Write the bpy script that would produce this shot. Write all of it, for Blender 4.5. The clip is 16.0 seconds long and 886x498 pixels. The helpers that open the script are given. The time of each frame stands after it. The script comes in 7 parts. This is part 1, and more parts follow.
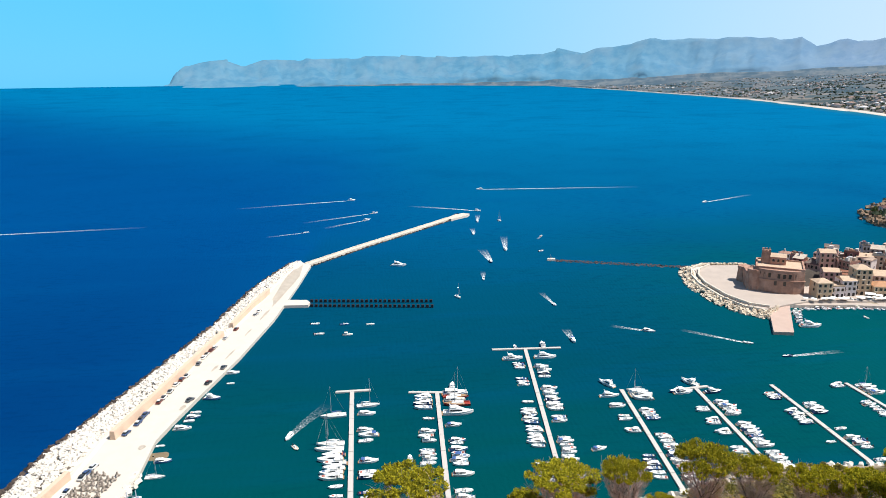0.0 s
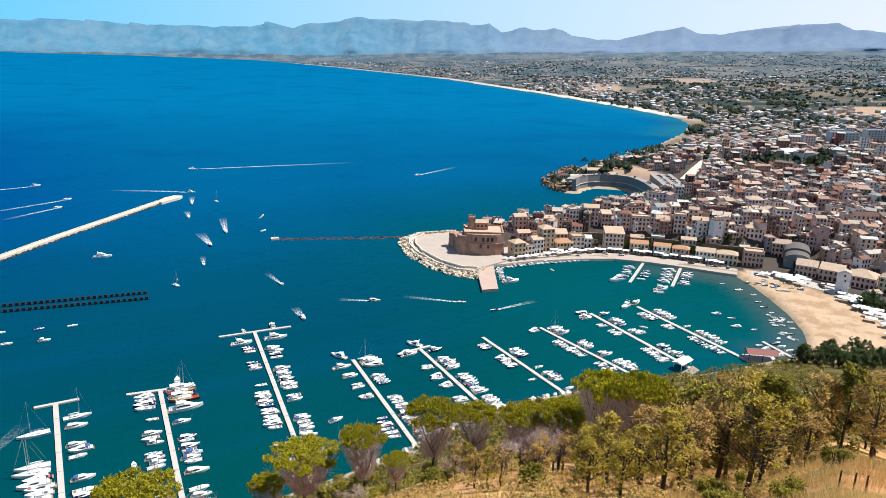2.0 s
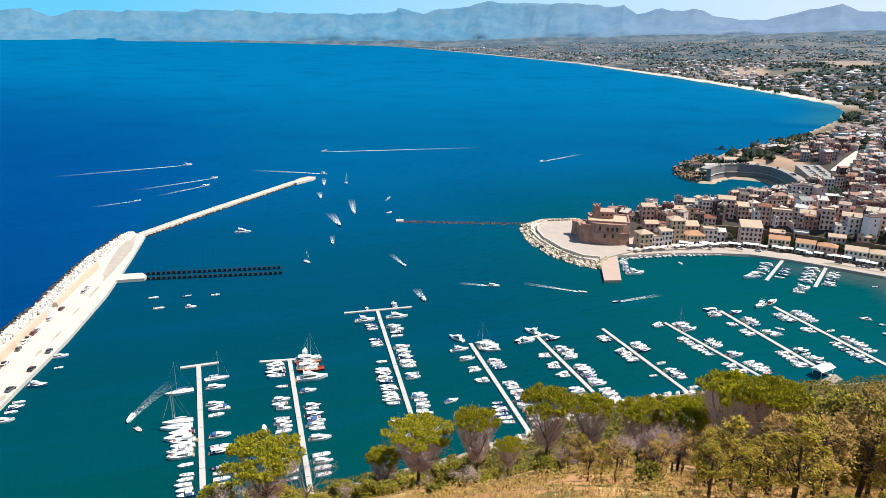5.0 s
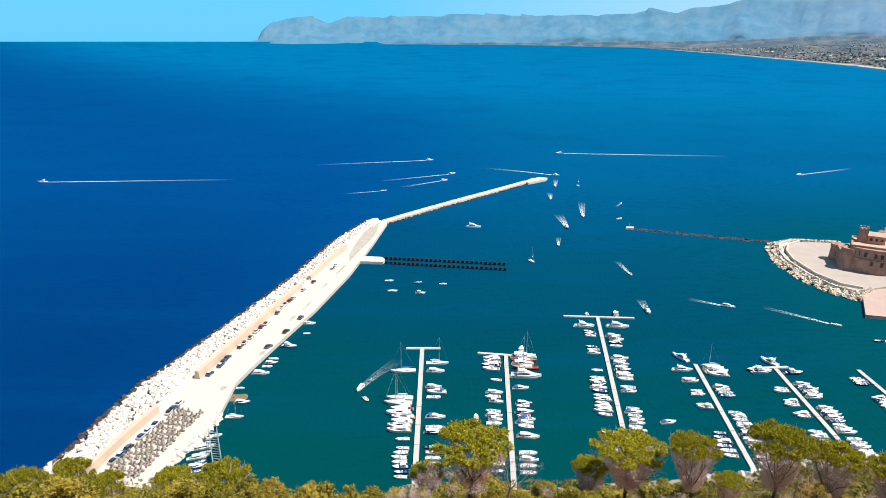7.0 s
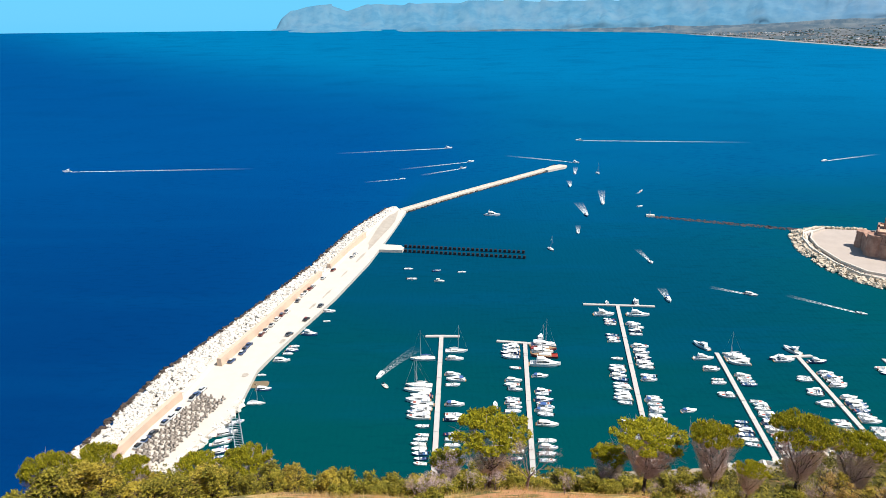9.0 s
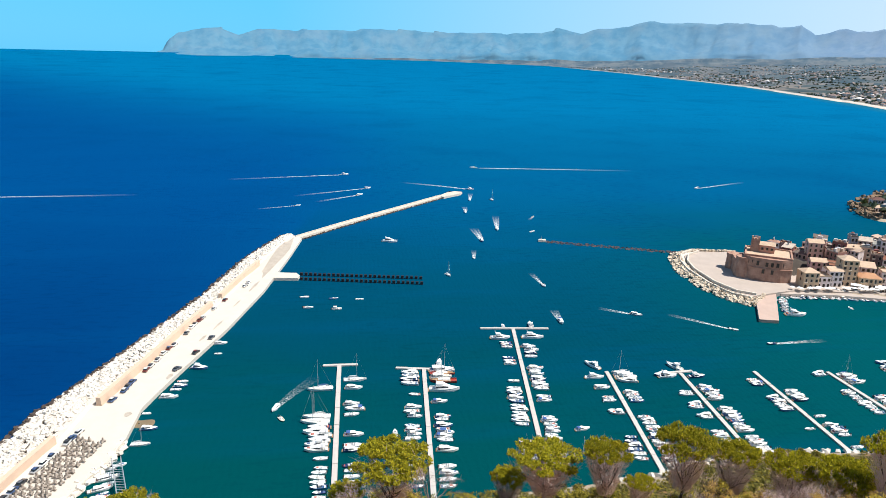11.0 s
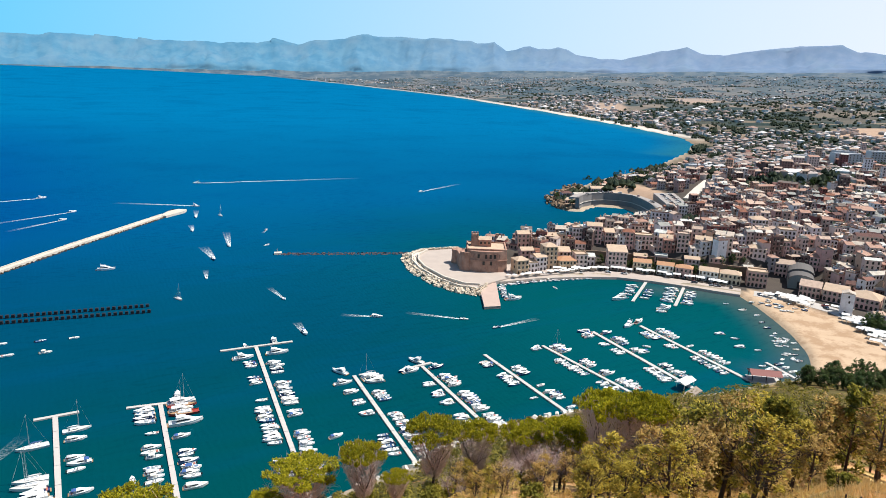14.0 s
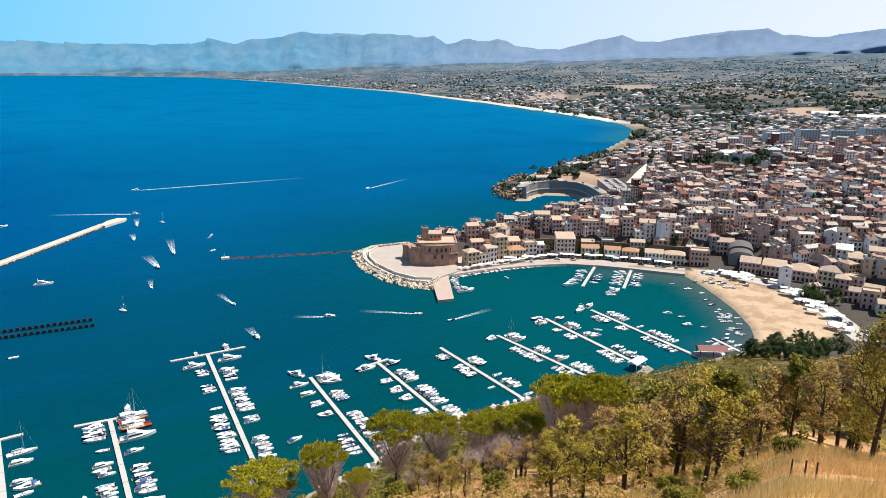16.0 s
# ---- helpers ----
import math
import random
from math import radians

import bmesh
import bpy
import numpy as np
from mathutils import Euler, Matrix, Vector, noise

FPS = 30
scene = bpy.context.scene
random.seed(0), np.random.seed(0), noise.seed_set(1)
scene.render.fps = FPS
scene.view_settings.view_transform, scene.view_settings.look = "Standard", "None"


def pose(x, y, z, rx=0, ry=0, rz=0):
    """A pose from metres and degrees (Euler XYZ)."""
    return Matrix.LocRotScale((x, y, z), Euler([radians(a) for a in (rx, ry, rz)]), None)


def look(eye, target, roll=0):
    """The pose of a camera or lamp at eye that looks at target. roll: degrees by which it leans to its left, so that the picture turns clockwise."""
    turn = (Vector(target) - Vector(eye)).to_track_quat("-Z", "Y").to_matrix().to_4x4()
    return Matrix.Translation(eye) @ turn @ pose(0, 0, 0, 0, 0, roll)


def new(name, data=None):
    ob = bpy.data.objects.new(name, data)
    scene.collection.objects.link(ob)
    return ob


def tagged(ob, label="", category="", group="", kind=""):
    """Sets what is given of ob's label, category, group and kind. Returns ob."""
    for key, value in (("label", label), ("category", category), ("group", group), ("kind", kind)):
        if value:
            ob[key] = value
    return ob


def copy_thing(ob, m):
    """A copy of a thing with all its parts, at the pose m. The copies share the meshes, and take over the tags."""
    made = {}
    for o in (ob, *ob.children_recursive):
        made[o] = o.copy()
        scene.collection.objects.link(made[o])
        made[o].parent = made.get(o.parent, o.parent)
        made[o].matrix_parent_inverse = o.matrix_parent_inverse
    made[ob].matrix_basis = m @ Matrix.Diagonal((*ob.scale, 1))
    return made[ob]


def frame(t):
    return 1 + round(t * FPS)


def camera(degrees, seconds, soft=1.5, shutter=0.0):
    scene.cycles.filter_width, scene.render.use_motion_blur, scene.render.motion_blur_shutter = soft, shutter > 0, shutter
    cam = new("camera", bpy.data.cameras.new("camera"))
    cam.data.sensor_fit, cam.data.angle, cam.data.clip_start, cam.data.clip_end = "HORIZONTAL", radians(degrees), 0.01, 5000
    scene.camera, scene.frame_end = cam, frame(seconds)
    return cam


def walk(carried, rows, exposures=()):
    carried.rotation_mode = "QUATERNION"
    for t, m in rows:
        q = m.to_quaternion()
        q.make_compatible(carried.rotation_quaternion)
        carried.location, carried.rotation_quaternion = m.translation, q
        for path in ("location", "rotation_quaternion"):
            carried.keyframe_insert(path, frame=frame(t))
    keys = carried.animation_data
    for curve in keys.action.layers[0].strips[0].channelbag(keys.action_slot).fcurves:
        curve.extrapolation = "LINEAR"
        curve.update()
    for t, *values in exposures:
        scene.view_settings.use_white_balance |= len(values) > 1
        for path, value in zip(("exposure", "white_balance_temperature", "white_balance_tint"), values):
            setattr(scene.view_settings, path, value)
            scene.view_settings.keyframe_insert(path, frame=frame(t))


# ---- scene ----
cam = camera(66.32, 16.0, soft=0.6)
EYE = 130.0  # height of the belvedere's eye over the sea
# seconds, tilt, lean, turn: the camera is turned by hand on one spot
PATH = [
    (0.0, 75.90, 0.69, -6.73),
    (0.5, 76.92, -0.68, -10.82),
    (1.0, 75.14, -1.50, -18.88),
    (1.5, 74.70, -1.79, -25.66),
    (2.0, 74.13, -1.46, -29.95),
    (2.5, 73.75, -0.45, -30.18),
    (3.0, 73.14, 0.06, -28.46),
    (3.2, 73.40, -0.80, -25.48),
    (5.3, 72.84, -0.67, -17.52),
    (5.5, 73.21, -0.66, -15.48),
    (6.0, 73.44, -0.45, -9.39),
    (6.5, 72.94, -0.04, -3.62),
    (7.0, 72.72, -0.12, 0.04),
    (7.5, 71.77, -0.08, 0.39),
    (8.0, 71.61, 0.58, 1.83),
    (10.3, 73.07, -0.69, -1.78),
    (10.5, 73.84, -1.10, -3.70),
    (11.0, 74.01, -1.33, -6.96),
    (11.5, 74.17, -1.83, -11.66),
    (12.0, 74.90, -2.79, -20.48),
    (12.5, 75.04, -2.50, -24.63),
    (13.0, 74.99, -2.58, -27.08),
    (13.5, 75.01, -2.06, -28.93),
    (14.0, 75.51, -2.04, -29.54),
    (14.5, 75.83, -2.34, -30.59),
    (15.0, 75.42, -2.60, -31.81),
    (15.5, 75.43, -1.76, -36.54),
    (16.0, 75.15, -0.16, -34.34),
]
walk(cam, [(t, pose(0, 0, EYE, rx, ry, rz)) for t, rx, ry, rz in PATH])

# ---- sky, sun ----
SUN_AZ, SUN_EL = 106.0, 60.0
world = bpy.data.worlds.new("sky")
scene.world = world
world.use_nodes = True
wn = world.node_tree
sky = wn.nodes.new("ShaderNodeTexSky")
sky.sky_type = "NISHITA"
sky.sun_disc = False
sky.sun_elevation, sky.sun_rotation = radians(SUN_EL), radians(SUN_AZ)
sky.altitude, sky.air_density, sky.dust_density, sky.ozone_density = 0.0, 1.0, 0.4, 1.5
tone = wn.nodes.new("ShaderNodeMix")  # summer haze over the clear sky
tone.data_type = "RGBA"
height = wn.nodes.new("ShaderNodeSeparateXYZ")  # the haze thins out with height
thin = wn.nodes.new("ShaderNodeMapRange")
for k_, v_ in (("From Min", 0.10), ("From Max", 0.36), ("To Min", 0.88), ("To Max", 0.05)):
    thin.inputs[k_].default_value = v_
wn.links.new(height.outputs["Z"], thin.inputs["Value"])
wn.links.new(thin.outputs["Result"], tone.inputs[0])
# the haze is whiter towards the sun's side and bluer away from it
lie_ = wn.nodes.new("ShaderNodeVectorMath")
lie_.operation = "DOT_PRODUCT"
lie_.inputs[1].default_value = (math.sin(radians(SUN_AZ + 12)), math.cos(radians(SUN_AZ + 12)), 0.25)
gaze = wn.nodes.new("ShaderNodeTexCoord").outputs["Generated"]
wn.links.new(gaze, height.inputs[0])
wn.links.new(gaze, lie_.inputs[0])
side = wn.nodes.new("ShaderNodeMapRange")
side.inputs["From Min"].default_value, side.inputs["From Max"].default_value = -0.55, 0.74
wn.links.new(lie_.outputs["Value"], side.inputs["Value"])
haze = wn.nodes.new("ShaderNodeMix")
haze.data_type = "RGBA"
haze.inputs[6].default_value, haze.inputs[7].default_value = (0.99, 6.5, 10.9, 1.0), (9.7, 9.9, 11.3, 1.0)
wn.links.new(side.outputs["Result"], haze.inputs[0])
wn.links.new(haze.outputs[2], tone.inputs[7])
wn.links.new(sky.outputs["Color"], tone.inputs[6])
wn.links.new(tone.outputs[2], wn.nodes["Background"].inputs["Color"])
wn.nodes["Background"].inputs["Strength"].default_value = 0.075
sun = new("sun", bpy.data.lights.new("sun", "SUN"))
sun.data.energy, sun.data.angle, sun.data.color = 5.0, radians(0.55), (1.0, 0.95, 0.87)
a_, e_ = radians(SUN_AZ), radians(SUN_EL)
sun.matrix_world = look((600 * math.sin(a_) * math.cos(e_), 600 * math.cos(a_) * math.cos(e_), 600 * math.sin(e_)), (0, 0, 0))
scene.view_settings.exposure = 0.41


# ---- materials ----
class Mat:
    """A node material in the making."""

    def __init__(self, name, rough=0.8, metal=0.0, spec=0.5):
        self.m = bpy.data.materials.new(name)
        self.m.use_nodes = True
        self.t = self.m.node_tree
        self.b = self.t.nodes["Principled BSDF"]
        self.set("Roughness", rough), self.set("Metallic", metal), self.set("Specular IOR Level", spec)

    def set(self, key, v):
        s = self.b.inputs[key]
        if isinstance(v, bpy.types.NodeSocket):
            self.t.links.new(v, s)
        else:
            s.default_value = (*v, 1.0) if isinstance(v, tuple) and len(v) == 3 else v

    def node(self, kind, **inputs):
        n = self.t.nodes.new(kind)
        for k, v in inputs.items():
            self.plug(n.inputs[k.replace("_", " ")], v)
        return n

    def plug(self, s, v):
        if isinstance(v, bpy.types.NodeSocket):
            self.t.links.new(v, s)
        else:
            s.default_value = (*v, 1.0) if isinstance(v, tuple) and len(v) == 3 and s.type == "RGBA" else v

    def pos(self):
        return self.node("ShaderNodeNewGeometry").outputs["Position"]

    def obj(self):
        return self.node("ShaderNodeTexCoord").outputs["Object"]

    def noise(self, at, scale, detail=4.0, rough=0.55):
        return self.node("ShaderNodeTexNoise", Vector=at, Scale=scale, Detail=detail, Roughness=rough).outputs["Fac"]

    def voronoi(self, at, scale, out="Distance", feature="F1"):
        n = self.node("ShaderNodeTexVoronoi", Vector=at, Scale=scale)
        n.feature = feature
        return n.outputs[out]

    def ramp(self, fac, lo, hi):
        n = self.node("ShaderNodeMapRange", Value=fac)
        n.interpolation_type = "SMOOTHSTEP"
        n.inputs["From Min"].default_value, n.inputs["From Max"].default_value = lo, hi
        return n.outputs["Result"]

    def mix(self, fac, a, b, blend="MIX"):
        n = self.t.nodes.new("ShaderNodeMix")
        n.data_type, n.blend_type = "RGBA", blend
        self.plug(n.inputs[0], fac), self.plug(n.inputs[6], a), self.plug(n.inputs[7], b)
        return n.outputs[2]

    def math(self, op, a, b=0.0):
        n = self.t.nodes.new("ShaderNodeMath")
        n.operation = op
        self.plug(n.inputs[0], a), self.plug(n.inputs[1], b)
        return n.outputs[0]

    def attr(self, name):
        n = self.t.nodes.new("ShaderNodeAttribute")
        n.attribute_name = name
        return n.outputs["Fac"]

    def island(self):
        return self.node("ShaderNodeNewGeometry").outputs["Random Per Island"]

    def rand(self):
        return self.node("ShaderNodeObjectInfo").outputs["Random"]

    def pick(self, fac, colours):
        """One of several colours, by a random number."""
        n = self.t.nodes.new("ShaderNodeValToRGB")
        n.color_ramp.interpolation = "CONSTANT"
        el = n.color_ramp.elements
        while len(el) < len(colours):
            el.new(0.5)
        for i, c in enumerate(colours):
            el[i].position, el[i].color = i / len(colours), (*c, 1.0)
        self.plug(n.inputs["Fac"], fac)
        return n.outputs["Color"]

    def bump(self, height, strength=0.3, distance=0.1):
        n = self.node("ShaderNodeBump", Height=height, Strength=strength, Distance=distance)
        self.set("Normal", n.outputs["Normal"])


def plain(name, colour, rough=0.7, metal=0.0, vary=0.12, scale=3.0, bump=0.15, spec=0.4):
    """A surface of one colour with fine grain and larger, faint stains."""
    m = Mat(name, rough, metal, spec)
    at = m.obj()
    g, s = m.noise(at, scale * 6), m.noise(at, scale * 0.4)
    dark = tuple(c * (1 - 2.2 * vary) for c in colour)
    lite = tuple(min(1.0, c * (1 + vary)) for c in colour)
    m.set("Base Color", m.mix(m.math("ADD", m.math("MULTIPLY", g, 0.5), m.math("MULTIPLY", s, 0.5)), dark, lite))
    m.bump(g, bump, 0.02)
    return m.m


# the sea: turbid green inside the harbour, deep blue outside
def sea_material():
    m = Mat("sea_water", 0.3, 0.0, 0.012)
    at = m.pos()
    xyz = m.node("ShaderNodeSeparateXYZ", Vector=at)
    x, y = xyz.outputs["X"], xyz.outputs["Y"]
    wob = m.math("MULTIPLY", m.math("SUBTRACT", m.noise(at, 0.012, 3), 0.5), 90.0)
    inside = m.math("MULTIPLY", m.ramp(m.math("ADD", y, wob), 680.0, 240.0), m.ramp(m.math("SUBTRACT", x, m.math("MULTIPLY", y, 0.165)), -137.0, -122.0))
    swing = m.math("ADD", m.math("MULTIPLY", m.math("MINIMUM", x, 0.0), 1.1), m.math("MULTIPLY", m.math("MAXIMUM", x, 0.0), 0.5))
    # lighter colour far off stands in for the sky's reflection
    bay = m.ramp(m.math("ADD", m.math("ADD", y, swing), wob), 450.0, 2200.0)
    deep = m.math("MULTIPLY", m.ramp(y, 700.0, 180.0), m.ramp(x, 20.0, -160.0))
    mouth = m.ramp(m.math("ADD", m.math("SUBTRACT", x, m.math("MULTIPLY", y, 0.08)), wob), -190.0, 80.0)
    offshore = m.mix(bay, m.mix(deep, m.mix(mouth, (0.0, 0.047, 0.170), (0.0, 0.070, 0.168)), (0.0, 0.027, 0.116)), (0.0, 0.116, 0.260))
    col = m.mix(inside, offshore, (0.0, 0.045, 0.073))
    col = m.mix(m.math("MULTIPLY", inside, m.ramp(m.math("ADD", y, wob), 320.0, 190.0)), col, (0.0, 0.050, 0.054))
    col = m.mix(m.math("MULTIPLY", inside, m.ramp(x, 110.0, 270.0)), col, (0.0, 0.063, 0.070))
    shoal = m.attr("shoal")
    col = m.mix(shoal, col, m.mix(inside, (0.02, 0.13, 0.15), (0.05, 0.078, 0.075)))
    weed = m.math("MULTIPLY", m.ramp(m.noise(at, 0.006, 5), 0.50, 0.68), m.ramp(y, 300.0, 700.0))
    col = m.mix(m.math("MULTIPLY", weed, 0.2), col, (0.0, 0.03, 0.11))
    streak = m.node("ShaderNodeMapping", Vector=at)
    streak.inputs["Scale"].default_value = (0.004, 0.03, 1)
    st = m.ramp(m.noise(streak.outputs["Vector"], 1.0, 5), 0.45, 0.75)
    col = m.mix(m.math("MULTIPLY", st, 0.15), col, (0.0, 0.065, 0.20))
    ripple = m.node("ShaderNodeMapping", Vector=at)
    ripple.inputs["Rotation"].default_value, ripple.inputs["Scale"].default_value = (0, 0, 0.35), (0.10, 0.36, 1)
    rp = m.math("MULTIPLY", m.ramp(m.noise(ripple.outputs["Vector"], 1.0, 4, 0.6), 0.48, 0.66), m.ramp(m.noise(at, 0.01, 3), 0.35, 0.6))
    # shade of the ripples is painted in as darker colour
    col = m.mix(m.math("MULTIPLY", rp, 0.30), col, m.mix(inside, (0.0, 0.018, 0.085), (0.0, 0.030, 0.040)))
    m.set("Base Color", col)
    w1 = m.node("ShaderNodeTexWave", Vector=at, Scale=0.11, Distortion=7.0, Detail=3.0)
    w1.inputs["Detail Scale"].default_value = 1.2
    chop = m.noise(at, 0.6, 5, 0.6)
    h = m.math("ADD", m.math("MULTIPLY", w1.outputs["Fac"], 0.25), chop)
    m.set("Specular IOR Level", 0.0)
    m.bump(h, 0.35, 0.35)
    shine = m.node("ShaderNodeBsdfGlossy", Color=(0.10, 0.60, 1.0), Roughness=0.22)
    both = m.node("ShaderNodeMixShader", Fac=0.035)
    m.t.links.new(m.b.inputs["Normal"].links[0].from_socket, shine.inputs["Normal"])
    m.t.links.new(m.b.outputs[0], both.inputs[1])
    m.t.links.new(shine.outputs[0], both.inputs[2])
    m.t.links.new(both.outputs[0], m.t.nodes["Material Output"].inputs["Surface"])
    return m.m


def ground_material():
    m = Mat("ground_cover", 0.95, 0.0, 0.1)
    at = m.pos()
    n1, n2, n3 = m.noise(at, 0.9, 6, 0.65), m.noise(at, 0.12, 5), m.noise(at, 4.0, 4)
    dry = m.mix(m.ramp(n1, 0.35, 0.7), (0.46, 0.29, 0.10), (0.74, 0.52, 0.22))
    soil = m.mix(n3, (0.40, 0.17, 0.075), (0.66, 0.36, 0.18))
    hill = m.mix(m.ramp(n2, 0.38, 0.56), dry, soil)
    hill = m.mix(m.ramp(m.noise(at, 0.30, 4), 0.50, 0.60), hill, (0.15, 0.13, 0.04))
    flat = m.node("ShaderNodeVectorMath", Vector=at)
    flat.operation = "MULTIPLY"
    flat.inputs[1].default_value = (1.0, 1.0, 0.0)
    reach = m.t.nodes.new("ShaderNodeVectorMath")
    reach.operation = "LENGTH"
    m.plug(reach.inputs[0], flat.outputs["Vector"])
    scrub = m.mix(n1, (0.035, 0.036, 0.012), (0.17, 0.13, 0.045))
    hill = m.mix(m.math("MULTIPLY", m.ramp(reach.outputs["Value"], 60.0, 84.0), m.ramp(m.noise(at, 0.16, 5, 0.65), 0.28, 0.48)), hill, scrub)
    field = m.mix(m.ramp(m.noise(at, 0.006, 4), 0.35, 0.65), (0.014, 0.028, 0.025), (0.055, 0.060, 0.046))
    patch = m.node("ShaderNodeTexVoronoi", Vector=at, Scale=0.011)
    field = m.mix(0.6, field, m.mix(m.ramp(m.node("ShaderNodeSeparateColor", Color=patch.outputs["Color"]).outputs[0], 0.35, 1.0), (0.016, 0.032, 0.025), (0.36, 0.26, 0.18)))
    field = m.mix(m.attr("earth"), field, m.mix(n2, (0.34, 0.22, 0.15), (0.50, 0.36, 0.26)))
    # town ground painted dark to stand in for shade between the houses
    urban = m.mix(n2, (0.045, 0.04, 0.036), (0.11, 0.092, 0.078))
    strand = m.mix(n2, (0.58, 0.50, 0.42), (0.74, 0.68, 0.60))
    sand = m.mix(m.math("ADD", m.math("MULTIPLY", n3, 0.4), m.math("MULTIPLY", n2, 0.6)), (0.40, 0.275, 0.175), (0.58, 0.44, 0.31))
    sand = m.mix(m.math("MULTIPLY", m.ramp(m.noise(at, 0.07, 6, 0.75), 0.47, 0.60), 0.65), sand, (0.30, 0.185, 0.105))
    rock = m.mix(n1, (0.26, 0.20, 0.14), (0.50, 0.43, 0.33))
    # blue-grey of distant haze, painted over the ground colour
    haze_tone = m.mix(m.ramp(m.noise(at, 0.012, 6, 0.65), 0.42, 0.60), (0.060, 0.105, 0.150), (0.130, 0.165, 0.195))
    col = m.mix(m.attr("hill"), field, hill)
    col = m.mix(m.math("MULTIPLY", m.attr("urban"), m.math("SUBTRACT", 1.0, m.attr("earth"))), col, urban)
    col = m.mix(m.attr("rock"), col, rock)
    col = m.mix(m.attr("sand"), col, sand)
    col = m.mix(m.attr("strand"), col, strand)
    col = m.mix(m.attr("far"), col, haze_tone)
    m.set("Base Color", col)
    m.bump(m.math("ADD", n1, m.math("MULTIPLY", n3, 0.5)), 0.6, 0.25)
    lie = m.t.nodes.new("ShaderNodeMix")  # far normals turned up, as drawn-in slopes would fall dark
    lie.data_type = "VECTOR"
    m.plug(lie.inputs[0], m.math("MINIMUM", m.math("MULTIPLY", m.attr("far"), 1.3), 0.9))
    m.plug(lie.inputs[4], m.b.inputs["Normal"].links[0].from_socket)
    lie.inputs[5].default_value = (0.0, 0.0, 1.0)
    m.set("Normal", lie.outputs[1])
    return m.m


def mountain_material():
    m = Mat("haze_tinted_limestone", 1.0, 0.0, 0.0)
    at = m.pos()
    xyz = m.node("ShaderNodeSeparateXYZ", Vector=at)
    # aerial haze is painted into these colours: bluer left, more lilac right
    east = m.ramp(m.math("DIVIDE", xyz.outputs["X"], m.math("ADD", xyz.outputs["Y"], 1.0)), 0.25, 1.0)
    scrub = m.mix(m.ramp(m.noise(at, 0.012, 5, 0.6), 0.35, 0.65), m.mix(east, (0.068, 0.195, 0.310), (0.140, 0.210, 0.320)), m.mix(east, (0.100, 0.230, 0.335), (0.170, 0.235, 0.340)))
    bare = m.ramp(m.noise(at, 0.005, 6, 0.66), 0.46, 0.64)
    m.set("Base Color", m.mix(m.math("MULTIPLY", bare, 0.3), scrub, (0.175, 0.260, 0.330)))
    lie = m.t.nodes.new("ShaderNodeMix")  # normals turned up to even the light, standing in for haze
    lie.data_type = "VECTOR"
    lie.inputs[0].default_value = 0.7
    m.plug(lie.inputs[4], m.node("ShaderNodeNewGeometry").outputs["Normal"])
    lie.inputs[5].default_value = (0.0, 0.0, 1.0)
    m.set("Normal", lie.outputs[1])
    return m.m


SEA, GROUND = sea_material(), ground_material()
CONCRETE = plain("pale_concrete", (0.60, 0.55, 0.48), 0.85, vary=0.1, scale=0.6)
WALLSTONE = plain("parapet_plaster", (0.66, 0.485, 0.365), 0.85, vary=0.12, scale=0.5)
RUBBLE = plain("limestone_blocks", (0.64, 0.58, 0.50), 0.9, vary=0.28, scale=0.8, bump=0.5)
DARKCONC = plain("weathered_concrete", (0.012, 0.014, 0.022), 0.9, vary=0.15, scale=1.0)
PONTOON = plain("grey_decking", (0.50, 0.47, 0.44), 0.8, vary=0.1, scale=1.0)
PAVING = plain("pale_paving", (0.46, 0.39, 0.34), 0.85, vary=0.16, scale=0.3)


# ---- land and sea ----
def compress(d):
    """Country past 1.5 km is drawn in along the camera's sight lines to fit its view, so that 25 km lie within 5 km."""
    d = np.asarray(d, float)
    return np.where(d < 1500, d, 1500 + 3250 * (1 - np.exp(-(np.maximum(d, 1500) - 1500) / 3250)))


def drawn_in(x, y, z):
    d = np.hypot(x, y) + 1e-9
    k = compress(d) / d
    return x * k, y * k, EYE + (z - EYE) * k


def sstep(lo, hi, v):
    t = np.clip((np.asarray(v, float) - lo) / (hi - lo), 0, 1)
    return t * t * (3 - 2 * t)


LATTICE = np.random.RandomState(7).rand(256, 256)


def grain(x, y, cell, octaves=4):
    """Fractal value noise, 0 to 1."""
    x, y = np.asarray(x, float), np.asarray(y, float)
    total, amp, norm = 0.0, 1.0, 0.0
    for o in range(octaves):
        u, v = x / cell * 2 ** o + 17.3 * o, y / cell * 2 ** o + 5.1 * o
        i, j = np.floor(u).astype(int), np.floor(v).astype(int)
        fu, fv = u - i, v - j
        fu, fv = fu * fu * (3 - 2 * fu), fv * fv * (3 - 2 * fv)
        g = lambda a, b: LATTICE[a % 256, b % 256]
        total = total + amp * ((g(i, j) * (1 - fu) + g(i + 1, j) * fu) * (1 - fv) + (g(i, j + 1) * (1 - fu) + g(i + 1, j + 1) * fu) * fv)
        norm, amp = norm + amp, amp * 0.5
    return total / norm


# the coast, from the hill's foot round the harbour and the bay to the far cape
COAST = [(-900, -700), (-500, 0), (-240, 96), (-150, 128), (-126, 168), (-86, 170), (-60, 166), (-35, 167), (0, 168), (40, 171), (66, 174),
         (98, 180), (134, 189), (169, 187), (206, 177), (220, 168), (236, 166), (264, 168), (287, 165), (298, 168), (309, 174), (321, 184),
         (337, 203), (350, 223), (361, 242), (369, 260)]
QUAY = [(369, 260), (361, 271), (351, 287), (338, 305), (322, 321), (303, 330), (272, 340), (242, 344)]
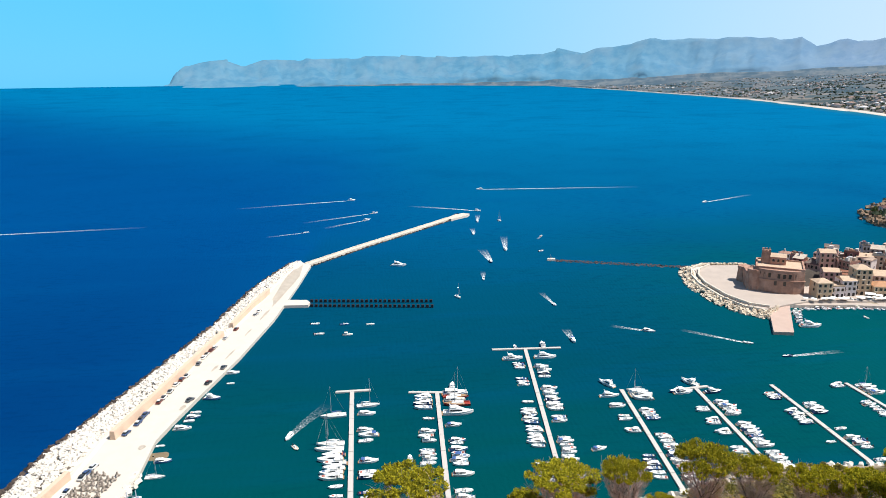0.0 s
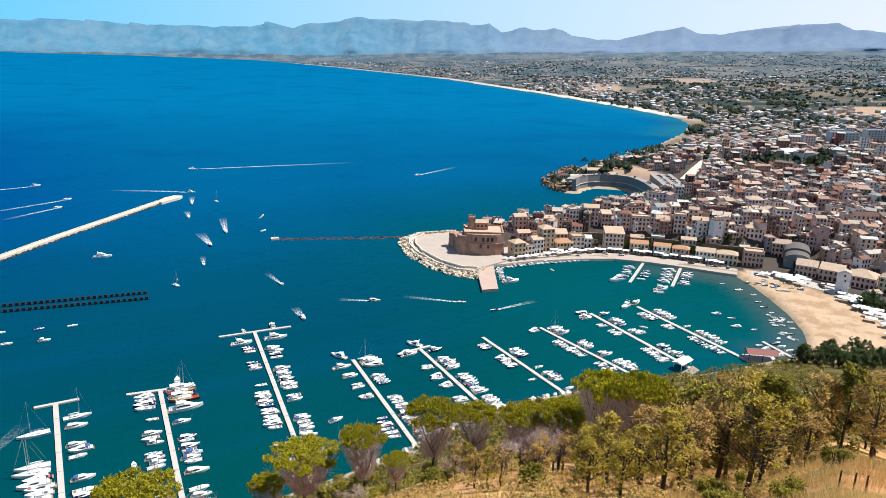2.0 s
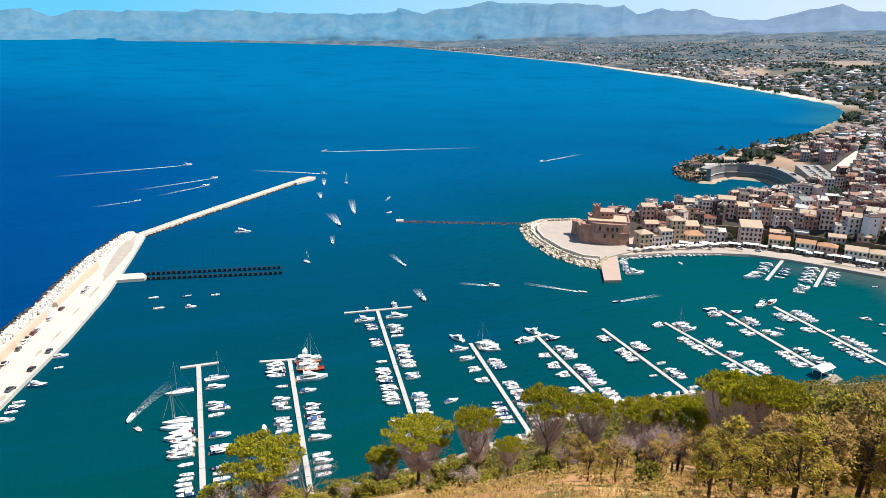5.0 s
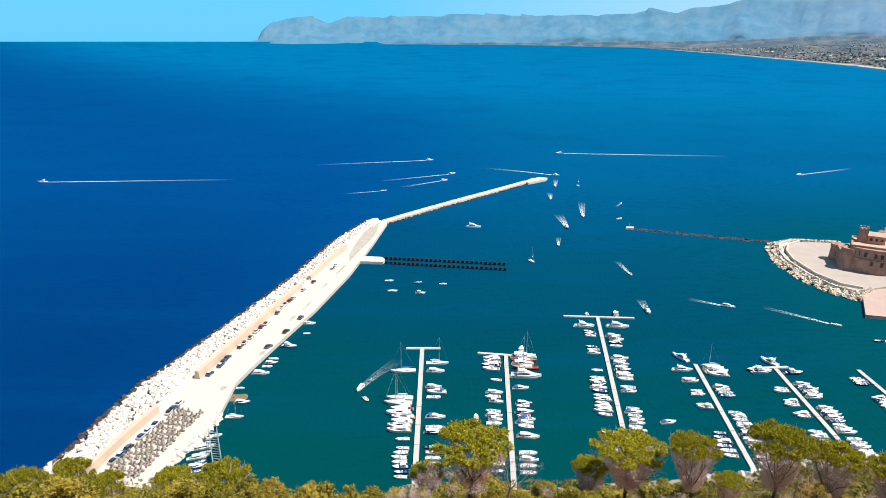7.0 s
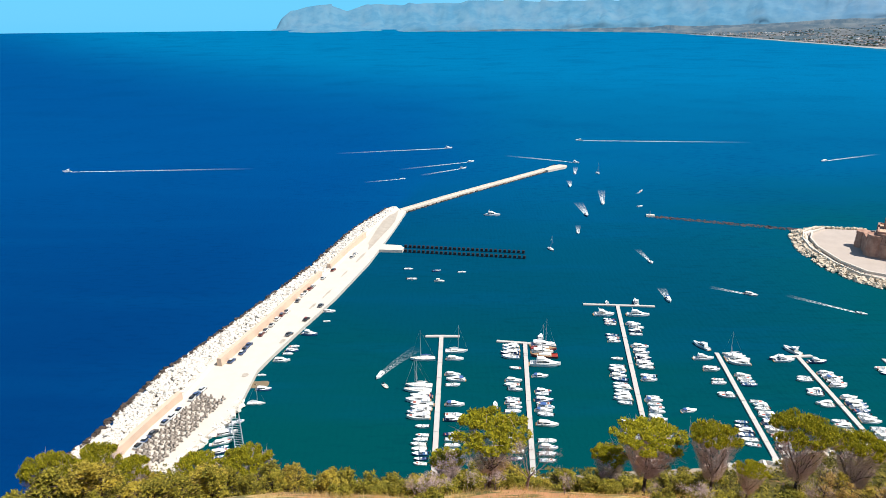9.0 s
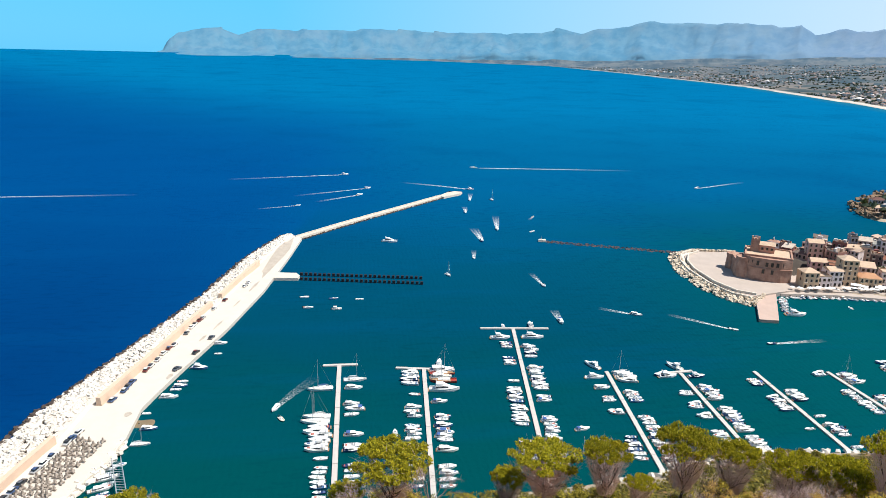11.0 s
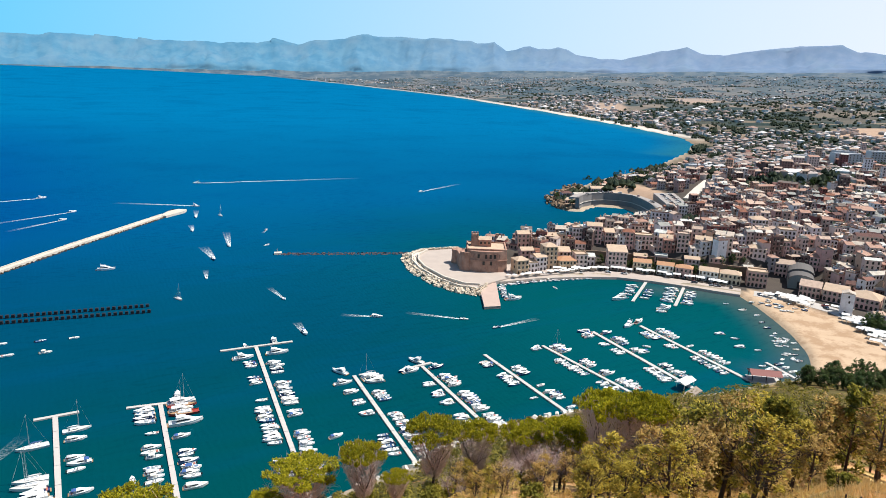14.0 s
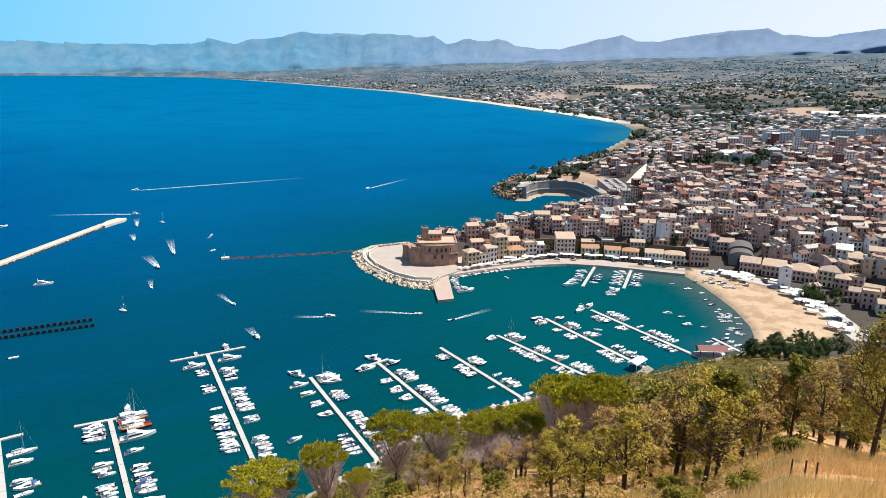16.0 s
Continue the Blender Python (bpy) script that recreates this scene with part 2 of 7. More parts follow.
POINT = [(229, 340), (217, 330), (208, 345), (204, 362), (205, 388), (209, 408), (216, 426), (232, 434), (260, 428), (330, 428)]
CAPE_COAST = [(392, 442), (430, 460), (462, 456), (484, 458), (498, 474), (507, 490), (512, 506), (508, 516), (499, 525), (486, 527), (472, 522), (460, 514), (446, 520), (446, 545), (470, 578), (514, 609), (624, 676), (798, 748),
              (1056, 904), (1218, 1029), (1323, 1154), (1465, 1497), (1701, 2223), (2079, 3538), (2486, 6346), (2900, 10500),
              (1500, 14200), (-1800, 15600), (-3950, 14900), (-4600, 16500), (-4300, 23000), (9000, 60000), (60000, 60000), (60000, -60000), (-900, -60000)]
LAND = np.array(COAST + QUAY + POINT + CAPE_COAST, float)


def shore_distance(x, y):
    """Metres from the waterline, above nought on land."""
    x, y = np.asarray(x, float).ravel(), np.asarray(y, float).ravel()
    best, inside = np.full(x.shape, 1e18), np.zeros(x.shape, bool)
    for (ax, ay), (bx, by) in zip(LAND, np.roll(LAND, -1, 0)):
        dx, dy = bx - ax, by - ay
        t = np.clip(((x - ax) * dx + (y - ay) * dy) / (dx * dx + dy * dy + 1e-9), 0, 1)
        best = np.minimum(best, (x - ax - t * dx) ** 2 + (y - ay - t * dy) ** 2)
        if ay != by:
            inside ^= ((ay > y) != (by > y)) & (x < dx * (y - ay) / dy + ax)
    return np.where(inside, 1, -1) * np.sqrt(best)


SLOPE_AZ = [-180, -70, -45, -39, -28, -5, 20, 38, 45, 57, 60, 64.5, 72, 110, 180]
SLOPE = [0.2, 0.50, 0.62, 0.645, 0.72, 0.80, 0.755, 0.70, 0.69, 0.63, 0.59, 0.53, 0.50, 0.25, 0.2]
# the skyline: bearing and elevation, in degrees
SKY_AZ = [-16, -14.7, -14.2, -13.5, -12.1, -10.4, -9.1, -7.6, -3.4, -0.7, 2.0, 6.1, 8.9, 14.8, 16.1, 17.9, 20.1, 23, 25.9, 28.7,
          31.1, 32.6, 33.2, 33.6, 34.0, 34.6, 35.4, 36.0, 36.5, 37.2, 38.0, 38.7, 39.3, 40.2, 42.0, 43.7, 45.8, 47.9, 48.5, 49.6, 51.2, 53.9, 56.2, 58.9, 60.1, 62.3, 66.2, 75, 90]
SKY_EL = [-0.6, -0.2, 0.65, 1.19, 1.47, 1.63, 1.2, 1.7, 1.6, 1.71, 1.9, 1.77, 1.65, 1.78, 2.28, 1.94, 2.33, 2.77, 2.85, 2.72,
          2.6, 2.58, 2.62, 2.74, 2.4, 2.02, 2.2, 2.42, 2.5, 2.2, 2.2, 2.35, 2.2, 1.78, 1.5, 1.52, 2.05, 2.57, 2.75, 2.28, 2.15, 2.66, 2.91, 3.05, 2.48, 2.29, 2.7, 3.0, 2.5]


FOOT_AZ = [-180, -60, -44, -36, -32, -26, -12, 0, 18, 28, 35, 42, 48, 53, 57, 60, 63, 70, 80, 180]
FOOT = [300, 185, 190, 205, 205, 200, 172, 171, 197, 211, 232, 252, 277, 295, 315, 330, 340, 350, 380, 400]


# bearings and distances at which the ranges round the bay begin
RISE_AZ = [-18, -14.8, -10, -3, 6, 14, 17, 24, 40, 60, 95]
RISE = [15300, 15300, 15500, 15500, 15000, 14200, 13800, 13800, 13800, 13800, 13800]


def bare_earth(r, az):
    """Cleared, unplanted ground above the town."""
    e = np.zeros(np.shape(r))
    for a0, a1, r0, r1 in ((40.0, 48.6, 670, 805), (55.2, 57.6, 900, 1120), (58.8, 63.6, 1830, 2120), (64.5, 67.0, 1500, 1640), (48.0, 52.0, 3300, 4200), (41.0, 44.5, 2600, 3300)):
        q = ((az - (a0 + a1) / 2) / (a1 - a0) * 2) ** 2 + ((r - (r0 + r1) / 2) / (r1 - r0) * 2) ** 2
        e = np.maximum(e, sstep(1.15, 0.8, q))
    return e


def gardens(x, y):
    """Where groves and plots break up the outer town."""
    r = np.hypot(x, y)
    green_ = (grain(x, y, 95, 2) > 0.63) & (r > 560)
    az = np.degrees(np.arctan2(x, y))
    green_ |= (az > 55.1) & (az < 58.9) & (r > 1330) | (az > 59.2) & (az < 61.2) & (r > 850) & (r < 1010) | (az > 46) & (az < 50) & (r > 930) & (r < 1100)
    return green_ | ((x < 556) & (x > 440) & (y > 545) & (y < 640))


def terrain(x, y):
    """Height of the land, and how much of it is hill, town, sand, rock and far country."""
    x, y = np.asarray(x, float).ravel(), np.asarray(y, float).ravel()
    r, az = np.hypot(x, y), np.degrees(np.arctan2(x, y))
    d = shore_distance(x, y)
    lump = grain(x, y, 14, 4)
    shelf = sstep(22, 34, az) * sstep(72, 60, az)  # the ground falls off first, then eases towards the brow
    fall = np.interp(az, SLOPE_AZ, SLOPE) + shelf * (0.055 * (1 - np.minimum(r, 60) / 46) - 0.02)
    cone = EYE - fall * r - 1.7 * np.exp(-r / 12) - 1.2 * np.exp(-((r - 22) / 14) ** 2) + (lump - 0.5) * 2.2 * sstep(4, 30, r)
    cone = (EYE - 1.7 - 0.2 * r) * (1 - sstep(1.2, 3.6, r)) + cone * sstep(1.2, 3.6, r)
    foot_r = np.interp(az, FOOT_AZ, FOOT)
    brow = EYE - fall * 60
    t = np.clip((r - 60) / (foot_r - 60), 0, 1)
    lower = 1.6 + (np.where(r > 60, brow, 0) - 1.6) * (1 - t) ** (1.12 + 0.38 * sstep(38, 28, az)) + (lump - 0.5) * 3.0 * (1 - t)
    cone = np.where(r > 60, lower, cone)
    back = d - 44 * sstep(300, 262, y) * sstep(300, 330, x)  # the beach lies before the town
    low_coast = sstep(560, 640, y)  # past the headland the land rises more gently
    town = 2.0 + 12.0 * (sstep(30, 52, back) * (1 - low_coast) + sstep(50, 230, d) * low_coast) + (0.06 - 0.02 * low_coast) * np.clip(back - 52, 0, 550) + 0.022 * np.maximum(d - 625, 0) + (grain(x, y, 260, 3) - 0.5) * 0.12 * np.clip(d - 60, 0, 200)
    bay = 2.0 + 0.033 * np.clip(d, 0, 900) + 0.042 * np.maximum(d - 900, 0) + (grain(x, y, 900, 4) - 0.5) * 0.12 * np.clip(d - 100, 0, 900)
    w = sstep(900, 1700, r)
    low = np.clip(town * (1 - w) + bay * w, None, 330 + 330 * sstep(14, 34, az) + (grain(x, y, 2500, 4) - 0.5) * 70)
    # share of painted haze colour, growing with distance from the belvedere
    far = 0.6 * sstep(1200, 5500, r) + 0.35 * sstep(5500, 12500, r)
    z = low - 0.12 * np.maximum(r - np.interp(az, RISE_AZ, RISE) - 100, 0)
    hilly = (d > 0) & (r < 420) & (az > -120) & (y < 200) & (x < 385)
    z = np.where((np.abs(az) > 80) & (r < 900), np.maximum(cone, 20), z)
    z = np.where(hilly, np.maximum(cone, 1.8), z)
    edge = sstep(-5, 3, d)
    z = np.where(d < 3, -4 + (z + 4) * edge, z)
    z = np.where(d < -5, -4 - 0.05 * np.minimum(-d, 200), z)
    hill = np.where(hilly & ((cone > 2.4) | (x < 300)), 1.0, 0.0)
    hill = np.where((np.abs(az) > 80) & (r < 900), 1.0, hill)
    urban = (1 - hill) * sstep(1300, 900, r) * np.where(gardens(x, y), 0.25, 1.0)
    beach = sstep(45, 40, d + 8 * (grain(x, y, 15, 2) - 0.5)) * (x > 285) * (y < 262) * (y > 150) * sstep(392, 380, x)
    strand = sstep(48, 30, d + 14 * (grain(x, y, 120, 2) - 0.5)) * sstep(1250, 1400, x) * (d > 0) * (r < 9000)
    sand = beach * (1 - hill * (x < 285))
    rock = np.maximum(sstep(9, 4, d) * (r < 1300), 0.8 * sstep(14, 5, d) * (y > 500) * (r < 1500))
    return z, dict(hill=hill, urban=urban, sand=sand, rock=np.where(sand > 0.3, 0, rock), far=far, strand=strand, earth=bare_earth(r, az), d=d, back=back)


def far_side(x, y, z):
    """The ranges, also fitted to the camera's view, keep some depth behind the drawn-in plain to catch the sun."""
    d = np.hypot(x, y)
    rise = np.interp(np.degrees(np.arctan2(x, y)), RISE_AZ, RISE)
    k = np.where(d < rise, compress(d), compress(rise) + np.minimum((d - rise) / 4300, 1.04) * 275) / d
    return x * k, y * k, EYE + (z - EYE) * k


def polar_sheet(name, rings, turns, height, material, fields, south=0.0, closed=True):
    """A round sheet about the belvedere, of rings and turns, with its height and its kinds of cover."""
    a, r = np.meshgrid(np.radians(turns), rings)
    x, y = (r * np.sin(a)).ravel(), (r * np.cos(a)).ravel() - south
    z, cover = height(x, y)
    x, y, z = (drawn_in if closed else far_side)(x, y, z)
    n, k = len(rings), len(turns)
    i = np.arange((n - 1) * k)
    row, col = i // k, i % k
    if not closed:
        row, col = row[col < k - 1], col[col < k - 1]
    nxt = (col + 1) % k
    faces = np.stack([row * k + col, row * k + nxt, (row + 1) * k + nxt, (row + 1) * k + col], 1)[:, ::-1]
    me = bpy.data.meshes.new(name)
    me.vertices.add(len(x)), me.loops.add(faces.size), me.polygons.add(len(faces))
    me.vertices.foreach_set("co", np.stack([x, y, z], 1).ravel())
    me.loops.foreach_set("vertex_index", faces.ravel().astype(np.int32))
    me.polygons.foreach_set("loop_start", np.arange(0, faces.size, 4, dtype=np.int32))
    me.polygons.foreach_set("use_smooth", np.ones(len(faces), bool))
    for f in fields:
        me.attributes.new(f, "FLOAT", "POINT").data.foreach_set("value", np.asarray(cover[f], np.float32))
    me.update(calc_edges=True)
    me.validate()
    me.materials.append(material)
    return new(name, me)


TURNS = np.concatenate([np.arange(-70, 100, 0.38), np.arange(100, 290, 5.0)])
RINGS = np.concatenate([[0.02, 0.6], np.arange(1.5, 60, 1.3), np.geomspace(60, 1500, 250), np.geomspace(1530, 24000, 140)])
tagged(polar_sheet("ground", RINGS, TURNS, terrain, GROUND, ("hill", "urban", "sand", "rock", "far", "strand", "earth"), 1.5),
       "dry grassy hillside, coastal town ground and plain tinted blue-grey for haze", "ground", kind="structure")


def ranges(x, y):
    r, az = np.hypot(x, y), np.degrees(np.arctan2(x, y))
    rise = np.interp(az, RISE_AZ, RISE)
    crest = rise + 4300
    low = terrain(x, y)[0] - 12
    bend = r / 1800.0
    rib = 1 - np.abs(2 * grain(az * 100 + 40 * np.sin(bend), bend * 45, 130, 4) - 1)
    spur = grain(az * 100, bend * 20, 330, 3)
    s = np.clip((r - rise - 1500 * (spur - 0.5)) / (crest - rise), 0, 1)
    el = np.interp(az, SKY_AZ, SKY_EL) + 0.05 + 0.10 * (grain(az * 1000, 0 * az, 600, 4) - 0.5)
    zc = EYE + crest * np.tan(np.radians(el))
    s = np.where(r > crest, 1.0, s)
    body = s ** 0.65 - 0.7 * s * (1 - s) * (rib + spur - 0.6)
    z = low + (zc - low) * body
    z = np.where(r > crest, zc - 0.25 * (r - crest), z)
    return z, {}


MTS_TURNS = np.arange(-17, 92, 0.11)
MTS_RINGS = np.concatenate([np.arange(11800, 20300, 170), [21000, 22000]])
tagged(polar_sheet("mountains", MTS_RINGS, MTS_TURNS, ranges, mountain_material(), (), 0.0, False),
       "limestone mountains beyond the bay, tinted blue-grey for haze", "mountains", kind="structure")


def sea_level(x, y):
    d = shore_distance(x, y)
    inshore = np.where((x > 270) & (y < 300), sstep(-26, -1, d), 0.0)
    inshore = np.maximum(inshore, 0.55 * sstep(-90, -5, d) * (np.hypot(x, y) > 1300) * (np.hypot(x, y) < 7000))
    return np.zeros(len(x)), dict(shoal=inshore)


SEA_RINGS = np.concatenate([np.geomspace(60, 1500, 80), np.geomspace(1550, 25000, 70)])
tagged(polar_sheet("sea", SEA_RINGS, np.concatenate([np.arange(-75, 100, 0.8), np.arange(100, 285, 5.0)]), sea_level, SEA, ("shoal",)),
       "calm sea, deep blue offshore with painted far sheen, green in the harbour", "water", kind="structure")


# ---- mesh kit ----
class Kit:
    """Gathers corners and faces of one mesh."""

    def __init__(self):
        self.v, self.f, self.m = [], [], []

    def add(self, verts, faces, mat=0, m=None):
        k = len(self.v)
        self.v += [tuple(m @ Vector(p)) if m is not None else tuple(p) for p in verts]
        self.f += [tuple(k + i for i in f) for f in faces]
        self.m += [mat] * len(faces)
        return self

    def box(self, x0, y0, z0, x1, y1, z1, mat=0, m=None, taper=0.0):
        t = taper
        v = [(x0, y0, z0), (x1, y0, z0), (x1, y1, z0), (x0, y1, z0), (x0 + t, y0 + t, z1), (x1 - t, y0 + t, z1), (x1 - t, y1 - t, z1), (x0 + t, y1 - t, z1)]
        return self.add(v, [(3, 2, 1, 0), (4, 5, 6, 7), (0, 1, 5, 4), (1, 2, 6, 5), (2, 3, 7, 6), (3, 0, 4, 7)], mat, m)

    def prism(self, outline, z0, z1, mat=0, m=None, batter=0.0):
        """An upright block over an outline (anticlockwise); batter pulls its top in."""
        n = len(outline)
        c = sum((Vector((p[0], p[1])) for p in outline), Vector((0, 0))) / n
        top = []
        for p in outline:
            q = Vector((p[0], p[1]))
            q = q + (c - q).normalized() * batter
            top.append((q.x, q.y, z1))
        v = [(p[0], p[1], z0) for p in outline] + top
        f = [tuple(range(n - 1, -1, -1)), tuple(range(n, 2 * n))] + [(i, (i + 1) % n, n + (i + 1) % n, n + i) for i in range(n)]
        return self.add(v, f, mat, m)

    def tube(self, path, radii, sides=6, mat=0, m=None):
        """A round bar along points."""
        pts = [Vector(p) for p in path]
        v, f = [], []
        for i, p in enumerate(pts):
            d = (pts[min(i + 1, len(pts) - 1)] - pts[max(i - 1, 0)]).normalized()
            u = d.orthogonal().normalized() if abs(d.z) > 0.9 else d.cross(Vector((0, 0, 1))).normalized()
            w = d.cross(u)
            r = radii[i] if hasattr(radii, "__len__") else radii
            v += [p + (u * math.cos(a) + w * math.sin(a)) * r for a in (2 * math.pi * k / sides for k in range(sides))]
        for i in range(len(pts) - 1):
            for k in range(sides):
                a, b = i * sides + k, i * sides + (k + 1) % sides
                f.append((a, b, b + sides, a + sides))
        f += [tuple(range(sides - 1, -1, -1)), tuple(range(len(v) - sides, len(v)))]
        return self.add(v, f, mat, m)

    def loft(self, rows, mat=0, m=None, caps=True):
        """Skin over rows of equal length; each row is a closed ring."""
        n = len(rows[0])
        v = [p for row in rows for p in row]
        f = [(i * n + k, i * n + (k + 1) % n, (i + 1) * n + (k + 1) % n, (i + 1) * n + k) for i in range(len(rows) - 1) for k in range(n)]
        if caps:
            f += [tuple(range(n - 1, -1, -1)), tuple(range(len(v) - n, len(v)))]
        return self.add(v, f, mat, m)

    def mesh(self, name, *mats, smooth=False):
        me = bpy.data.meshes.new(name)
        me.from_pydata(self.v, [], self.f)
        for mt in mats:
            me.materials.append(mt)
        me.polygons.foreach_set("material_index", self.m)
        if smooth:
            me.polygons.foreach_set("use_smooth", [True] * len(self.f))
        me.update()
        return me


def part(name, mesh, parent, label="", m=None, kind=""):
    """A mesh as one part under a thing."""
    ob = new(name, mesh)
    ob.parent = parent
    if m is not None:
        ob.matrix_basis = m
    return tagged(ob, label, kind=kind)


def thing(name, label, category, m=None, group="", kind="", mesh=None):
    ob = new(name, mesh)
    if m is not None:
        ob.matrix_basis = m
    return tagged(ob, label, category, group, kind)


def ground_z(x, y):
    return float(terrain([x], [y])[0][0])


def strip(points, width, shift=0.0):
    """An outline round a line of points, of some width, moved sideways by shift."""
    p = [Vector(q) for q in points]
    left, right = [], []
    for i, q in enumerate(p):
        d = (p[min(i + 1, len(p) - 1)] - p[max(i - 1, 0)]).normalized()
        n = Vector((-d.y, d.x))
        left.append(tuple(q + n * (width / 2 + shift)))
        right.append(tuple(q - n * (width / 2 - shift)))
    return right + left[::-1]


def band(kit, points, profile, mat=0):
    """A cross-section (sideways, up) swept along a level line."""
    p = [Vector(q) for q in points]
    rows = []
    for i, q in enumerate(p):
        d = (p[min(i + 1, len(p) - 1)] - p[max(i - 1, 0)]).normalized()
        n = Vector((-d.y, d.x))
        rows.append([(q.x + n.x * s, q.y + n.y * s, h) for s, h in profile])
    return kit.loft(rows, mat)


# ---- the breakwater ----
INNER = [(-90, 172), (-85.5, 188), (-81, 203.5), (-79.7, 216), (-80.5, 236.6), (-77.9, 249.6), (-73.2, 270), (-63, 311), (-53, 364), (-50, 388), (-45, 430), (-40.5, 476)]
OUTER = [(-127, 176), (-122.5, 190), (-121, 205), (-120, 219), (-117, 239), (-113.5, 250.5), (-108, 271), (-97, 313), (-84.5, 363), (-80, 392), (-71, 440), (-54, 492)]
mole = thing("breakwater", "long white concrete breakwater with an ochre parapet wall", "breakwater", kind="structure")
rows, bed = [], []
for (ix, iy), (ox, oy) in zip(INNER, OUTER):
    w = Vector((ox - ix, oy - iy)).normalized()
    at = lambda s, h: (ix + w.x * s, iy + w.y * s, h)
    L = math.hypot(ox - ix, oy - iy)
    rows.append([at(0, -4), at(0, 1.7), at(L * 0.3, 1.9), at(L * 0.5, 1.9), at(L * 0.53, 2.6), at(L * 0.60, 2.6), at(L * 0.60, -4)])
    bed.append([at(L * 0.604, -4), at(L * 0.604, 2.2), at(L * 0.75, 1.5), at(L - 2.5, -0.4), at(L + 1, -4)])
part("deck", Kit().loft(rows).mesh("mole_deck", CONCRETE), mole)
# dark-coloured bed stands in for shade in the gaps between boulders
part("rock_bed", Kit().loft(bed).mesh("rock_bed", plain("gap_shade_rubble", (0.20, 0.165, 0.135), 0.95, vary=0.3, scale=0.6, bump=0.6)), mole)
WALL_A = [(-108.6, 176), (-105.6, 194), (-101.8, 213.5)]
WALL_B = [(-96.3, 239), (-90, 270), (-82.6, 308), (-76, 340)]
WALL_C = [(-73.5, 351), (-67.5, 385), (-62, 412)]
for wall in (WALL_A, WALL_B, WALL_C):
    part("parapet_wall", band(Kit(), wall, [(-1.1, 1.7), (-0.8, 5.3), (0.9, 5.3), (1.3, 1.7)]).mesh("parapet", WALLSTONE), mole, "ochre plastered parapet wall")
WORN = plain("worn_deck_patch", (0.50, 0.44, 0.37), 0.95, vary=0.3, scale=0.5, bump=0.4)
for x, y, a, b, turn in [(-72, 300, 0.7, 3.5, -13), (-68, 316, 0.5, 6, -12), (-77, 262, 0.9, 2.2, -14), (-59, 372, 0.8, 9, -10), (-64, 345, 0.5, 5, -11), (-52.3, 432, 4.0, 42, -6.5), (-84, 232, 1.2, 1.5, -10)]:
    part("deck_patch", Kit().prism([(a * math.cos(q) * (1 + 0.2 * math.sin(3 * q)), b * math.sin(q) * (1 + 0.15 * math.cos(5 * q)), 0) for q in (2 * math.pi * i / 14 for i in range(14))], 0.0, 0.06).mesh("deck_patch", WORN), mole, "worn gravelly patch of the deck", m=pose(x, y, 1.9, 0, 0, turn))
ARMSTONE = plain("tan_stone", (0.60, 0.54, 0.46), 0.9, vary=0.2, scale=0.5, bump=0.4)
ARM = [(-43.5, 479), (-11, 520), (12, 547.5), (40, 580), (78, 625)]
arm = thing("breakwater_arm", "narrow stone outer arm of the breakwater", "breakwater", kind="structure")
part("deck", band(Kit(), ARM, [(-2.2, -4), (-1.6, 1.7), (1.5, 1.9), (1.5, 2.6), (2.3, 2.6), (2.5, -4)]).mesh("arm_deck", ARMSTONE), arm)
part("head", Kit().prism([(74, 624), (79, 619), (98, 636), (101, 644), (94, 648), (84, 641)], -4, 1.9, batter=0.8).mesh("arm_head", ARMSTONE), arm)
spur = thing("pile_jetty", "unfinished jetty on rows of dark concrete piles", "jetty", kind="structure")
part("deck", Kit().prism([(-52, 387.5), (-36, 386.2), (-35.2, 391), (-37.5, 396), (-51, 398)], -3, 1.7).mesh("spur_deck", CONCRETE), spur)
pile = Kit().box(-0.85, -0.8, -4, 0.85, 0.8, 1.7, taper=0.06).mesh("pile", DARKCONC)
for i in range(27):
    for x0, y0, x1, y1 in ((-34.6, 396.4, 36.6, 385.4), (-34.0, 387.4, 36.3, 375.6)):
        part("pile", pile, spur, m=pose(x0 + (x1 - x0) * i / 26, y0 + (y1 - y0) * i / 26, 0, 0, 0, -9))

# ---- pontoons: outer end, inner end, width, and the cross piece's two ends ----
PONTOONS = [((-9, 270), (-8.5, 172), 2.1, (-16, 270.5), (-1, 270.5)), ((27, 264), (21.4, 170), 2.0, (15, 266), (40, 262)),
            ((75.3, 305.5), (58.6, 174), 2.0, (59, 307), (93, 304.5)), ((105.3, 255.8), (97.8, 180), 2.0, None, None),
            ((137, 252), (133.6, 190), 2.0, (131, 252.5), (143, 253.5)), ((170.4, 251), (169, 187), 2.0, None, None),
            ((203, 248), (206, 187), 2.0, None, None), ((239.5, 252), (234, 178), 2.4, None, None),
            ((270, 248), (264.5, 175), 2.4, None, None), ((290, 185), (286, 166), 2.0, None, None),
            ((297, 281), (335, 307), 2.2, None, None), ((315, 264), (354, 291), 2.2, None, None)]
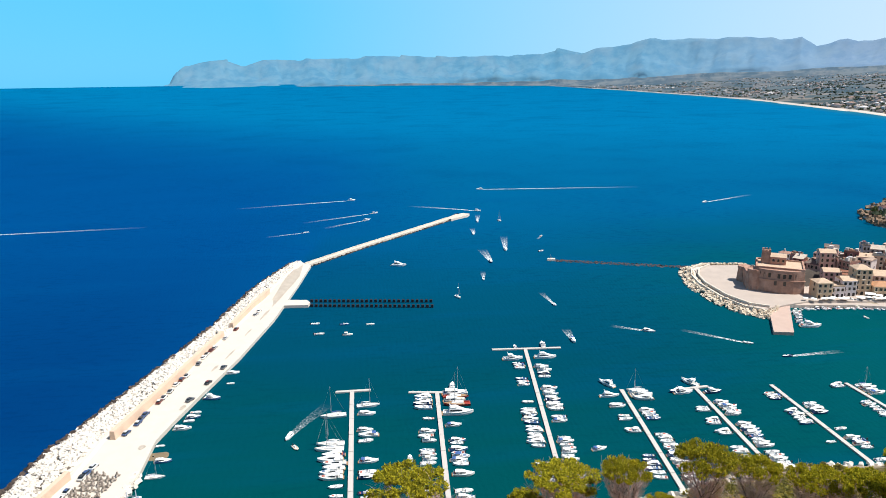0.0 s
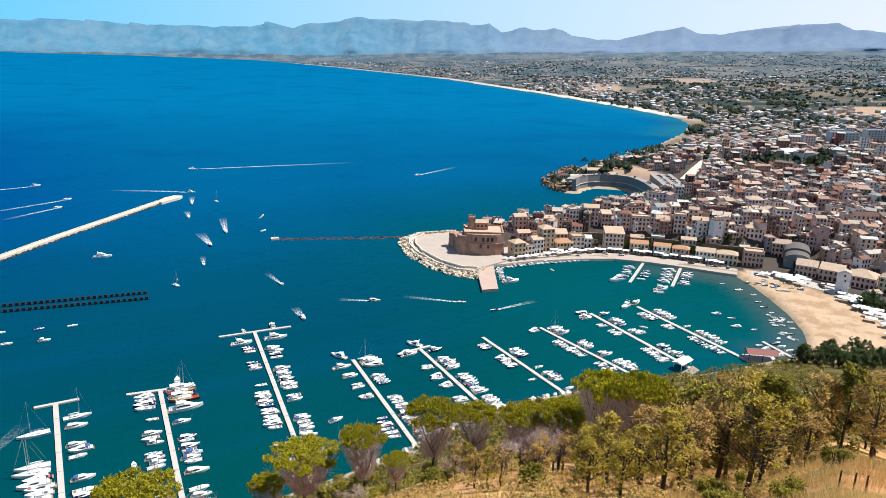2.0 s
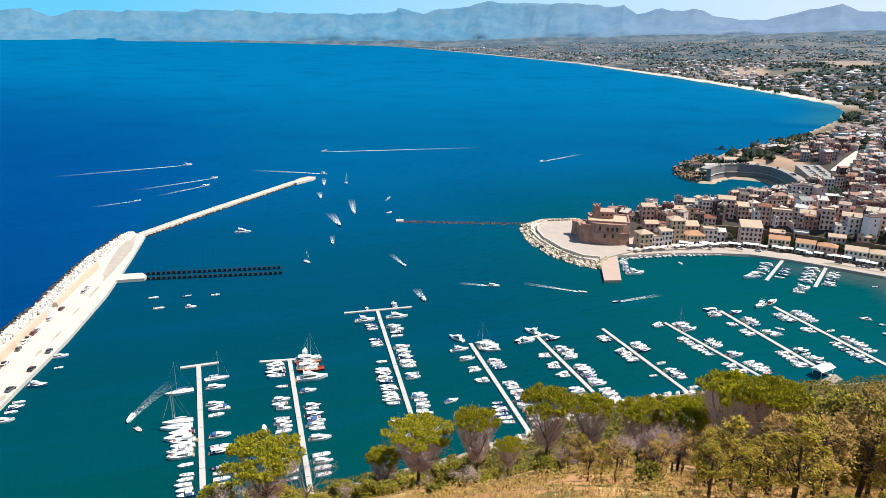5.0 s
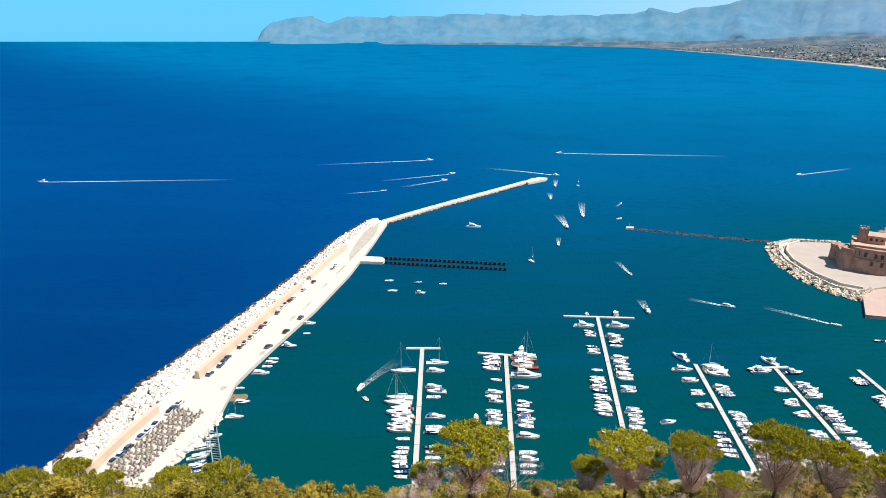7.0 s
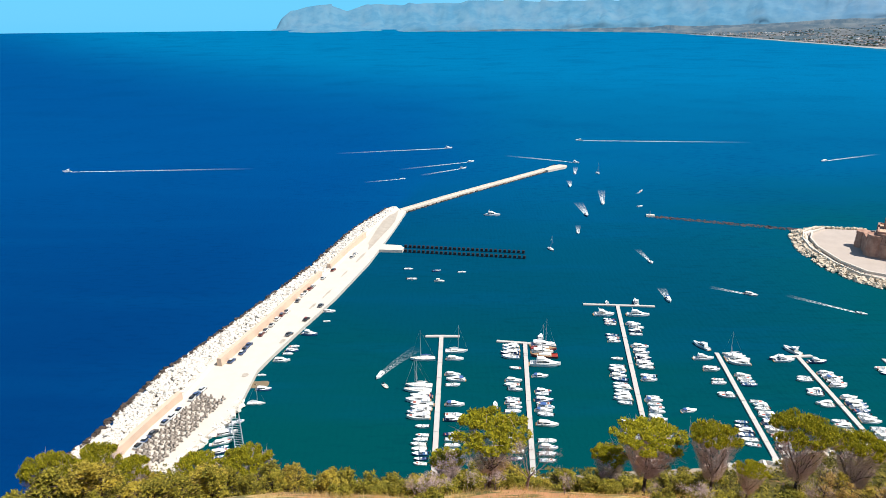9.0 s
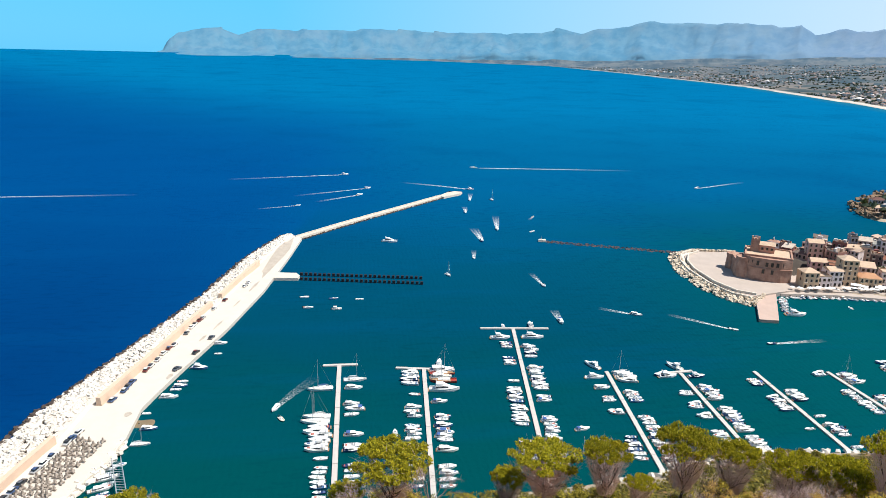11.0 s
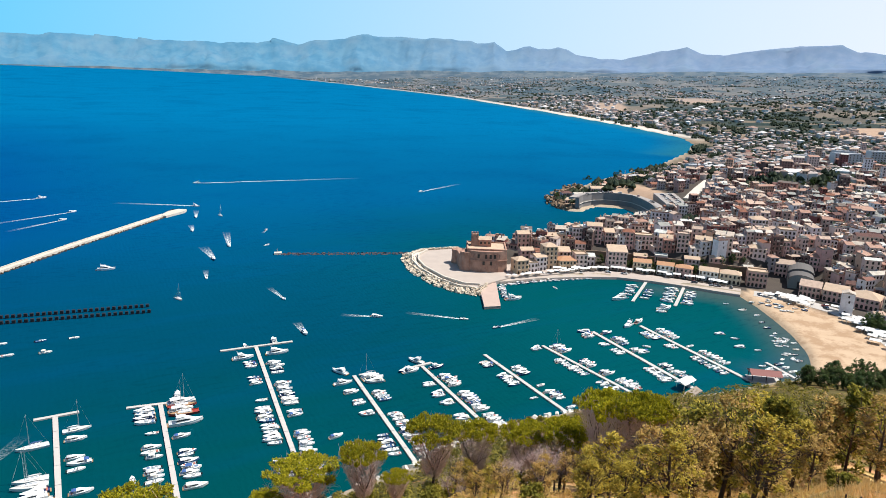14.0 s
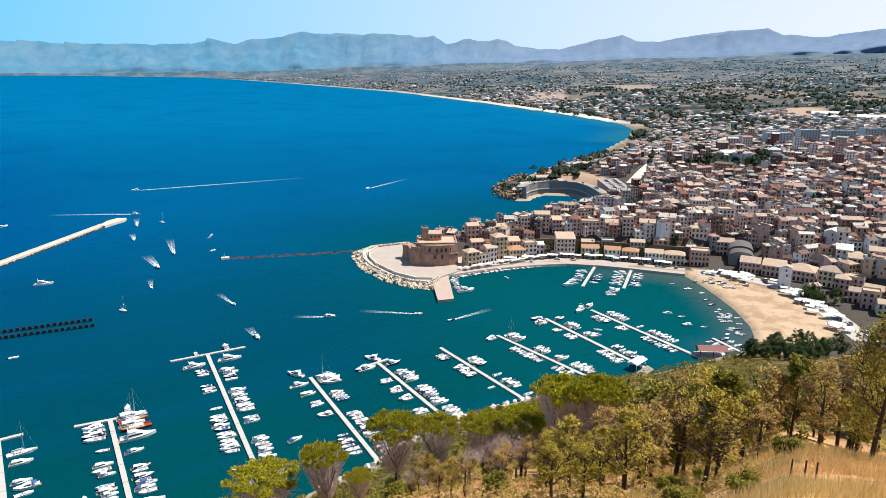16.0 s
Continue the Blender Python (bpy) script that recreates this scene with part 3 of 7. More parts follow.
for a, b, w, c, d in PONTOONS:
    w *= 0.86
    pier = thing("pontoon", "long floating mooring pontoon with grey decking", "pontoon", group="marina pontoons")
    A, B = Vector(a), Vector(b)
    n = max(2, round((B - A).length / 12))
    for i in range(n):
        p, q = A.lerp(B, i / n), A.lerp(B, (i + 0.985) / n)
        part("float_section", band(Kit(), [p, q], [(-w / 2, -0.35), (-w / 2, 0.5), (w / 2, 0.5), (w / 2, -0.35)]).mesh("section", PONTOON), pier)
    if c:
        part("cross_piece", band(Kit(), [Vector(c), Vector(d)], [(-w * 0.45, -0.35), (-w * 0.45, 0.54), (w * 0.45, 0.54), (w * 0.45, -0.35)]).mesh("head", PONTOON), pier)
# ---- quay, point and castle pier ----
quay = thing("quay", "pale stone harbour quay", "quay", kind="structure")
part("quay_deck", band(Kit(), QUAY, [(1.5, -3), (0.6, 1.6), (-11, 2.25), (-11, -3)]).mesh("quay_deck", PAVING), quay)
part("plaza", Kit().prism([(217, 336), (236, 342), (252, 346), (300, 338), (312, 352), (300, 420), (262, 424), (232, 428), (219, 418), (211, 390), (210, 362)][::1], -3, 2.6).mesh("plaza", PAVING), quay)
part("castle_pier", Kit().prism([(206, 306), (215.5, 303.5), (240, 345), (229, 349)], -3, 1.7).mesh("castle_pier", plain("rosy_paving", (0.50, 0.37, 0.31), 0.85, vary=0.15, scale=0.5)), quay)

# ---- boats ----
GEL = Mat("white_gelcoat", 0.25, 0.0, 0.5)
GEL.set("Base Color", GEL.mix(GEL.noise(GEL.obj(), 0.9), (0.70, 0.71, 0.71), (0.86, 0.86, 0.84)))
GEL = GEL.m
HULLS = Mat("painted_hull", 0.3, 0.0, 0.5)
HULLS.set("Base Color", HULLS.pick(HULLS.rand(), [(0.80, 0.80, 0.78), (0.74, 0.75, 0.76), (0.80, 0.79, 0.74), (0.02, 0.045, 0.14), (0.78, 0.78, 0.78), (0.82, 0.81, 0.78), (0.06, 0.14, 0.30), (0.80, 0.8, 0.8), (0.72, 0.73, 0.72), (0.55, 0.60, 0.62)]))
HULLS = HULLS.m
COCKPIT = plain("cockpit_floor", (0.62, 0.59, 0.54), 0.7)
CUSHION = Mat("boat_cushions", 0.8)
CUSHION.set("Base Color", CUSHION.pick(CUSHION.rand(), [(0.78, 0.76, 0.72), (0.12, 0.18, 0.30), (0.70, 0.62, 0.50), (0.76, 0.76, 0.76), (0.72, 0.70, 0.67), (0.78, 0.77, 0.74), (0.40, 0.12, 0.09), (0.68, 0.67, 0.66)]))
CUSHION = CUSHION.m
CANVAS = Mat("boat_canvas", 0.85)
CANVAS.set("Base Color", CANVAS.pick(CANVAS.rand(), [(0.04, 0.10, 0.28), (0.78, 0.76, 0.72), (0.76, 0.76, 0.75), (0.45, 0.46, 0.48), (0.70, 0.65, 0.55), (0.78, 0.76, 0.73), (0.74, 0.74, 0.73)]))
CANVAS = CANVAS.m
TEAK = plain("teak_deck", (0.36, 0.22, 0.12), 0.6, scale=2)
REDHULL = plain("red_brown_paint", (0.34, 0.05, 0.035), 0.4)
TINT = plain("tinted_glass", (0.02, 0.028, 0.035), 0.08, vary=0.02, bump=0.0, spec=0.6)
BLACK = plain("black_plastic", (0.03, 0.03, 0.032), 0.4)
ALLOY = plain("brushed_alloy", (0.62, 0.63, 0.65), 0.35, 0.7)
RUBBER = plain("grey_tube", (0.42, 0.43, 0.44), 0.6)


def hull_rows(L, B, free, sole, n=9, sheer=0.25, fine=0.55):
    """Rings of an open hull from stern to bow: topsides, keel, gunwale and cockpit."""
    rows = []
    for i in range(n):
        t = i / (n - 1)
        b = B / 2 * (0.88 + 0.12 * math.sin(min(1, t * 2) * math.pi / 2)) * (1 - max(0, (t - fine) / (1 - fine)) ** 2.1 * 0.985)
        top = free + sheer * t * t
        x = -L / 2 + L * t
        rake = 0.09 * L * max(0, (t - 0.75) / 0.25)
        low = -0.35 * (1 - 0.5 * max(0, (t - 0.8) / 0.2))
        g = min(0.12, b * 0.5)
        rows.append([(x, b, top), (x - rake, b * 0.8, 0.0), (x - rake, 0, low), (x - rake, -b * 0.8, 0.0), (x, -b, top),
                     (x, -b + g, top), (x, -b + g, min(sole, top)), (x, b - g, min(sole, top)), (x, b - g, top)])
    return rows


def deck_rows(L, B, free, x0, x1, crown, n=5, sheer=0.25, fine=0.55):
    """A cambered deck between two stations."""
    rows = []
    for i in range(n):
        x = x0 + (x1 - x0) * i / (n - 1)
        t = (x + L / 2) / L
        b = B / 2 * (0.88 + 0.12 * math.sin(min(1, t * 2) * math.pi / 2)) * (1 - max(0, (t - fine) / (1 - fine)) ** 2.1 * 0.985) - 0.05
        top = free + sheer * t * t
        b = max(b, 0.03)
        rows.append([(x, -b, top - 0.06), (x, -b, top + 0.02), (x, 0, top + crown), (x, b, top + 0.02), (x, b, top - 0.06)])
    return rows


def house_rows(stations):
    """A cabin: for each station x, half breadth below and above, bottom and top."""
    return [[(x, -b, z0), (x, -t, z1), (x, 0, z1 + 0.06), (x, t, z1), (x, b, z0)] for x, b, t, z0, z1 in stations]


def outboard(parent, x, z, k=1.0, m=None):
    e = Kit().box(-0.28 * k, -0.2 * k, 0.1, 0.28 * k, 0.2 * k, 0.75 * k, taper=0.06).box(-0.1, -0.08, -0.7, 0.1, 0.08, 0.1)
    part("outboard_engine", e.mesh("outboard", BLACK), parent, "black outboard engine", m=pose(x, 0, z))


def open_motorboat(m, canopy=False):
    L, B = 6.2, 2.3
    b = thing("motorboat", "small white open motorboat moored at the pontoon", "boat", m, "moored boats")
    part("hull", Kit().loft(hull_rows(L, B, 0.75, 0.28)).mesh("open_hull", HULLS), b)
    part("foredeck", Kit().loft(deck_rows(L, B, 0.75, 0.5, L / 2 - 0.1, 0.12)).mesh("foredeck", GEL), b)
    part("sunpad", Kit().box(0.75, -0.55, 0.9, 2.0, 0.55, 1.02, taper=0.06).mesh("sunpad", CUSHION), b)
    c = part("console", Kit().loft(house_rows([(-0.9, 0.42, 0.38, 0.28, 1.15), (-0.3, 0.42, 0.36, 0.28, 1.25), (0.15, 0.40, 0.3, 0.28, 0.95)])).mesh("console", GEL), b)
    part("windscreen", Kit().add([(-0.25, -0.38, 1.2), (-0.25, 0.38, 1.2), (-0.45, 0.34, 1.6), (-0.45, -0.34, 1.6), (-0.29, -0.38, 1.2), (-0.29, 0.38, 1.2), (-0.49, 0.34, 1.6), (-0.49, -0.34, 1.6)], [(0, 1, 2, 3), (7, 6, 5, 4), (3, 2, 6, 7), (0, 3, 7, 4), (1, 5, 6, 2)]).mesh("windscreen", TINT), c)
    part("seat", Kit().box(-2.6, -0.8, 0.28, -2.0, 0.8, 0.72, taper=0.05).mesh("stern_seat", CUSHION), b)
    outboard(b, -L / 2 - 0.15, 0.45)
    if canopy:
        k = Kit().loft([[(x, -0.95, z), (x, -0.9, z + 0.1), (x, 0, z + 0.22), (x, 0.9, z + 0.1), (x, 0.95, z)] for x, z in ((-2.0, 1.75), (-1.0, 1.9), (0.1, 1.8))])
        t = part("canopy", k.mesh("canopy", CANVAS), b, "canvas sun canopy")
        for s in (-0.93, 0.93):
            part("canopy_pole", Kit().tube([(-0.9, s, 0.8), (-1.8, s, 1.78)], 0.03, 5).tube([(-0.9, s, 0.8), (0.0, s, 1.82)], 0.03, 5).mesh("pole", ALLOY), t)
    return b


def cabin_cruiser(m, fly=False):
    L, B = 9.0, 3.1
    b = thing("cabin_cruiser", "white cabin cruiser with dark windows moored at the pontoon", "boat", m, "moored boats")
    part("hull", Kit().loft(hull_rows(L, B, 1.05, 0.5, sheer=0.4)).mesh("cruiser_hull", HULLS), b)
    part("foredeck", Kit().loft(deck_rows(L, B, 1.05, -0.6, L / 2 - 0.1, 0.3, sheer=0.4)).mesh("cruiser_deck", GEL), b)
    c = part("cabin", Kit().loft(house_rows([(-1.9, 1.25, 1.1, 0.9, 2.05), (-0.5, 1.25, 1.05, 1.0, 2.2), (0.9, 1.1, 0.85, 1.15, 1.85), (2.3, 0.7, 0.45, 1.35, 1.5)])).mesh("cabin", GEL), b)
    part("window", Kit().loft([[(x, -b0 - 0.02, z0), (x, -b1 - 0.02, z1), (x, b1 + 0.02, z1), (x, b0 + 0.02, z0)] for x, b0, b1, z0, z1 in ((-1.7, 1.21, 1.13, 1.45, 1.85), (-0.4, 1.19, 1.09, 1.5, 1.95), (0.8, 1.04, 0.92, 1.5, 1.75))]).mesh("cabin_window", TINT), c)
    part("sunpad", Kit().box(2.2, -0.5, 1.55, 3.4, 0.5, 1.68, taper=0.08).mesh("bow_pad", CUSHION), b)
    part("cockpit_seat", Kit().box(-4.0, -1.1, 0.5, -3.3, 1.1, 1.0, taper=0.05).mesh("cockpit_seat", CUSHION), b)
    part("swim_platform", Kit().box(-5.0, -1.2, 0.25, -4.45, 1.2, 0.38).mesh("platform", TEAK), b)
    if fly:
        f = part("flybridge", Kit().loft(house_rows([(-2.4, 1.1, 1.15, 2.05, 2.7), (-0.6, 1.0, 1.05, 2.15, 2.75), (0.1, 0.8, 0.6, 2.1, 2.55)])).mesh("flybridge", GEL), b)
        part("radar_arch", Kit().tube([(-2.2, -1.1, 2.6), (-2.6, -0.95, 3.5), (-2.6, 0.95, 3.5), (-2.2, 1.1, 2.6)], 0.09, 6).mesh("arch", GEL), f)
    else:
        part("canopy", Kit().loft([[(x, -1.2, z), (x, -1.1, z + 0.12), (x, 0, z + 0.25), (x, 1.1, z + 0.12), (x, 1.2, z)] for x, z in ((-3.6, 1.95), (-2.7, 2.1), (-1.8, 2.05))]).mesh("cruiser_canopy", CANVAS), b, "canvas cockpit canopy")
    return b


def inflatable(m):
    b = thing("inflatable_boat", "rigid inflatable boat with pale rubber tubes", "boat", m, "moored boats")
    path = [(-2.9, -0.95, 0.45), (0.6, -0.98, 0.48), (1.8, -0.75, 0.55), (2.6, -0.28, 0.66), (2.75, 0, 0.7), (2.6, 0.28, 0.66), (1.8, 0.75, 0.55), (0.6, 0.98, 0.48), (-2.9, 0.95, 0.45)]
    part("tube", Kit().tube(path, [0.2] + [0.27] * 7 + [0.2], 8).mesh("tube", CUSHION, smooth=True), b)
    part("floor", Kit().loft([[(x, -w, 0.3), (x, 0, -0.25), (x, w, 0.3), (x, 0, 0.34)] for x, w in ((-2.6, 0.8), (0.8, 0.8), (2.3, 0.25))]).mesh("rib_floor", COCKPIT), b)
    part("console", Kit().loft(house_rows([(-0.6, 0.35, 0.32, 0.3, 1.1), (0.0, 0.35, 0.28, 0.3, 1.2), (0.25, 0.3, 0.2, 0.3, 0.8)])).mesh("rib_console", GEL), b)
    part("seat", Kit().box(-1.6, -0.4, 0.3, -1.0, 0.4, 0.9, taper=0.04).mesh("rib_seat", CUSHION), b)
    outboard(b, -2.9, 0.5, 1.1)
    return b


def sailing_yacht(m, dark=False):
    L, B = 11.0, 3.4
    b = thing("sailing_yacht", "red-brown sailing yacht with bare mast" if dark else "white sailing yacht with bare mast and furled sail", "sailboat", m, "moored sailboats")
    part("hull", Kit().loft(hull_rows(L, B, 1.0, 0.6, 11, 0.35, 0.4)).mesh("yacht_hull", REDHULL if dark else GEL), b)
    part("deck", Kit().loft(deck_rows(L, B, 1.0, -3.0, L / 2 - 0.1, 0.12, 7, 0.35, 0.4)).mesh("yacht_deck", TEAK if dark else COCKPIT), b)
    c = part("coachroof", Kit().loft(house_rows([(-2.6, 1.05, 0.95, 1.05, 1.6), (0.3, 0.95, 0.8, 1.1, 1.6), (2.2, 0.55, 0.4, 1.2, 1.4)])).mesh("coachroof", GEL), b)
    part("window", Kit().loft([[(x, -w - 0.02, 1.25), (x, -w + 0.04, 1.45), (x, w - 0.04, 1.45), (x, w + 0.02, 1.25)] for x, w in ((-2.2, 1.0), (0.4, 0.88))]).mesh("yacht_window", TINT), c)
    k = part("mast", Kit().tube([(0.9, 0, 1.4), (0.85, 0, 14.5)], [0.11, 0.07], 6).tube([(0.87, -0.9, 6.0), (0.87, 0.9, 6.0)], 0.03, 4).tube([(0.87, -0.7, 10.0), (0.87, 0.7, 10.0)], 0.03, 4).mesh("mast", ALLOY), b)
    part("boom", Kit().tube([(0.8, 0, 2.3), (-3.6, 0, 2.4)], 0.09, 6).mesh("boom", ALLOY), k)
    part("furled_sail", Kit().tube([(0.6, 0, 2.5), (-1.5, 0, 2.62), (-3.5, 0, 2.5)], [0.16, 0.2, 0.1], 7).mesh("furled", CANVAS), k, "canvas-covered furled sail")
    for e in ((5.3, 0, 1.4), (-5.3, 0, 1.1), (0.6, 1.6, 1.1), (0.6, -1.6, 1.1)):
        part("stay", Kit().tube([e, (0.86, 0, 14.3)], 0.022, 3).mesh("stay", ALLOY), k)
    return b


def motor_yacht(m):
    L, B = 15.0, 4.4
    b = thing("motor_yacht", "large white motor yacht with tinted windows", "yacht", m, "moored boats")
    part("hull", Kit().loft(hull_rows(L, B, 1.7, 0.9, 11, 0.6, 0.5)).mesh("big_hull", GEL), b)
    part("foredeck", Kit().loft(deck_rows(L, B, 1.7, -3.5, L / 2 - 0.1, 0.3, 7, 0.6, 0.5)).mesh("big_deck", GEL), b)
    c = part("saloon", Kit().loft(house_rows([(-4.5, 1.9, 1.7, 1.6, 3.4), (-0.5, 1.9, 1.6, 1.8, 3.6), (2.0, 1.6, 1.2, 2.0, 3.0), (4.2, 0.9, 0.5, 2.2, 2.4)])).mesh("saloon", GEL), b)
    part("window", Kit().loft([[(x, -p - 0.03, z0), (x, -q - 0.03, z1), (x, q + 0.03, z1), (x, p + 0.03, z0)] for x, p, q, z0, z1 in ((-4.2, 1.86, 1.78, 2.4, 3.0), (-0.4, 1.8, 1.66, 2.5, 3.2), (1.8, 1.52, 1.34, 2.4, 2.85))]).mesh("saloon_window", TINT), c)
    f = part("flybridge", Kit().loft(house_rows([(-4.2, 1.6, 1.65, 3.4, 4.2), (-1.0, 1.5, 1.5, 3.6, 4.3), (0.2, 1.2, 0.9, 3.5, 4.0)])).mesh("big_fly", GEL), b)
    part("radar_arch", Kit().tube([(-3.6, -1.5, 4.1), (-4.2, -1.3, 5.4), (-4.2, 1.3, 5.4), (-3.6, 1.5, 4.1)], 0.13, 6).mesh("big_arch", GEL), f)
    part("swim_platform", Kit().box(-8.3, -1.9, 0.4, -7.4, 1.9, 0.6).mesh("big_platform", TEAK), b)
    return b


PROTO = {}


def boat(kind, x, y, heading, size=1.0):
    """A boat of a kind afloat at a place, bow along heading (degrees from east)."""
    m = pose(x, y, -0.02, 0, 0, heading) @ Matrix.Scale(size, 4)
    if kind not in PROTO:
        PROTO[kind] = {"o": lambda: open_motorboat(m), "n": lambda: open_motorboat(m, True), "c": lambda: cabin_cruiser(m), "f": lambda: cabin_cruiser(m, True),
                       "r": lambda: inflatable(m), "s": lambda: sailing_yacht(m), "d": lambda: sailing_yacht(m, True), "y": lambda: motor_yacht(m)}[kind]()
        return PROTO[kind]
    return copy_thing(PROTO[kind], m)


LENGTH = {"o": 6.2, "n": 6.2, "c": 9.0, "f": 9.0, "r": 5.8, "s": 11.0, "d": 11.0, "y": 15.0}
rng = random.Random(11)


def moor(i, side, runs):
    """Boats along one side of a pontoon: from, to (northing), kinds in order, mean length."""
    a, b, w = Vector(PONTOONS[i][0]), Vector(PONTOONS[i][1]), PONTOONS[i][2]
    d = (b - a).normalized()
    n = Vector((-d.y, d.x)) * side
    for y0, y1, kinds, length in runs:
        for k, kind in enumerate(kinds):
            y = y0 + (y1 - y0) * ((k + 0.5) / len(kinds))
            t = (y - a.y) / (b.y - a.y)
            size = length / LENGTH[kind] * rng.uniform(0.88, 1.1)
            half = LENGTH[kind] * size / 2
            p = a.lerp(b, t) + n * (w / 2 + half + rng.uniform(0.5, 1.4))
            head = math.degrees(math.atan2(n.y, n.x)) + rng.uniform(-5, 5) + (0 if rng.random() < 0.8 else 180)
            boat(kind, p.x, p.y, head, size)


# side 1 lies to the east of a pontoon, -1 to the west
moor(0, -1, [(251, 247, "s", 10.5), (229, 222, "ss", 11), (221, 204, "ccfcfc", 9), (201, 199, "o", 4.5), (196, 178, "oooonoo", 6)])
moor(0, 1, [(258, 254, "s", 9.5), (251, 247, "c", 8.5), (238, 226, "cco", 7.5), (216, 212, "c", 8.5), (208, 203, "oc", 8), (197, 178, "oooono", 6)])
moor(1, -1, [(262, 249, "cfco", 8.5), (243, 240, "o", 6), (233, 223, "con", 7), (219, 208, "ocno", 6.8), (196, 180, "oooo", 6)])
moor(1, 1, [(264, 251, "cdcd", 11), (247, 243, "y", 13), (237, 234, "c", 7.5), (225, 221, "co", 7), (219, 207, "conco", 7), (203, 201, "c", 7.5), (194, 180, "ocoo", 7)])
moor(2, -1, [(295, 292, "f", 10), (289, 282, "oco", 7), (273, 264, "ooc", 6.5), (251, 248, "o", 6.5), (244, 231, "ocnco", 7), (230, 214, "ococco", 7), (205, 192, "oocoo", 6.5)])
moor(2, 1, [(297, 293, "y", 13), (286, 272, "cnco", 7), (263, 242, "cocofoco", 7.2), (238, 232, "oc", 7), (222, 190, "ocoonocooocoo", 6.5)])
moor(3, -1, [(252, 248, "y", 10), (243, 240, "oc", 7), (234, 229, "oo", 6.5), (223, 220, "on", 6.5), (205, 189, "oocooo", 6.5)])
moor(3, 1, [(256, 246, "scfc", 9), (238, 229, "cooo", 7), (219, 186, "ocoonococoonco", 6.5)])
moor(4, -1, [(250, 248, "f", 9.5), (236, 232, "oo", 7.5), (226, 222, "coo", 7), (217, 214, "co", 6.5), (206, 192, "ocoon", 6.5)])
moor(4, 1, [(250, 247, "f", 9), (240, 228, "cocooc", 7), (222, 204, "coccoofc", 7), (202, 190, "oocoo", 6.5)])
moor(5, -1, [(244, 238, "ooco", 6.5), (229, 217, "cocooc", 7), (205, 203, "o", 5.5)])
moor(5, 1, [(234, 224, "ofcc", 7), (214, 211, "o", 6), (207, 198, "coco", 7), (192, 190, "o", 6.5)])
moor(6, -1, [(248, 245, "co", 7), (232, 212, "ocooocooo", 6.2), (205, 194, "ococ", 6.5)])
moor(6, 1, [(246, 236, "sccc", 7.5), (226, 217, "ococ", 6.8), (212, 207, "cc", 7), (202, 190, "oocofo", 6.6)])
moor(7, -1, [(251, 246, "cfo", 7.5), (238, 234, "oo", 6.5), (230, 222, "ooc", 6.5), (206, 190, "ococooc", 6.3)])
moor(7, 1, [(249, 247, "c", 7.5), (241, 231, "ccfo", 7), (227, 219, "occ", 7), (207, 188, "ocoocoo", 6.5)])
moor(8, -1, [(240, 229, "ooccc", 7), (222, 216, "oco", 6.2), (206, 184, "ocoooocoo", 6)])
moor(8, 1, [(240, 226, "coccoo", 7), (218, 214, "o", 6), (209, 192, "cocccoo", 6.3)])
moor(9, -1, [(184, 168, "ococ", 6.2)])
moor(9, 1, [(184, 167, "ocoo", 6.2)])
moor(10, -1, [(299, 285, "ocoo", 7)])
moor(10, 1, [(300, 286, "coco", 8)])
moor(11, -1, [(285, 267, "occooc", 7.5)])
# small craft along the quay and beside the castle pier
quayside = random.Random(31)
for i in range(24):
    u = i / 23
    boat(quayside.choice("ooon"), 244 + 74 * u + quayside.uniform(-0.8, 0.8), 339.5 - 14 * u ** 1.6 + quayside.uniform(-0.7, 0.5), -80 + quayside.uniform(-14, 14), quayside.uniform(0.65, 0.95))
for i in range(9):
    boat("oon"[i % 3], 229.5 + 1.35 * i + quayside.uniform(-0.5, 0.5), 319.5 + 2.3 * i, -35 + quayside.uniform(-10, 10), quayside.uniform(0.7, 1.0))
moor(11, 1, [(284, 266, "cycfc", 9)])
# boats at the pontoon heads and loose in the harbour
for kind, x, y, head, size in [("y", 34, 268, 80, 0.7), ("f", 85, 309, 85, 0.9), ("o", 71, 309, 90, 0.9), ("y", 101, 262, 120, 0.7), ("f", 137, 258, 120, 1.0), ("c", 128, 251, 190, 0.9),
                               ("f", 264, 251, 200, 1.1), ("c", 274, 253, 20, 1.0), ("c", 235, 254, 150, 0.9), ("y", 293, 288, 180, 1.0), ("f", 305, 263, 0, 1.3)]:
    boat(kind, x, y, head, size)
for kind, x, y, head, size in [("o", 299, 260, 150, 1.3), ("o", 270, 322, 90, 0.8), ("f", 232, 314, -10, 1.3), ("o", 348, 254, 160, 0.8), ("r", 347, 242, 170, 0.9), ("o", 347, 232, 175, 0.9),
                               ("o", 339, 223, 170, 0.8), ("o", 334, 216, 160, 0.9), ("c", 301, 221, 150, 0.7), ("o", 303, 213, 150, 0.9), ("c", 295, 204, 150, 0.7), ("o", 300, 197, 160, 0.8)]:
    boat(kind, x, y, head, size)
for i in range(26):  # small craft off the beach
    t = rng.random()
    boat(rng.choice("ooor"), 336 - 30 * t + rng.uniform(-9, 5), 212 - 34 * t + rng.uniform(-4, 4), rng.uniform(120, 200), rng.uniform(0.6, 0.85))
for i in range(22):  # rowing boats along the quay below the castle
    t = rng.random()
    boat(rng.choice("oor"), 246 + 72 * t, 340.5 - 6 * t - 12 * max(0, t - 0.6) + rng.uniform(-1.2, 0), rng.uniform(240, 290), rng.uniform(0.55, 0.8))
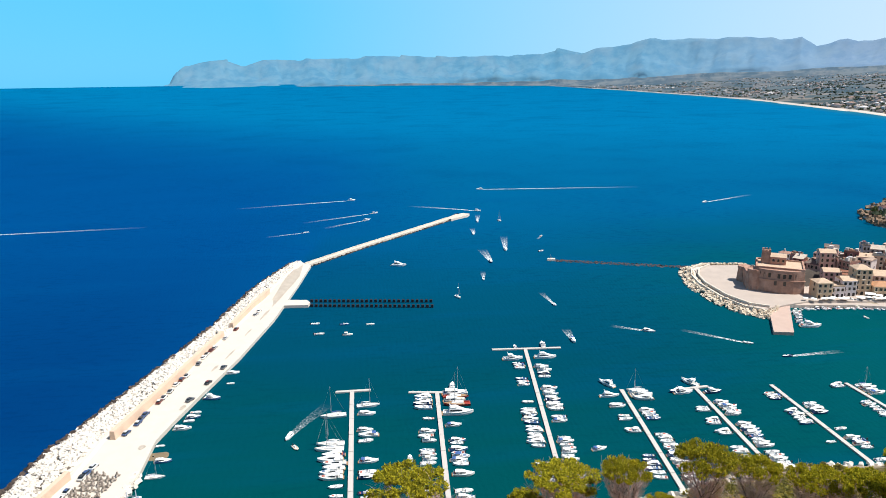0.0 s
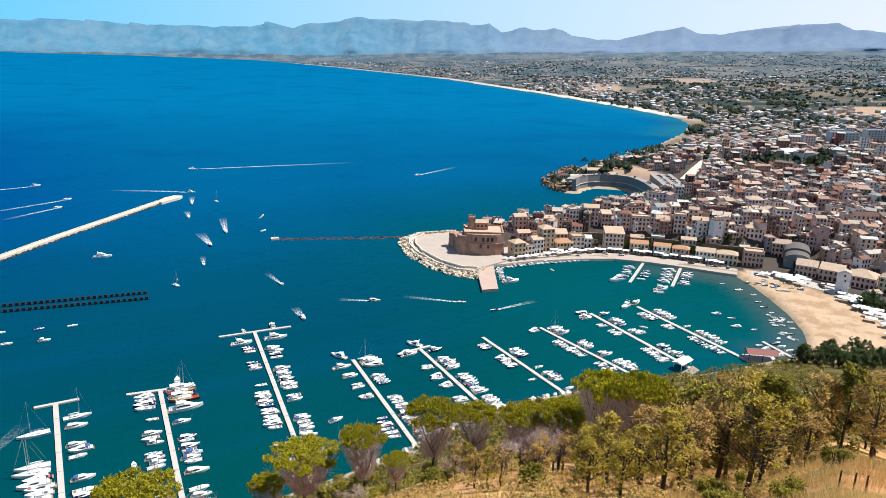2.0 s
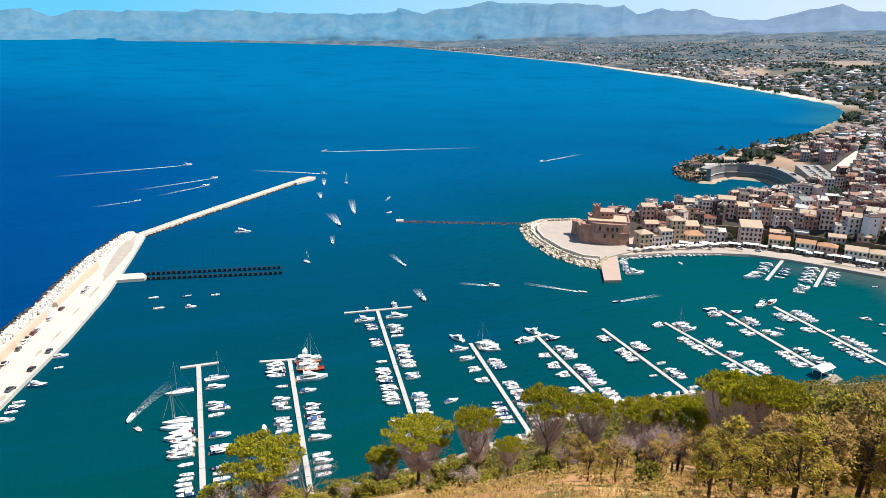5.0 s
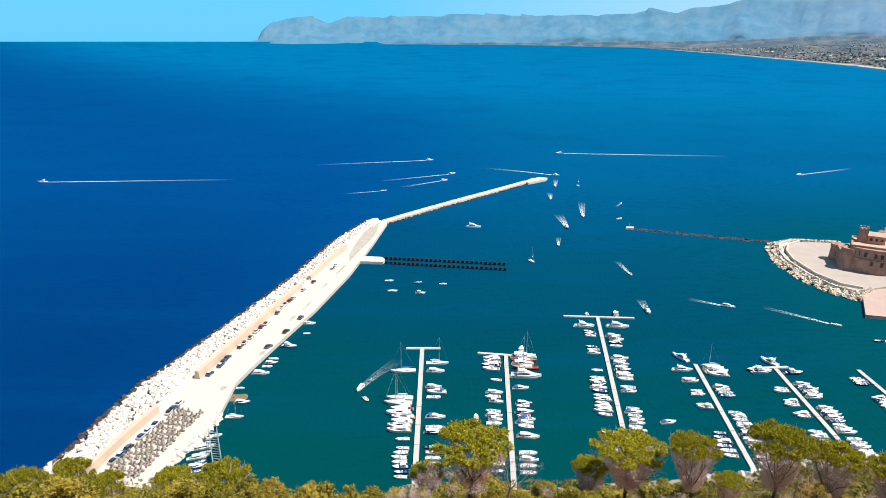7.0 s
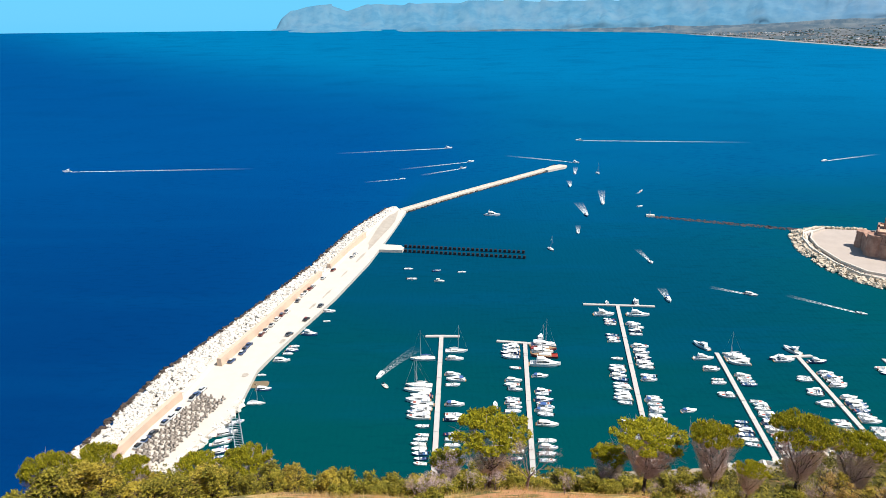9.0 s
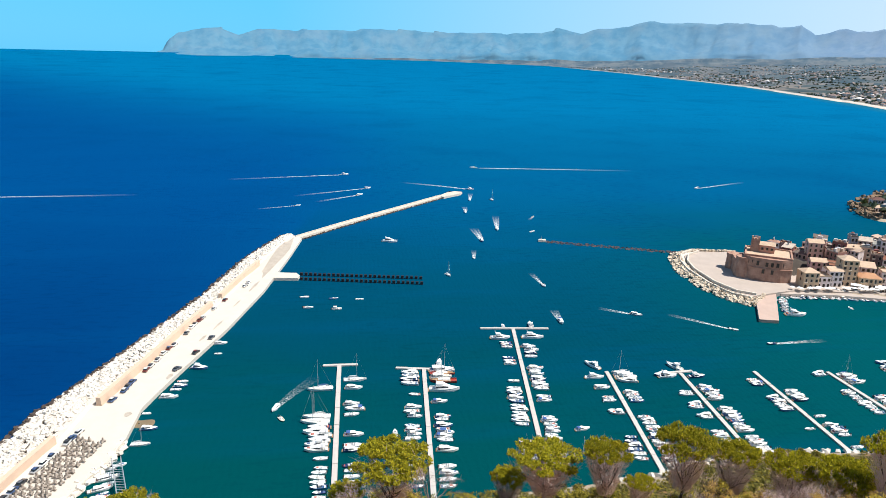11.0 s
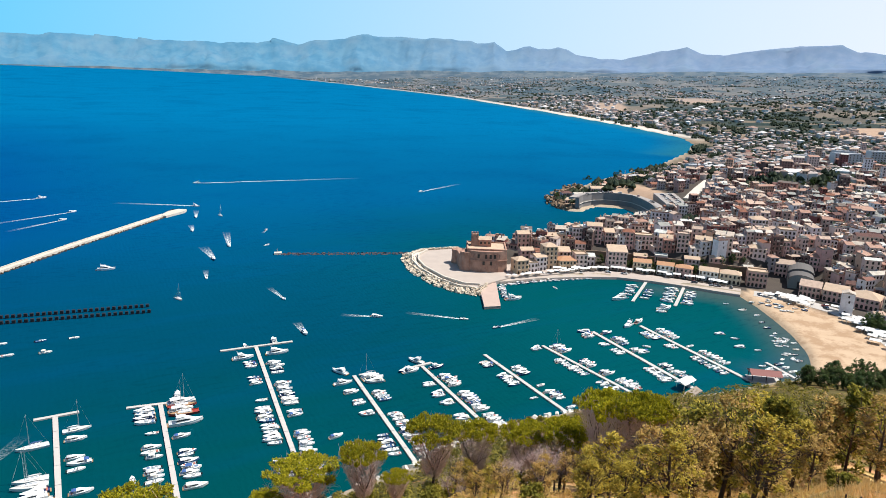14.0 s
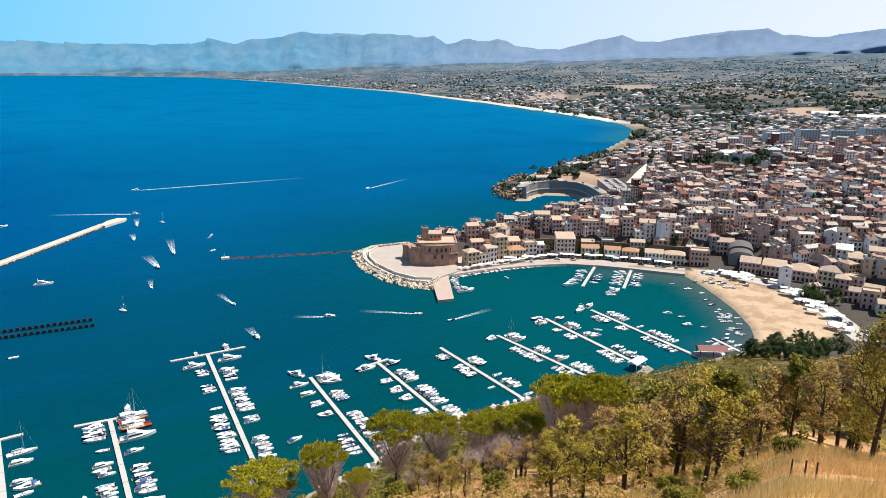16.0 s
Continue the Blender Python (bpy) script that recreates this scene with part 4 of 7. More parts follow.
for x, y, head in [(218, 316, 20), (222, 322, 30), (227, 330, 25), (230, 335, 15), (234, 337, 20)]:  # beside the castle pier
    boat("o", x + 3, y, head, 0.8)
for kind, x, y, head, size in [("c", -65, 297, 5, 0.75), ("o", -64, 286, 0, 0.7), ("f", -69, 272, -10, 0.9), ("o", -73, 260, 0, 0.9), ("c", -73, 256, 5, 0.7), ("o", -74, 253, 0, 0.9),
                               ("c", -75, 247, 0, 0.85), ("o", -80, 235, 0, 0.7), ("c", -76, 224, 0, 0.75), ("s", -76, 214, 0, 0.65), ("o", -79, 202, 20, 0.9), ("c", -80, 195, 20, 0.8), ("o", -82, 189, 25, 0.9)]:
    boat(kind, x + 1.5, y, head, size)
for i in range(9):
    boat(rng.choice("ooc"), -80 + rng.uniform(0, 3), 200 - i * 2.6, 20, 0.75)
for kind, x, y, head, size in [("y", 22, 470, -15, 0.9), ("s", 54, 392, -70, 0.7), ("s", 124, 613, -80, 0.8), ("o", 133, 495, 30, 1.0), ("o", -30, 357, 0, 1.0), ("o", -14, 354, 5, 1.0),
                               ("o", 0, 352, 0, 0.9), ("o", -27, 341, 0, 1.1), ("n", -12, 338, 0, 1.0), ("r", -29, 227, -60, 0.8), ("o", 12, 214, 90, 0.9), ("c", 80, 211, 10, 0.7), ("o", 83, 203, 30, 0.8), ("o", 251, 225, 130, 0.9)]:
    boat(kind, x, y, head, size)

# ---- boats under way, each with its wake: boat's place, wake's end ----
FOAM = Mat("sea_foam", 0.8, 0.0, 0.2)
FOAM.set("Base Color", (0.80, 0.86, 0.88))
FOAM.set("Alpha", FOAM.math("MULTIPLY", FOAM.ramp(FOAM.noise(FOAM.pos(), 0.9, 5, 0.7), 0.40, 0.62), FOAM.attr("strength")))
FOAM = FOAM.m


def wake(x, y, ex, ey, width, bend=0.0, veil=1.0):
    """A foam trail that widens and thins out from the stern."""
    a, e = Vector((x, y)), Vector((ex, ey))
    side = Vector((-(e - a).y, (e - a).x)).normalized()
    n, cols = 28, 9
    verts, strength = [], []
    for i in range(n + 1):
        t = i / n
        c = a.lerp(e, t) + side * bend * math.sin(t * math.pi / 2) * (e - a).length * t
        w = width * (0.35 + 1.0 * t ** 0.7)
        for j in range(cols):
            u = j / (cols - 1) * 2 - 1
            verts.append((c.x + side.x * u * w / 2, c.y + side.y * u * w / 2, 0.10))
            rim = math.exp(-((abs(u) - 0.72) / 0.16) ** 2)
            core = math.exp(-(u / 0.42) ** 2) * (1 - t) ** 1.5
            strength.append(veil * min(1.0, (1.1 * rim * (1 - t) ** 1.1 + 1.7 * core)) * (1 if t > 0 else 0.5))
    faces = [(i * cols + j, i * cols + j + 1, (i + 1) * cols + j + 1, (i + 1) * cols + j) for i in range(n) for j in range(cols - 1)]
    me = bpy.data.meshes.new("wake")
    me.from_pydata(verts, [], faces)
    me.attributes.new("strength", "FLOAT", "POINT").data.foreach_set("value", strength)
    me.materials.append(FOAM)
    me.update()
    return thing("boat_wake", "white foam wake trailing on the sea", "wake", group="boat wakes", kind="stuff", mesh=me)


for x, y, ex, ey, w, kind, size, bend in [
        (107, 503, 115, 550, 5, "c", 0.9, 0), (89, 470, 91, 508, 6, "c", 0.9, 0.05), (76, 427, 79, 446, 3, "o", 1.0, 0), (108, 369, 107, 394, 3, "o", 1.1, 0.03),
        (102, 313, 103, 330, 4, "c", 0.85, 0), (145, 320, 128, 331, 3, "c", 0.8, 0), (187, 297, 162, 320, 3, "o", 1.0, 0), (103, 613, 109, 646, 4, "c", 0.8, 0),
        (146, 544, 140, 534, 2, "o", 1.0, 0), (91, 562, 96, 585, 4, "c", 0.8, 0.1), (-15, 750, -136, 720, 5, "f", 1.0, 0)]:
    wake(x, y, ex, ey, w, bend, 0.45 if w == 4.5 else 1.3)
    boat(kind, x, y, math.degrees(math.atan2(y - ey, x - ex)), size)
for x, y, ex, ey, w, kind, size, bend in [
        (9, 671, -60, 634, 4, "c", 0.9, 0), (1, 638, -40, 609, 4, "c", 0.9, 0.05), (-53, 592, -86, 579, 3, "o", 1.1, 0), (112, 664, 50, 712, 5, "f", 0.9, 0.12),
        (137, 799, 330, 782, 6, "f", 1.0, 0), (-376, 626, -200, 640, 5, "f", 1.0, 0), (355, 669, 430, 706, 4, "c", 0.9, 0), (-32, 235, -22, 262, 4.5, "c", 0.7, -0.14), (196, 279, 226, 281, 3, "o", 1.0, 0)]:
    wake(x, y, ex, ey, w, bend, 0.45 if w == 4.5 else 1.3)
    boat(kind, x, y, math.degrees(math.atan2(y - ey, x - ex)), size)

# ---- town: materials ----
def wall_material(name, colours, per):
    m = Mat(name, 0.9, 0.0, 0.2)
    at = m.pos()
    base = m.pick(m.rand() if per == "object" else m.island(), colours)
    stain = m.math("MULTIPLY", m.ramp(m.noise(at, 0.35, 5, 0.65), 0.42, 0.75), 0.45)
    col = m.mix(stain, base, m.mix(0.55, base, (0.16, 0.12, 0.09)))
    m.set("Base Color", m.mix(m.math("MULTIPLY", m.noise(at, 3.0), 0.2), col, (0.2, 0.16, 0.12)))
    m.bump(m.noise(at, 5.0), 0.3, 0.04)
    return m.m


def roof_material(name, colours, per):
    m = Mat(name, 0.9, 0.0, 0.15)
    at = m.pos()
    base = m.pick(m.rand() if per == "object" else m.island(), colours)
    rows = m.node("ShaderNodeTexWave", Vector=m.obj() if per == "object" else at, Scale=1.6, Distortion=1.5)
    col = m.mix(m.math("MULTIPLY", m.ramp(m.noise(at, 0.5, 5), 0.4, 0.7), 0.5), base, m.mix(0.5, base, (0.13, 0.10, 0.08)))
    m.set("Base Color", m.mix(m.math("MULTIPLY", rows.outputs["Fac"], 0.15), col, (0.15, 0.08, 0.05)))
    m.bump(rows.outputs["Fac"], 0.4, 0.06)
    return m.m


WALL_TINTS = [(0.498, 0.34, 0.298), (0.622, 0.47, 0.422), (0.697, 0.565, 0.527), (0.324, 0.162, 0.137), (0.771, 0.743, 0.77), (0.548, 0.34, 0.305), (0.585, 0.387, 0.291), (0.175, 0.103, 0.099), (0.647, 0.41, 0.378), (0.796, 0.779, 0.814), (0.672, 0.506, 0.472), (0.374, 0.363, 0.392), (0.647, 0.47, 0.385), (0.747, 0.637, 0.614), (0.399, 0.232, 0.211), (0.106, 0.07, 0.07), (0.217, 0.07, 0.07)]
ROOF_TINTS = [(0.412, 0.243, 0.187), (0.473, 0.36, 0.286), (0.521, 0.449, 0.38), (0.256, 0.126, 0.1), (0.569, 0.528, 0.466), (0.449, 0.282, 0.219), (0.183, 0.154, 0.137), (0.497, 0.373, 0.299), (0.641, 0.657, 0.615), (0.328, 0.334, 0.311), (0.533, 0.399, 0.318), (0.141, 0.076, 0.07), (0.248, 0.107, 0.07)]
WALLS, WALLS_FAR = wall_material("town_plaster", WALL_TINTS, "object"), wall_material("town_plaster_far", WALL_TINTS, "island")
ROOFS, ROOFS_FAR = roof_material("clay_tiles", ROOF_TINTS, "object"), roof_material("clay_tiles_far", ROOF_TINTS, "island")
WARM_TINTS = [(0.82, 0.755, 0.764), (0.616, 0.392, 0.349), (0.78, 0.569, 0.523), (0.534, 0.392, 0.365), (0.759, 0.549, 0.503), (0.718, 0.471, 0.437), (0.8, 0.648, 0.61), (0.657, 0.412, 0.369), (0.759, 0.569, 0.492), (0.811, 0.716, 0.724), (0.698, 0.451, 0.431), (0.616, 0.412, 0.38)]
WALLS_WARM = wall_material("peach_plaster", WARM_TINTS, "object")
GLAZING = plain("dark_window", (0.035, 0.032, 0.03), 0.25, vary=0.05, bump=0)
SHUTTER = Mat("shutters", 0.7)
SHUTTER.set("Base Color", SHUTTER.pick(SHUTTER.rand(), [(0.10, 0.07, 0.05), (0.05, 0.09, 0.06), (0.22, 0.15, 0.10), (0.30, 0.27, 0.24), (0.07, 0.07, 0.08)]))
SHUTTER = SHUTTER.m
SURROUND = plain("window_surround", (0.58, 0.50, 0.42), 0.85)
CASTLE_STONE = Mat("castle_stone", 0.95, 0.0, 0.1)
_at = CASTLE_STONE.pos()
_b = CASTLE_STONE.mix(CASTLE_STONE.ramp(CASTLE_STONE.noise(_at, 0.25, 6, 0.65), 0.35, 0.68), (0.32, 0.185, 0.14), (0.49, 0.31, 0.24))
CASTLE_STONE.set("Base Color", CASTLE_STONE.mix(CASTLE_STONE.math("MULTIPLY", CASTLE_STONE.noise(_at, 2.5, 4), 0.35), _b, (0.22, 0.13, 0.09)))
CASTLE_STONE.bump(CASTLE_STONE.noise(_at, 1.6, 5, 0.7), 0.6, 0.25)
CASTLE_STONE = CASTLE_STONE.m
OCHRE = plain("ochre_plaster", (0.66, 0.47, 0.31), 0.9, vary=0.12, scale=0.4)
CREAM = plain("cream_plaster", (0.74, 0.63, 0.46), 0.9, vary=0.1, scale=0.4)
WHITEWASH = plain("white_plaster", (0.72, 0.70, 0.66), 0.9, vary=0.08, scale=0.4)
TILE = plain("terracotta_tiles", (0.50, 0.27, 0.15), 0.9, vary=0.2, scale=1.2, bump=0.5)
PALE_ROOF = plain("pale_roof_tiles", (0.58, 0.43, 0.31), 0.9, vary=0.25, scale=1.0, bump=0.4)
TIN = plain("grey_sheet_roof", (0.23, 0.23, 0.235), 0.6, 0.2, vary=0.1)
AWNING = plain("white_awning", (0.80, 0.79, 0.76), 0.8, vary=0.06)

# one window for all: surround, pane, half-open shutters
_w = Kit().box(-0.62, -0.02, -0.95, 0.62, 0.05, 0.95, 0).box(-0.46, -0.05, -0.8, 0.46, 0.0, 0.8, 1).box(-0.80, -0.10, -0.82, -0.44, -0.05, 0.82, 2).box(0.44, -0.10, -0.82, 0.80, -0.05, 0.82, 2)
WINDOW = _w.mesh("window", SURROUND, GLAZING, SHUTTER)
_w = Kit().box(-0.7, -0.02, -1.1, 0.7, 0.05, 1.15, 0).box(-0.5, -0.05, -1.1, 0.5, 0.0, 1.0, 1)
_w.box(-1.0, -0.9, -1.22, 1.0, 0.0, -1.1, 0)
for _x in np.linspace(-0.95, 0.95, 9):
    _w.box(_x - 0.02, -0.88, -1.1, _x + 0.02, -0.84, -0.2, 2)
_w.box(-1.0, -0.9, -0.22, 1.0, -0.82, -0.16, 2)
BALCONY = _w.mesh("balcony_window", SURROUND, GLAZING, SHUTTER)
_w = Kit()
_n = 8
_w.add([(-0.7, -0.06, -1.3), (0.7, -0.06, -1.3)] + [(0.7 * math.cos(math.pi * i / _n), -0.06, 0.4 + 0.7 * math.sin(math.pi * i / _n)) for i in range(_n + 1)]
       + [(-0.7, 0.05, -1.3), (0.7, 0.05, -1.3)] + [(0.7 * math.cos(math.pi * i / _n), 0.05, 0.4 + 0.7 * math.sin(math.pi * i / _n)) for i in range(_n + 1)],
       [tuple(range(_n + 3))] + [(i, i + _n + 3, (i + 1) % (_n + 3) + _n + 3, (i + 1) % (_n + 3)) for i in range(_n + 3)], 1)
ARCH = _w.mesh("arched_door", SURROUND, GLAZING, SHUTTER)


def roof_kit(w, d, h, kind):
    k = Kit()
    o = 0.35
    if kind == "flat":  # terrace with a parapet
        k.box(-w / 2, 0, h, w / 2, d, h + 0.12)
        for a in ((-w / 2, 0, w / 2, 0.25), (-w / 2, d - 0.25, w / 2, d), (-w / 2, 0.25, -w / 2 + 0.25, d - 0.25), (w / 2 - 0.25, 0.25, w / 2, d - 0.25)):
            k.box(a[0], a[1], h + 0.12, a[2], a[3], h + 0.9)
        return k
    r = h + min(w, d) * 0.22
    if kind == "gable":
        v = [(-w / 2 - o, -o, h - 0.05), (w / 2 + o, -o, h - 0.05), (w / 2 + o, d + o, h - 0.05), (-w / 2 - o, d + o, h - 0.05), (-w / 2 - o, d / 2, r), (w / 2 + o, d / 2, r)]
        f = [(0, 1, 5, 4), (2, 3, 4, 5), (1, 2, 5), (3, 0, 4), (3, 2, 1, 0)]
    elif kind == "shed":
        v = [(-w / 2 - o, -o, h - 0.05), (w / 2 + o, -o, h - 0.05), (w / 2 + o, d + o, h - 0.05), (-w / 2 - o, d + o, h - 0.05), (-w / 2 - o, d + o, r), (w / 2 + o, d + o, r)]
        f = [(0, 1, 5, 4), (2, 3, 4, 5), (1, 2, 5), (3, 0, 4), (3, 2, 1, 0)]
    else:
        q = min(w, d) * 0.42
        v = [(-w / 2 - o, -o, h - 0.05), (w / 2 + o, -o, h - 0.05), (w / 2 + o, d + o, h - 0.05), (-w / 2 - o, d + o, h - 0.05), (-w / 2 + q, d / 2, r), (w / 2 - q, d / 2, r)]
        f = [(0, 1, 5, 4), (2, 3, 4, 5), (1, 2, 5), (3, 0, 4), (3, 2, 1, 0)]
    return k.add(v, f)


def house(name, label, m, w, d, floors, roof, wall=None, tiles=None, storey=3.1, gaps=(2.6, 0.4), ground="door", group="town houses", sides=True, deep=5.0, category="house"):
    """A house: its front on y = 0, facing -y; walls, roof, a window for each opening."""
    h = floors * storey + 0.4
    b = thing(name, label, category, m, group)
    k = Kit().box(-w / 2, 0, -deep, w / 2, d, h)
    if roof == "gable":
        r = h + min(w, d) * 0.22 - 0.1
        k.add([(-w / 2, 0, h), (-w / 2, d, h), (-w / 2, d / 2, r), (w / 2, 0, h), (w / 2, d, h), (w / 2, d / 2, r)], [(0, 2, 1), (3, 4, 5)])
    part("body", k.mesh("walls", wall or WALLS), b)
    part("roof", roof_kit(w, d, h, roof).mesh("roof", tiles or ROOFS), b)
    n = max(1, round(w / gaps[0]))
    for f in range(floors):
        for i in range(n):
            x = -w / 2 + (i + 0.5) * w / n
            if f == 0:
                part("door", ARCH, b, m=pose(x, -0.03, 1.35)) if ground == "door" else part("window", WINDOW, b, m=pose(x, -0.03, 1.7))
            else:
                part("window", BALCONY if (f + i) % 3 == 1 and ground == "door" else WINDOW, b, m=pose(x, -0.03, f * storey + 1.75))
        if sides and f:
            for s in (-1, 1):
                part("window", WINDOW, b, m=pose(s * (w / 2 + 0.03), d * 0.4, f * storey + 1.75, 0, 0, 90 * s))
    return b


# ---- castle on the point ----
castle = thing("castle", "weathered brown stone castle with a square tower", "castle", group="")
CF = pose(233.5, 372.5, 0, 0, 0, -31)  # front's left corner, front running to the right
k = Kit().prism([(0, 0), (6, -3.0), (14, -4.2), (22, -3.0), (28, 0), (28, 22), (0, 22)], 0, 16.5, batter=0.6)
part("keep", k.mesh("keep", CASTLE_STONE), castle, m=CF)
k = Kit()
for a in ((0.6, -0.2, 27.4, 0.8), (0.6, 20.8, 27.4, 21.6), (0.6, 0.8, 1.6, 20.8), (26.4, 0.8, 27.4, 20.8)):
    k.box(a[0], a[1], 16.5, a[2], a[3], 17.6)
part("battlement", k.mesh("battlement", CASTLE_STONE), castle, m=CF)
part("terrace", Kit().box(1.6, 0.8, 16.5, 26.4, 20.8, 16.8).mesh("terrace", PALE_ROOF), castle, m=CF)
ring = lambda r, z: [(r * math.cos(a), r * math.sin(a), z) for a in (2 * math.pi * i / 14 for i in range(14))]
part("round_bastion", Kit().loft([ring(4.4, 0), ring(3.6, 10.5), ring(3.9, 10.6), ring(3.9, 12.4)]).mesh("bastion", CASTLE_STONE), castle, m=CF @ pose(-5.6, 18, 0))
part("corner_tower", Kit().loft([ring(5.0, 0), ring(4.1, 13.0), ring(4.4, 13.1), ring(4.4, 15.2)]).mesh("corner_tower", CASTLE_STONE), castle, m=CF @ pose(0.6, 2.5, 0))
part("link_wall", Kit().prism([(-4, 3), (0, 0), (0, 20), (-7, 20)], 0, 12.5).mesh("link", CASTLE_STONE), castle, m=CF)
t = part("tower", Kit().box(3.4, 11, 16.5, 8.6, 17, 24.6, taper=0.2).mesh("tower", CASTLE_STONE), castle, m=CF)
for x in (3.6, 5.4, 7.2):
    for y in (11.2, 15.6):
        part("merlon", Kit().box(x, y, 24.6, x + 1.2, y + 1.2, 25.5).mesh("merlon", CASTLE_STONE), t)
part("upper_hall", Kit().box(8.6, 10, 16.5, 17.2, 17.5, 21.6).mesh("hall", plain("faded_red_plaster", (0.56, 0.28, 0.20), 0.9, vary=0.2, scale=0.4)), castle, "faded red plastered upper hall", m=CF)
part("hall_roof", roof_kit(8.6, 7.5, 21.6, "gable").mesh("hall_roof", PALE_ROOF), castle, m=CF @ pose(12.9, 10, 0))
for x in (10.2, 12.9, 15.6):
    part("hall_window", WINDOW, castle, m=CF @ pose(x, 9.97, 19.4))
DEEPWINDOW = Kit().box(-0.95, -0.12, -1.5, 0.95, 0.3, 1.5, 0).box(-0.75, -0.16, -1.35, 0.75, 0.0, 1.35, 1).mesh("castle_window", CASTLE_STONE, GLAZING)
part("string_course", Kit().prism([(-0.1, -0.3), (6, -3.2), (14, -4.4), (22, -3.2), (28.1, -0.3), (28.1, 1), (-0.1, 1)], 10.2, 10.7).mesh("string", CASTLE_STONE), castle, m=CF)
for x, z in ((1.8, 12.5), (6, 12.5), (19.5, 12.5), (25.5, 12.5), (4, 6.5), (4, 12.5), (8.5, 12.5), (13.5, 12.5), (16.5, 12.5), (22, 12.5), (12, 8), (17, 8), (21.5, 8)):
    part("window", DEEPWINDOW, castle, m=CF @ pose(x, -3.9 + 0.028 * (x - 14) ** 2, z + 0.8))

# ---- harbour-front houses: place, turn, width, depth, floors, roof, wall, tiles ----
FRONT = [(264, 349, -8, 9, 9, 3, "hip", OCHRE, PALE_ROOF), (273, 350, -8, 8, 9, 2, "flat", None, None), (281, 351, -10, 8, 10, 3, "gable", None, None), (290, 352, -15, 9, 10, 5, "hip", OCHRE, PALE_ROOF),
         (300, 346, -20, 12, 10, 2, "hip", OCHRE, TILE), (311, 345, -25, 9, 9, 3, "flat", None, None), (333, 333, -35, 13, 11, 4, "shed", None, PALE_ROOF)]
FRONT += [(346, 322, -42, 12, 8, 2, "gable", CREAM, TILE), (355, 310, -50, 11, 8, 2, "gable", WHITEWASH, TILE), (362, 300, -52, 11, 8, 2, "hip", None, TILE),
          (372, 288, -52, 12, 9, 2, "gable", WHITEWASH, None), (380, 277, -52, 13, 9, 2, "hip", CREAM, PALE_ROOF), (391, 265, -48, 12, 9, 3, "flat", None, None)]
for x, y, turn, w, d, floors, roof, wall, tiles in FRONT:
    house("house", "plastered harbour-front house with arched doors", pose(x, y, 2.3, 0, 0, turn), w, d, floors, roof, wall or WALLS_WARM, tiles or PALE_ROOF, group="harbour-front houses")
# warehouse with a vaulted roof behind the beach
DARKTIN = plain("dark_sheet_roof", (0.13, 0.12, 0.115), 0.7, 0.1, vary=0.15)
shed = thing("warehouse", "long warehouse with a grey vaulted sheet roof", "warehouse", pose(415, 250, 2.4, 0, 0, -55))
arc = [(7.5 * math.cos(math.pi * i / 12), 3.6 * math.sin(math.pi * i / 12)) for i in range(13)]
part("body", Kit().loft([[(-7.5, y, -4)] + [(-x, y, 5.4 + z) for x, z in arc] + [(7.5, y, -4)] for y in (0, 30)]).mesh("shed_walls", plain("grey_green_plaster", (0.21, 0.25, 0.25), 0.9)), shed)
part("roof", Kit().loft([[(-x * 1.04, y, 5.5 + z * 1.05) for x, z in arc] + [(x * 1.0, y, 5.4 + z) for x, z in arc] for y in (-0.5, 30.5)]).mesh("shed_roof", DARKTIN), shed)
part("rear_vault", Kit().loft([[(-x * 1.1, y, 6.6 + z * 1.1) for x, z in arc] for y in (12, 31)]).mesh("rear_vault", DARKTIN), shed)
part("door", Kit().box(-2.2, -0.08, 0, 2.2, 0.05, 4.6).mesh("shed_door", BLACK), shed)
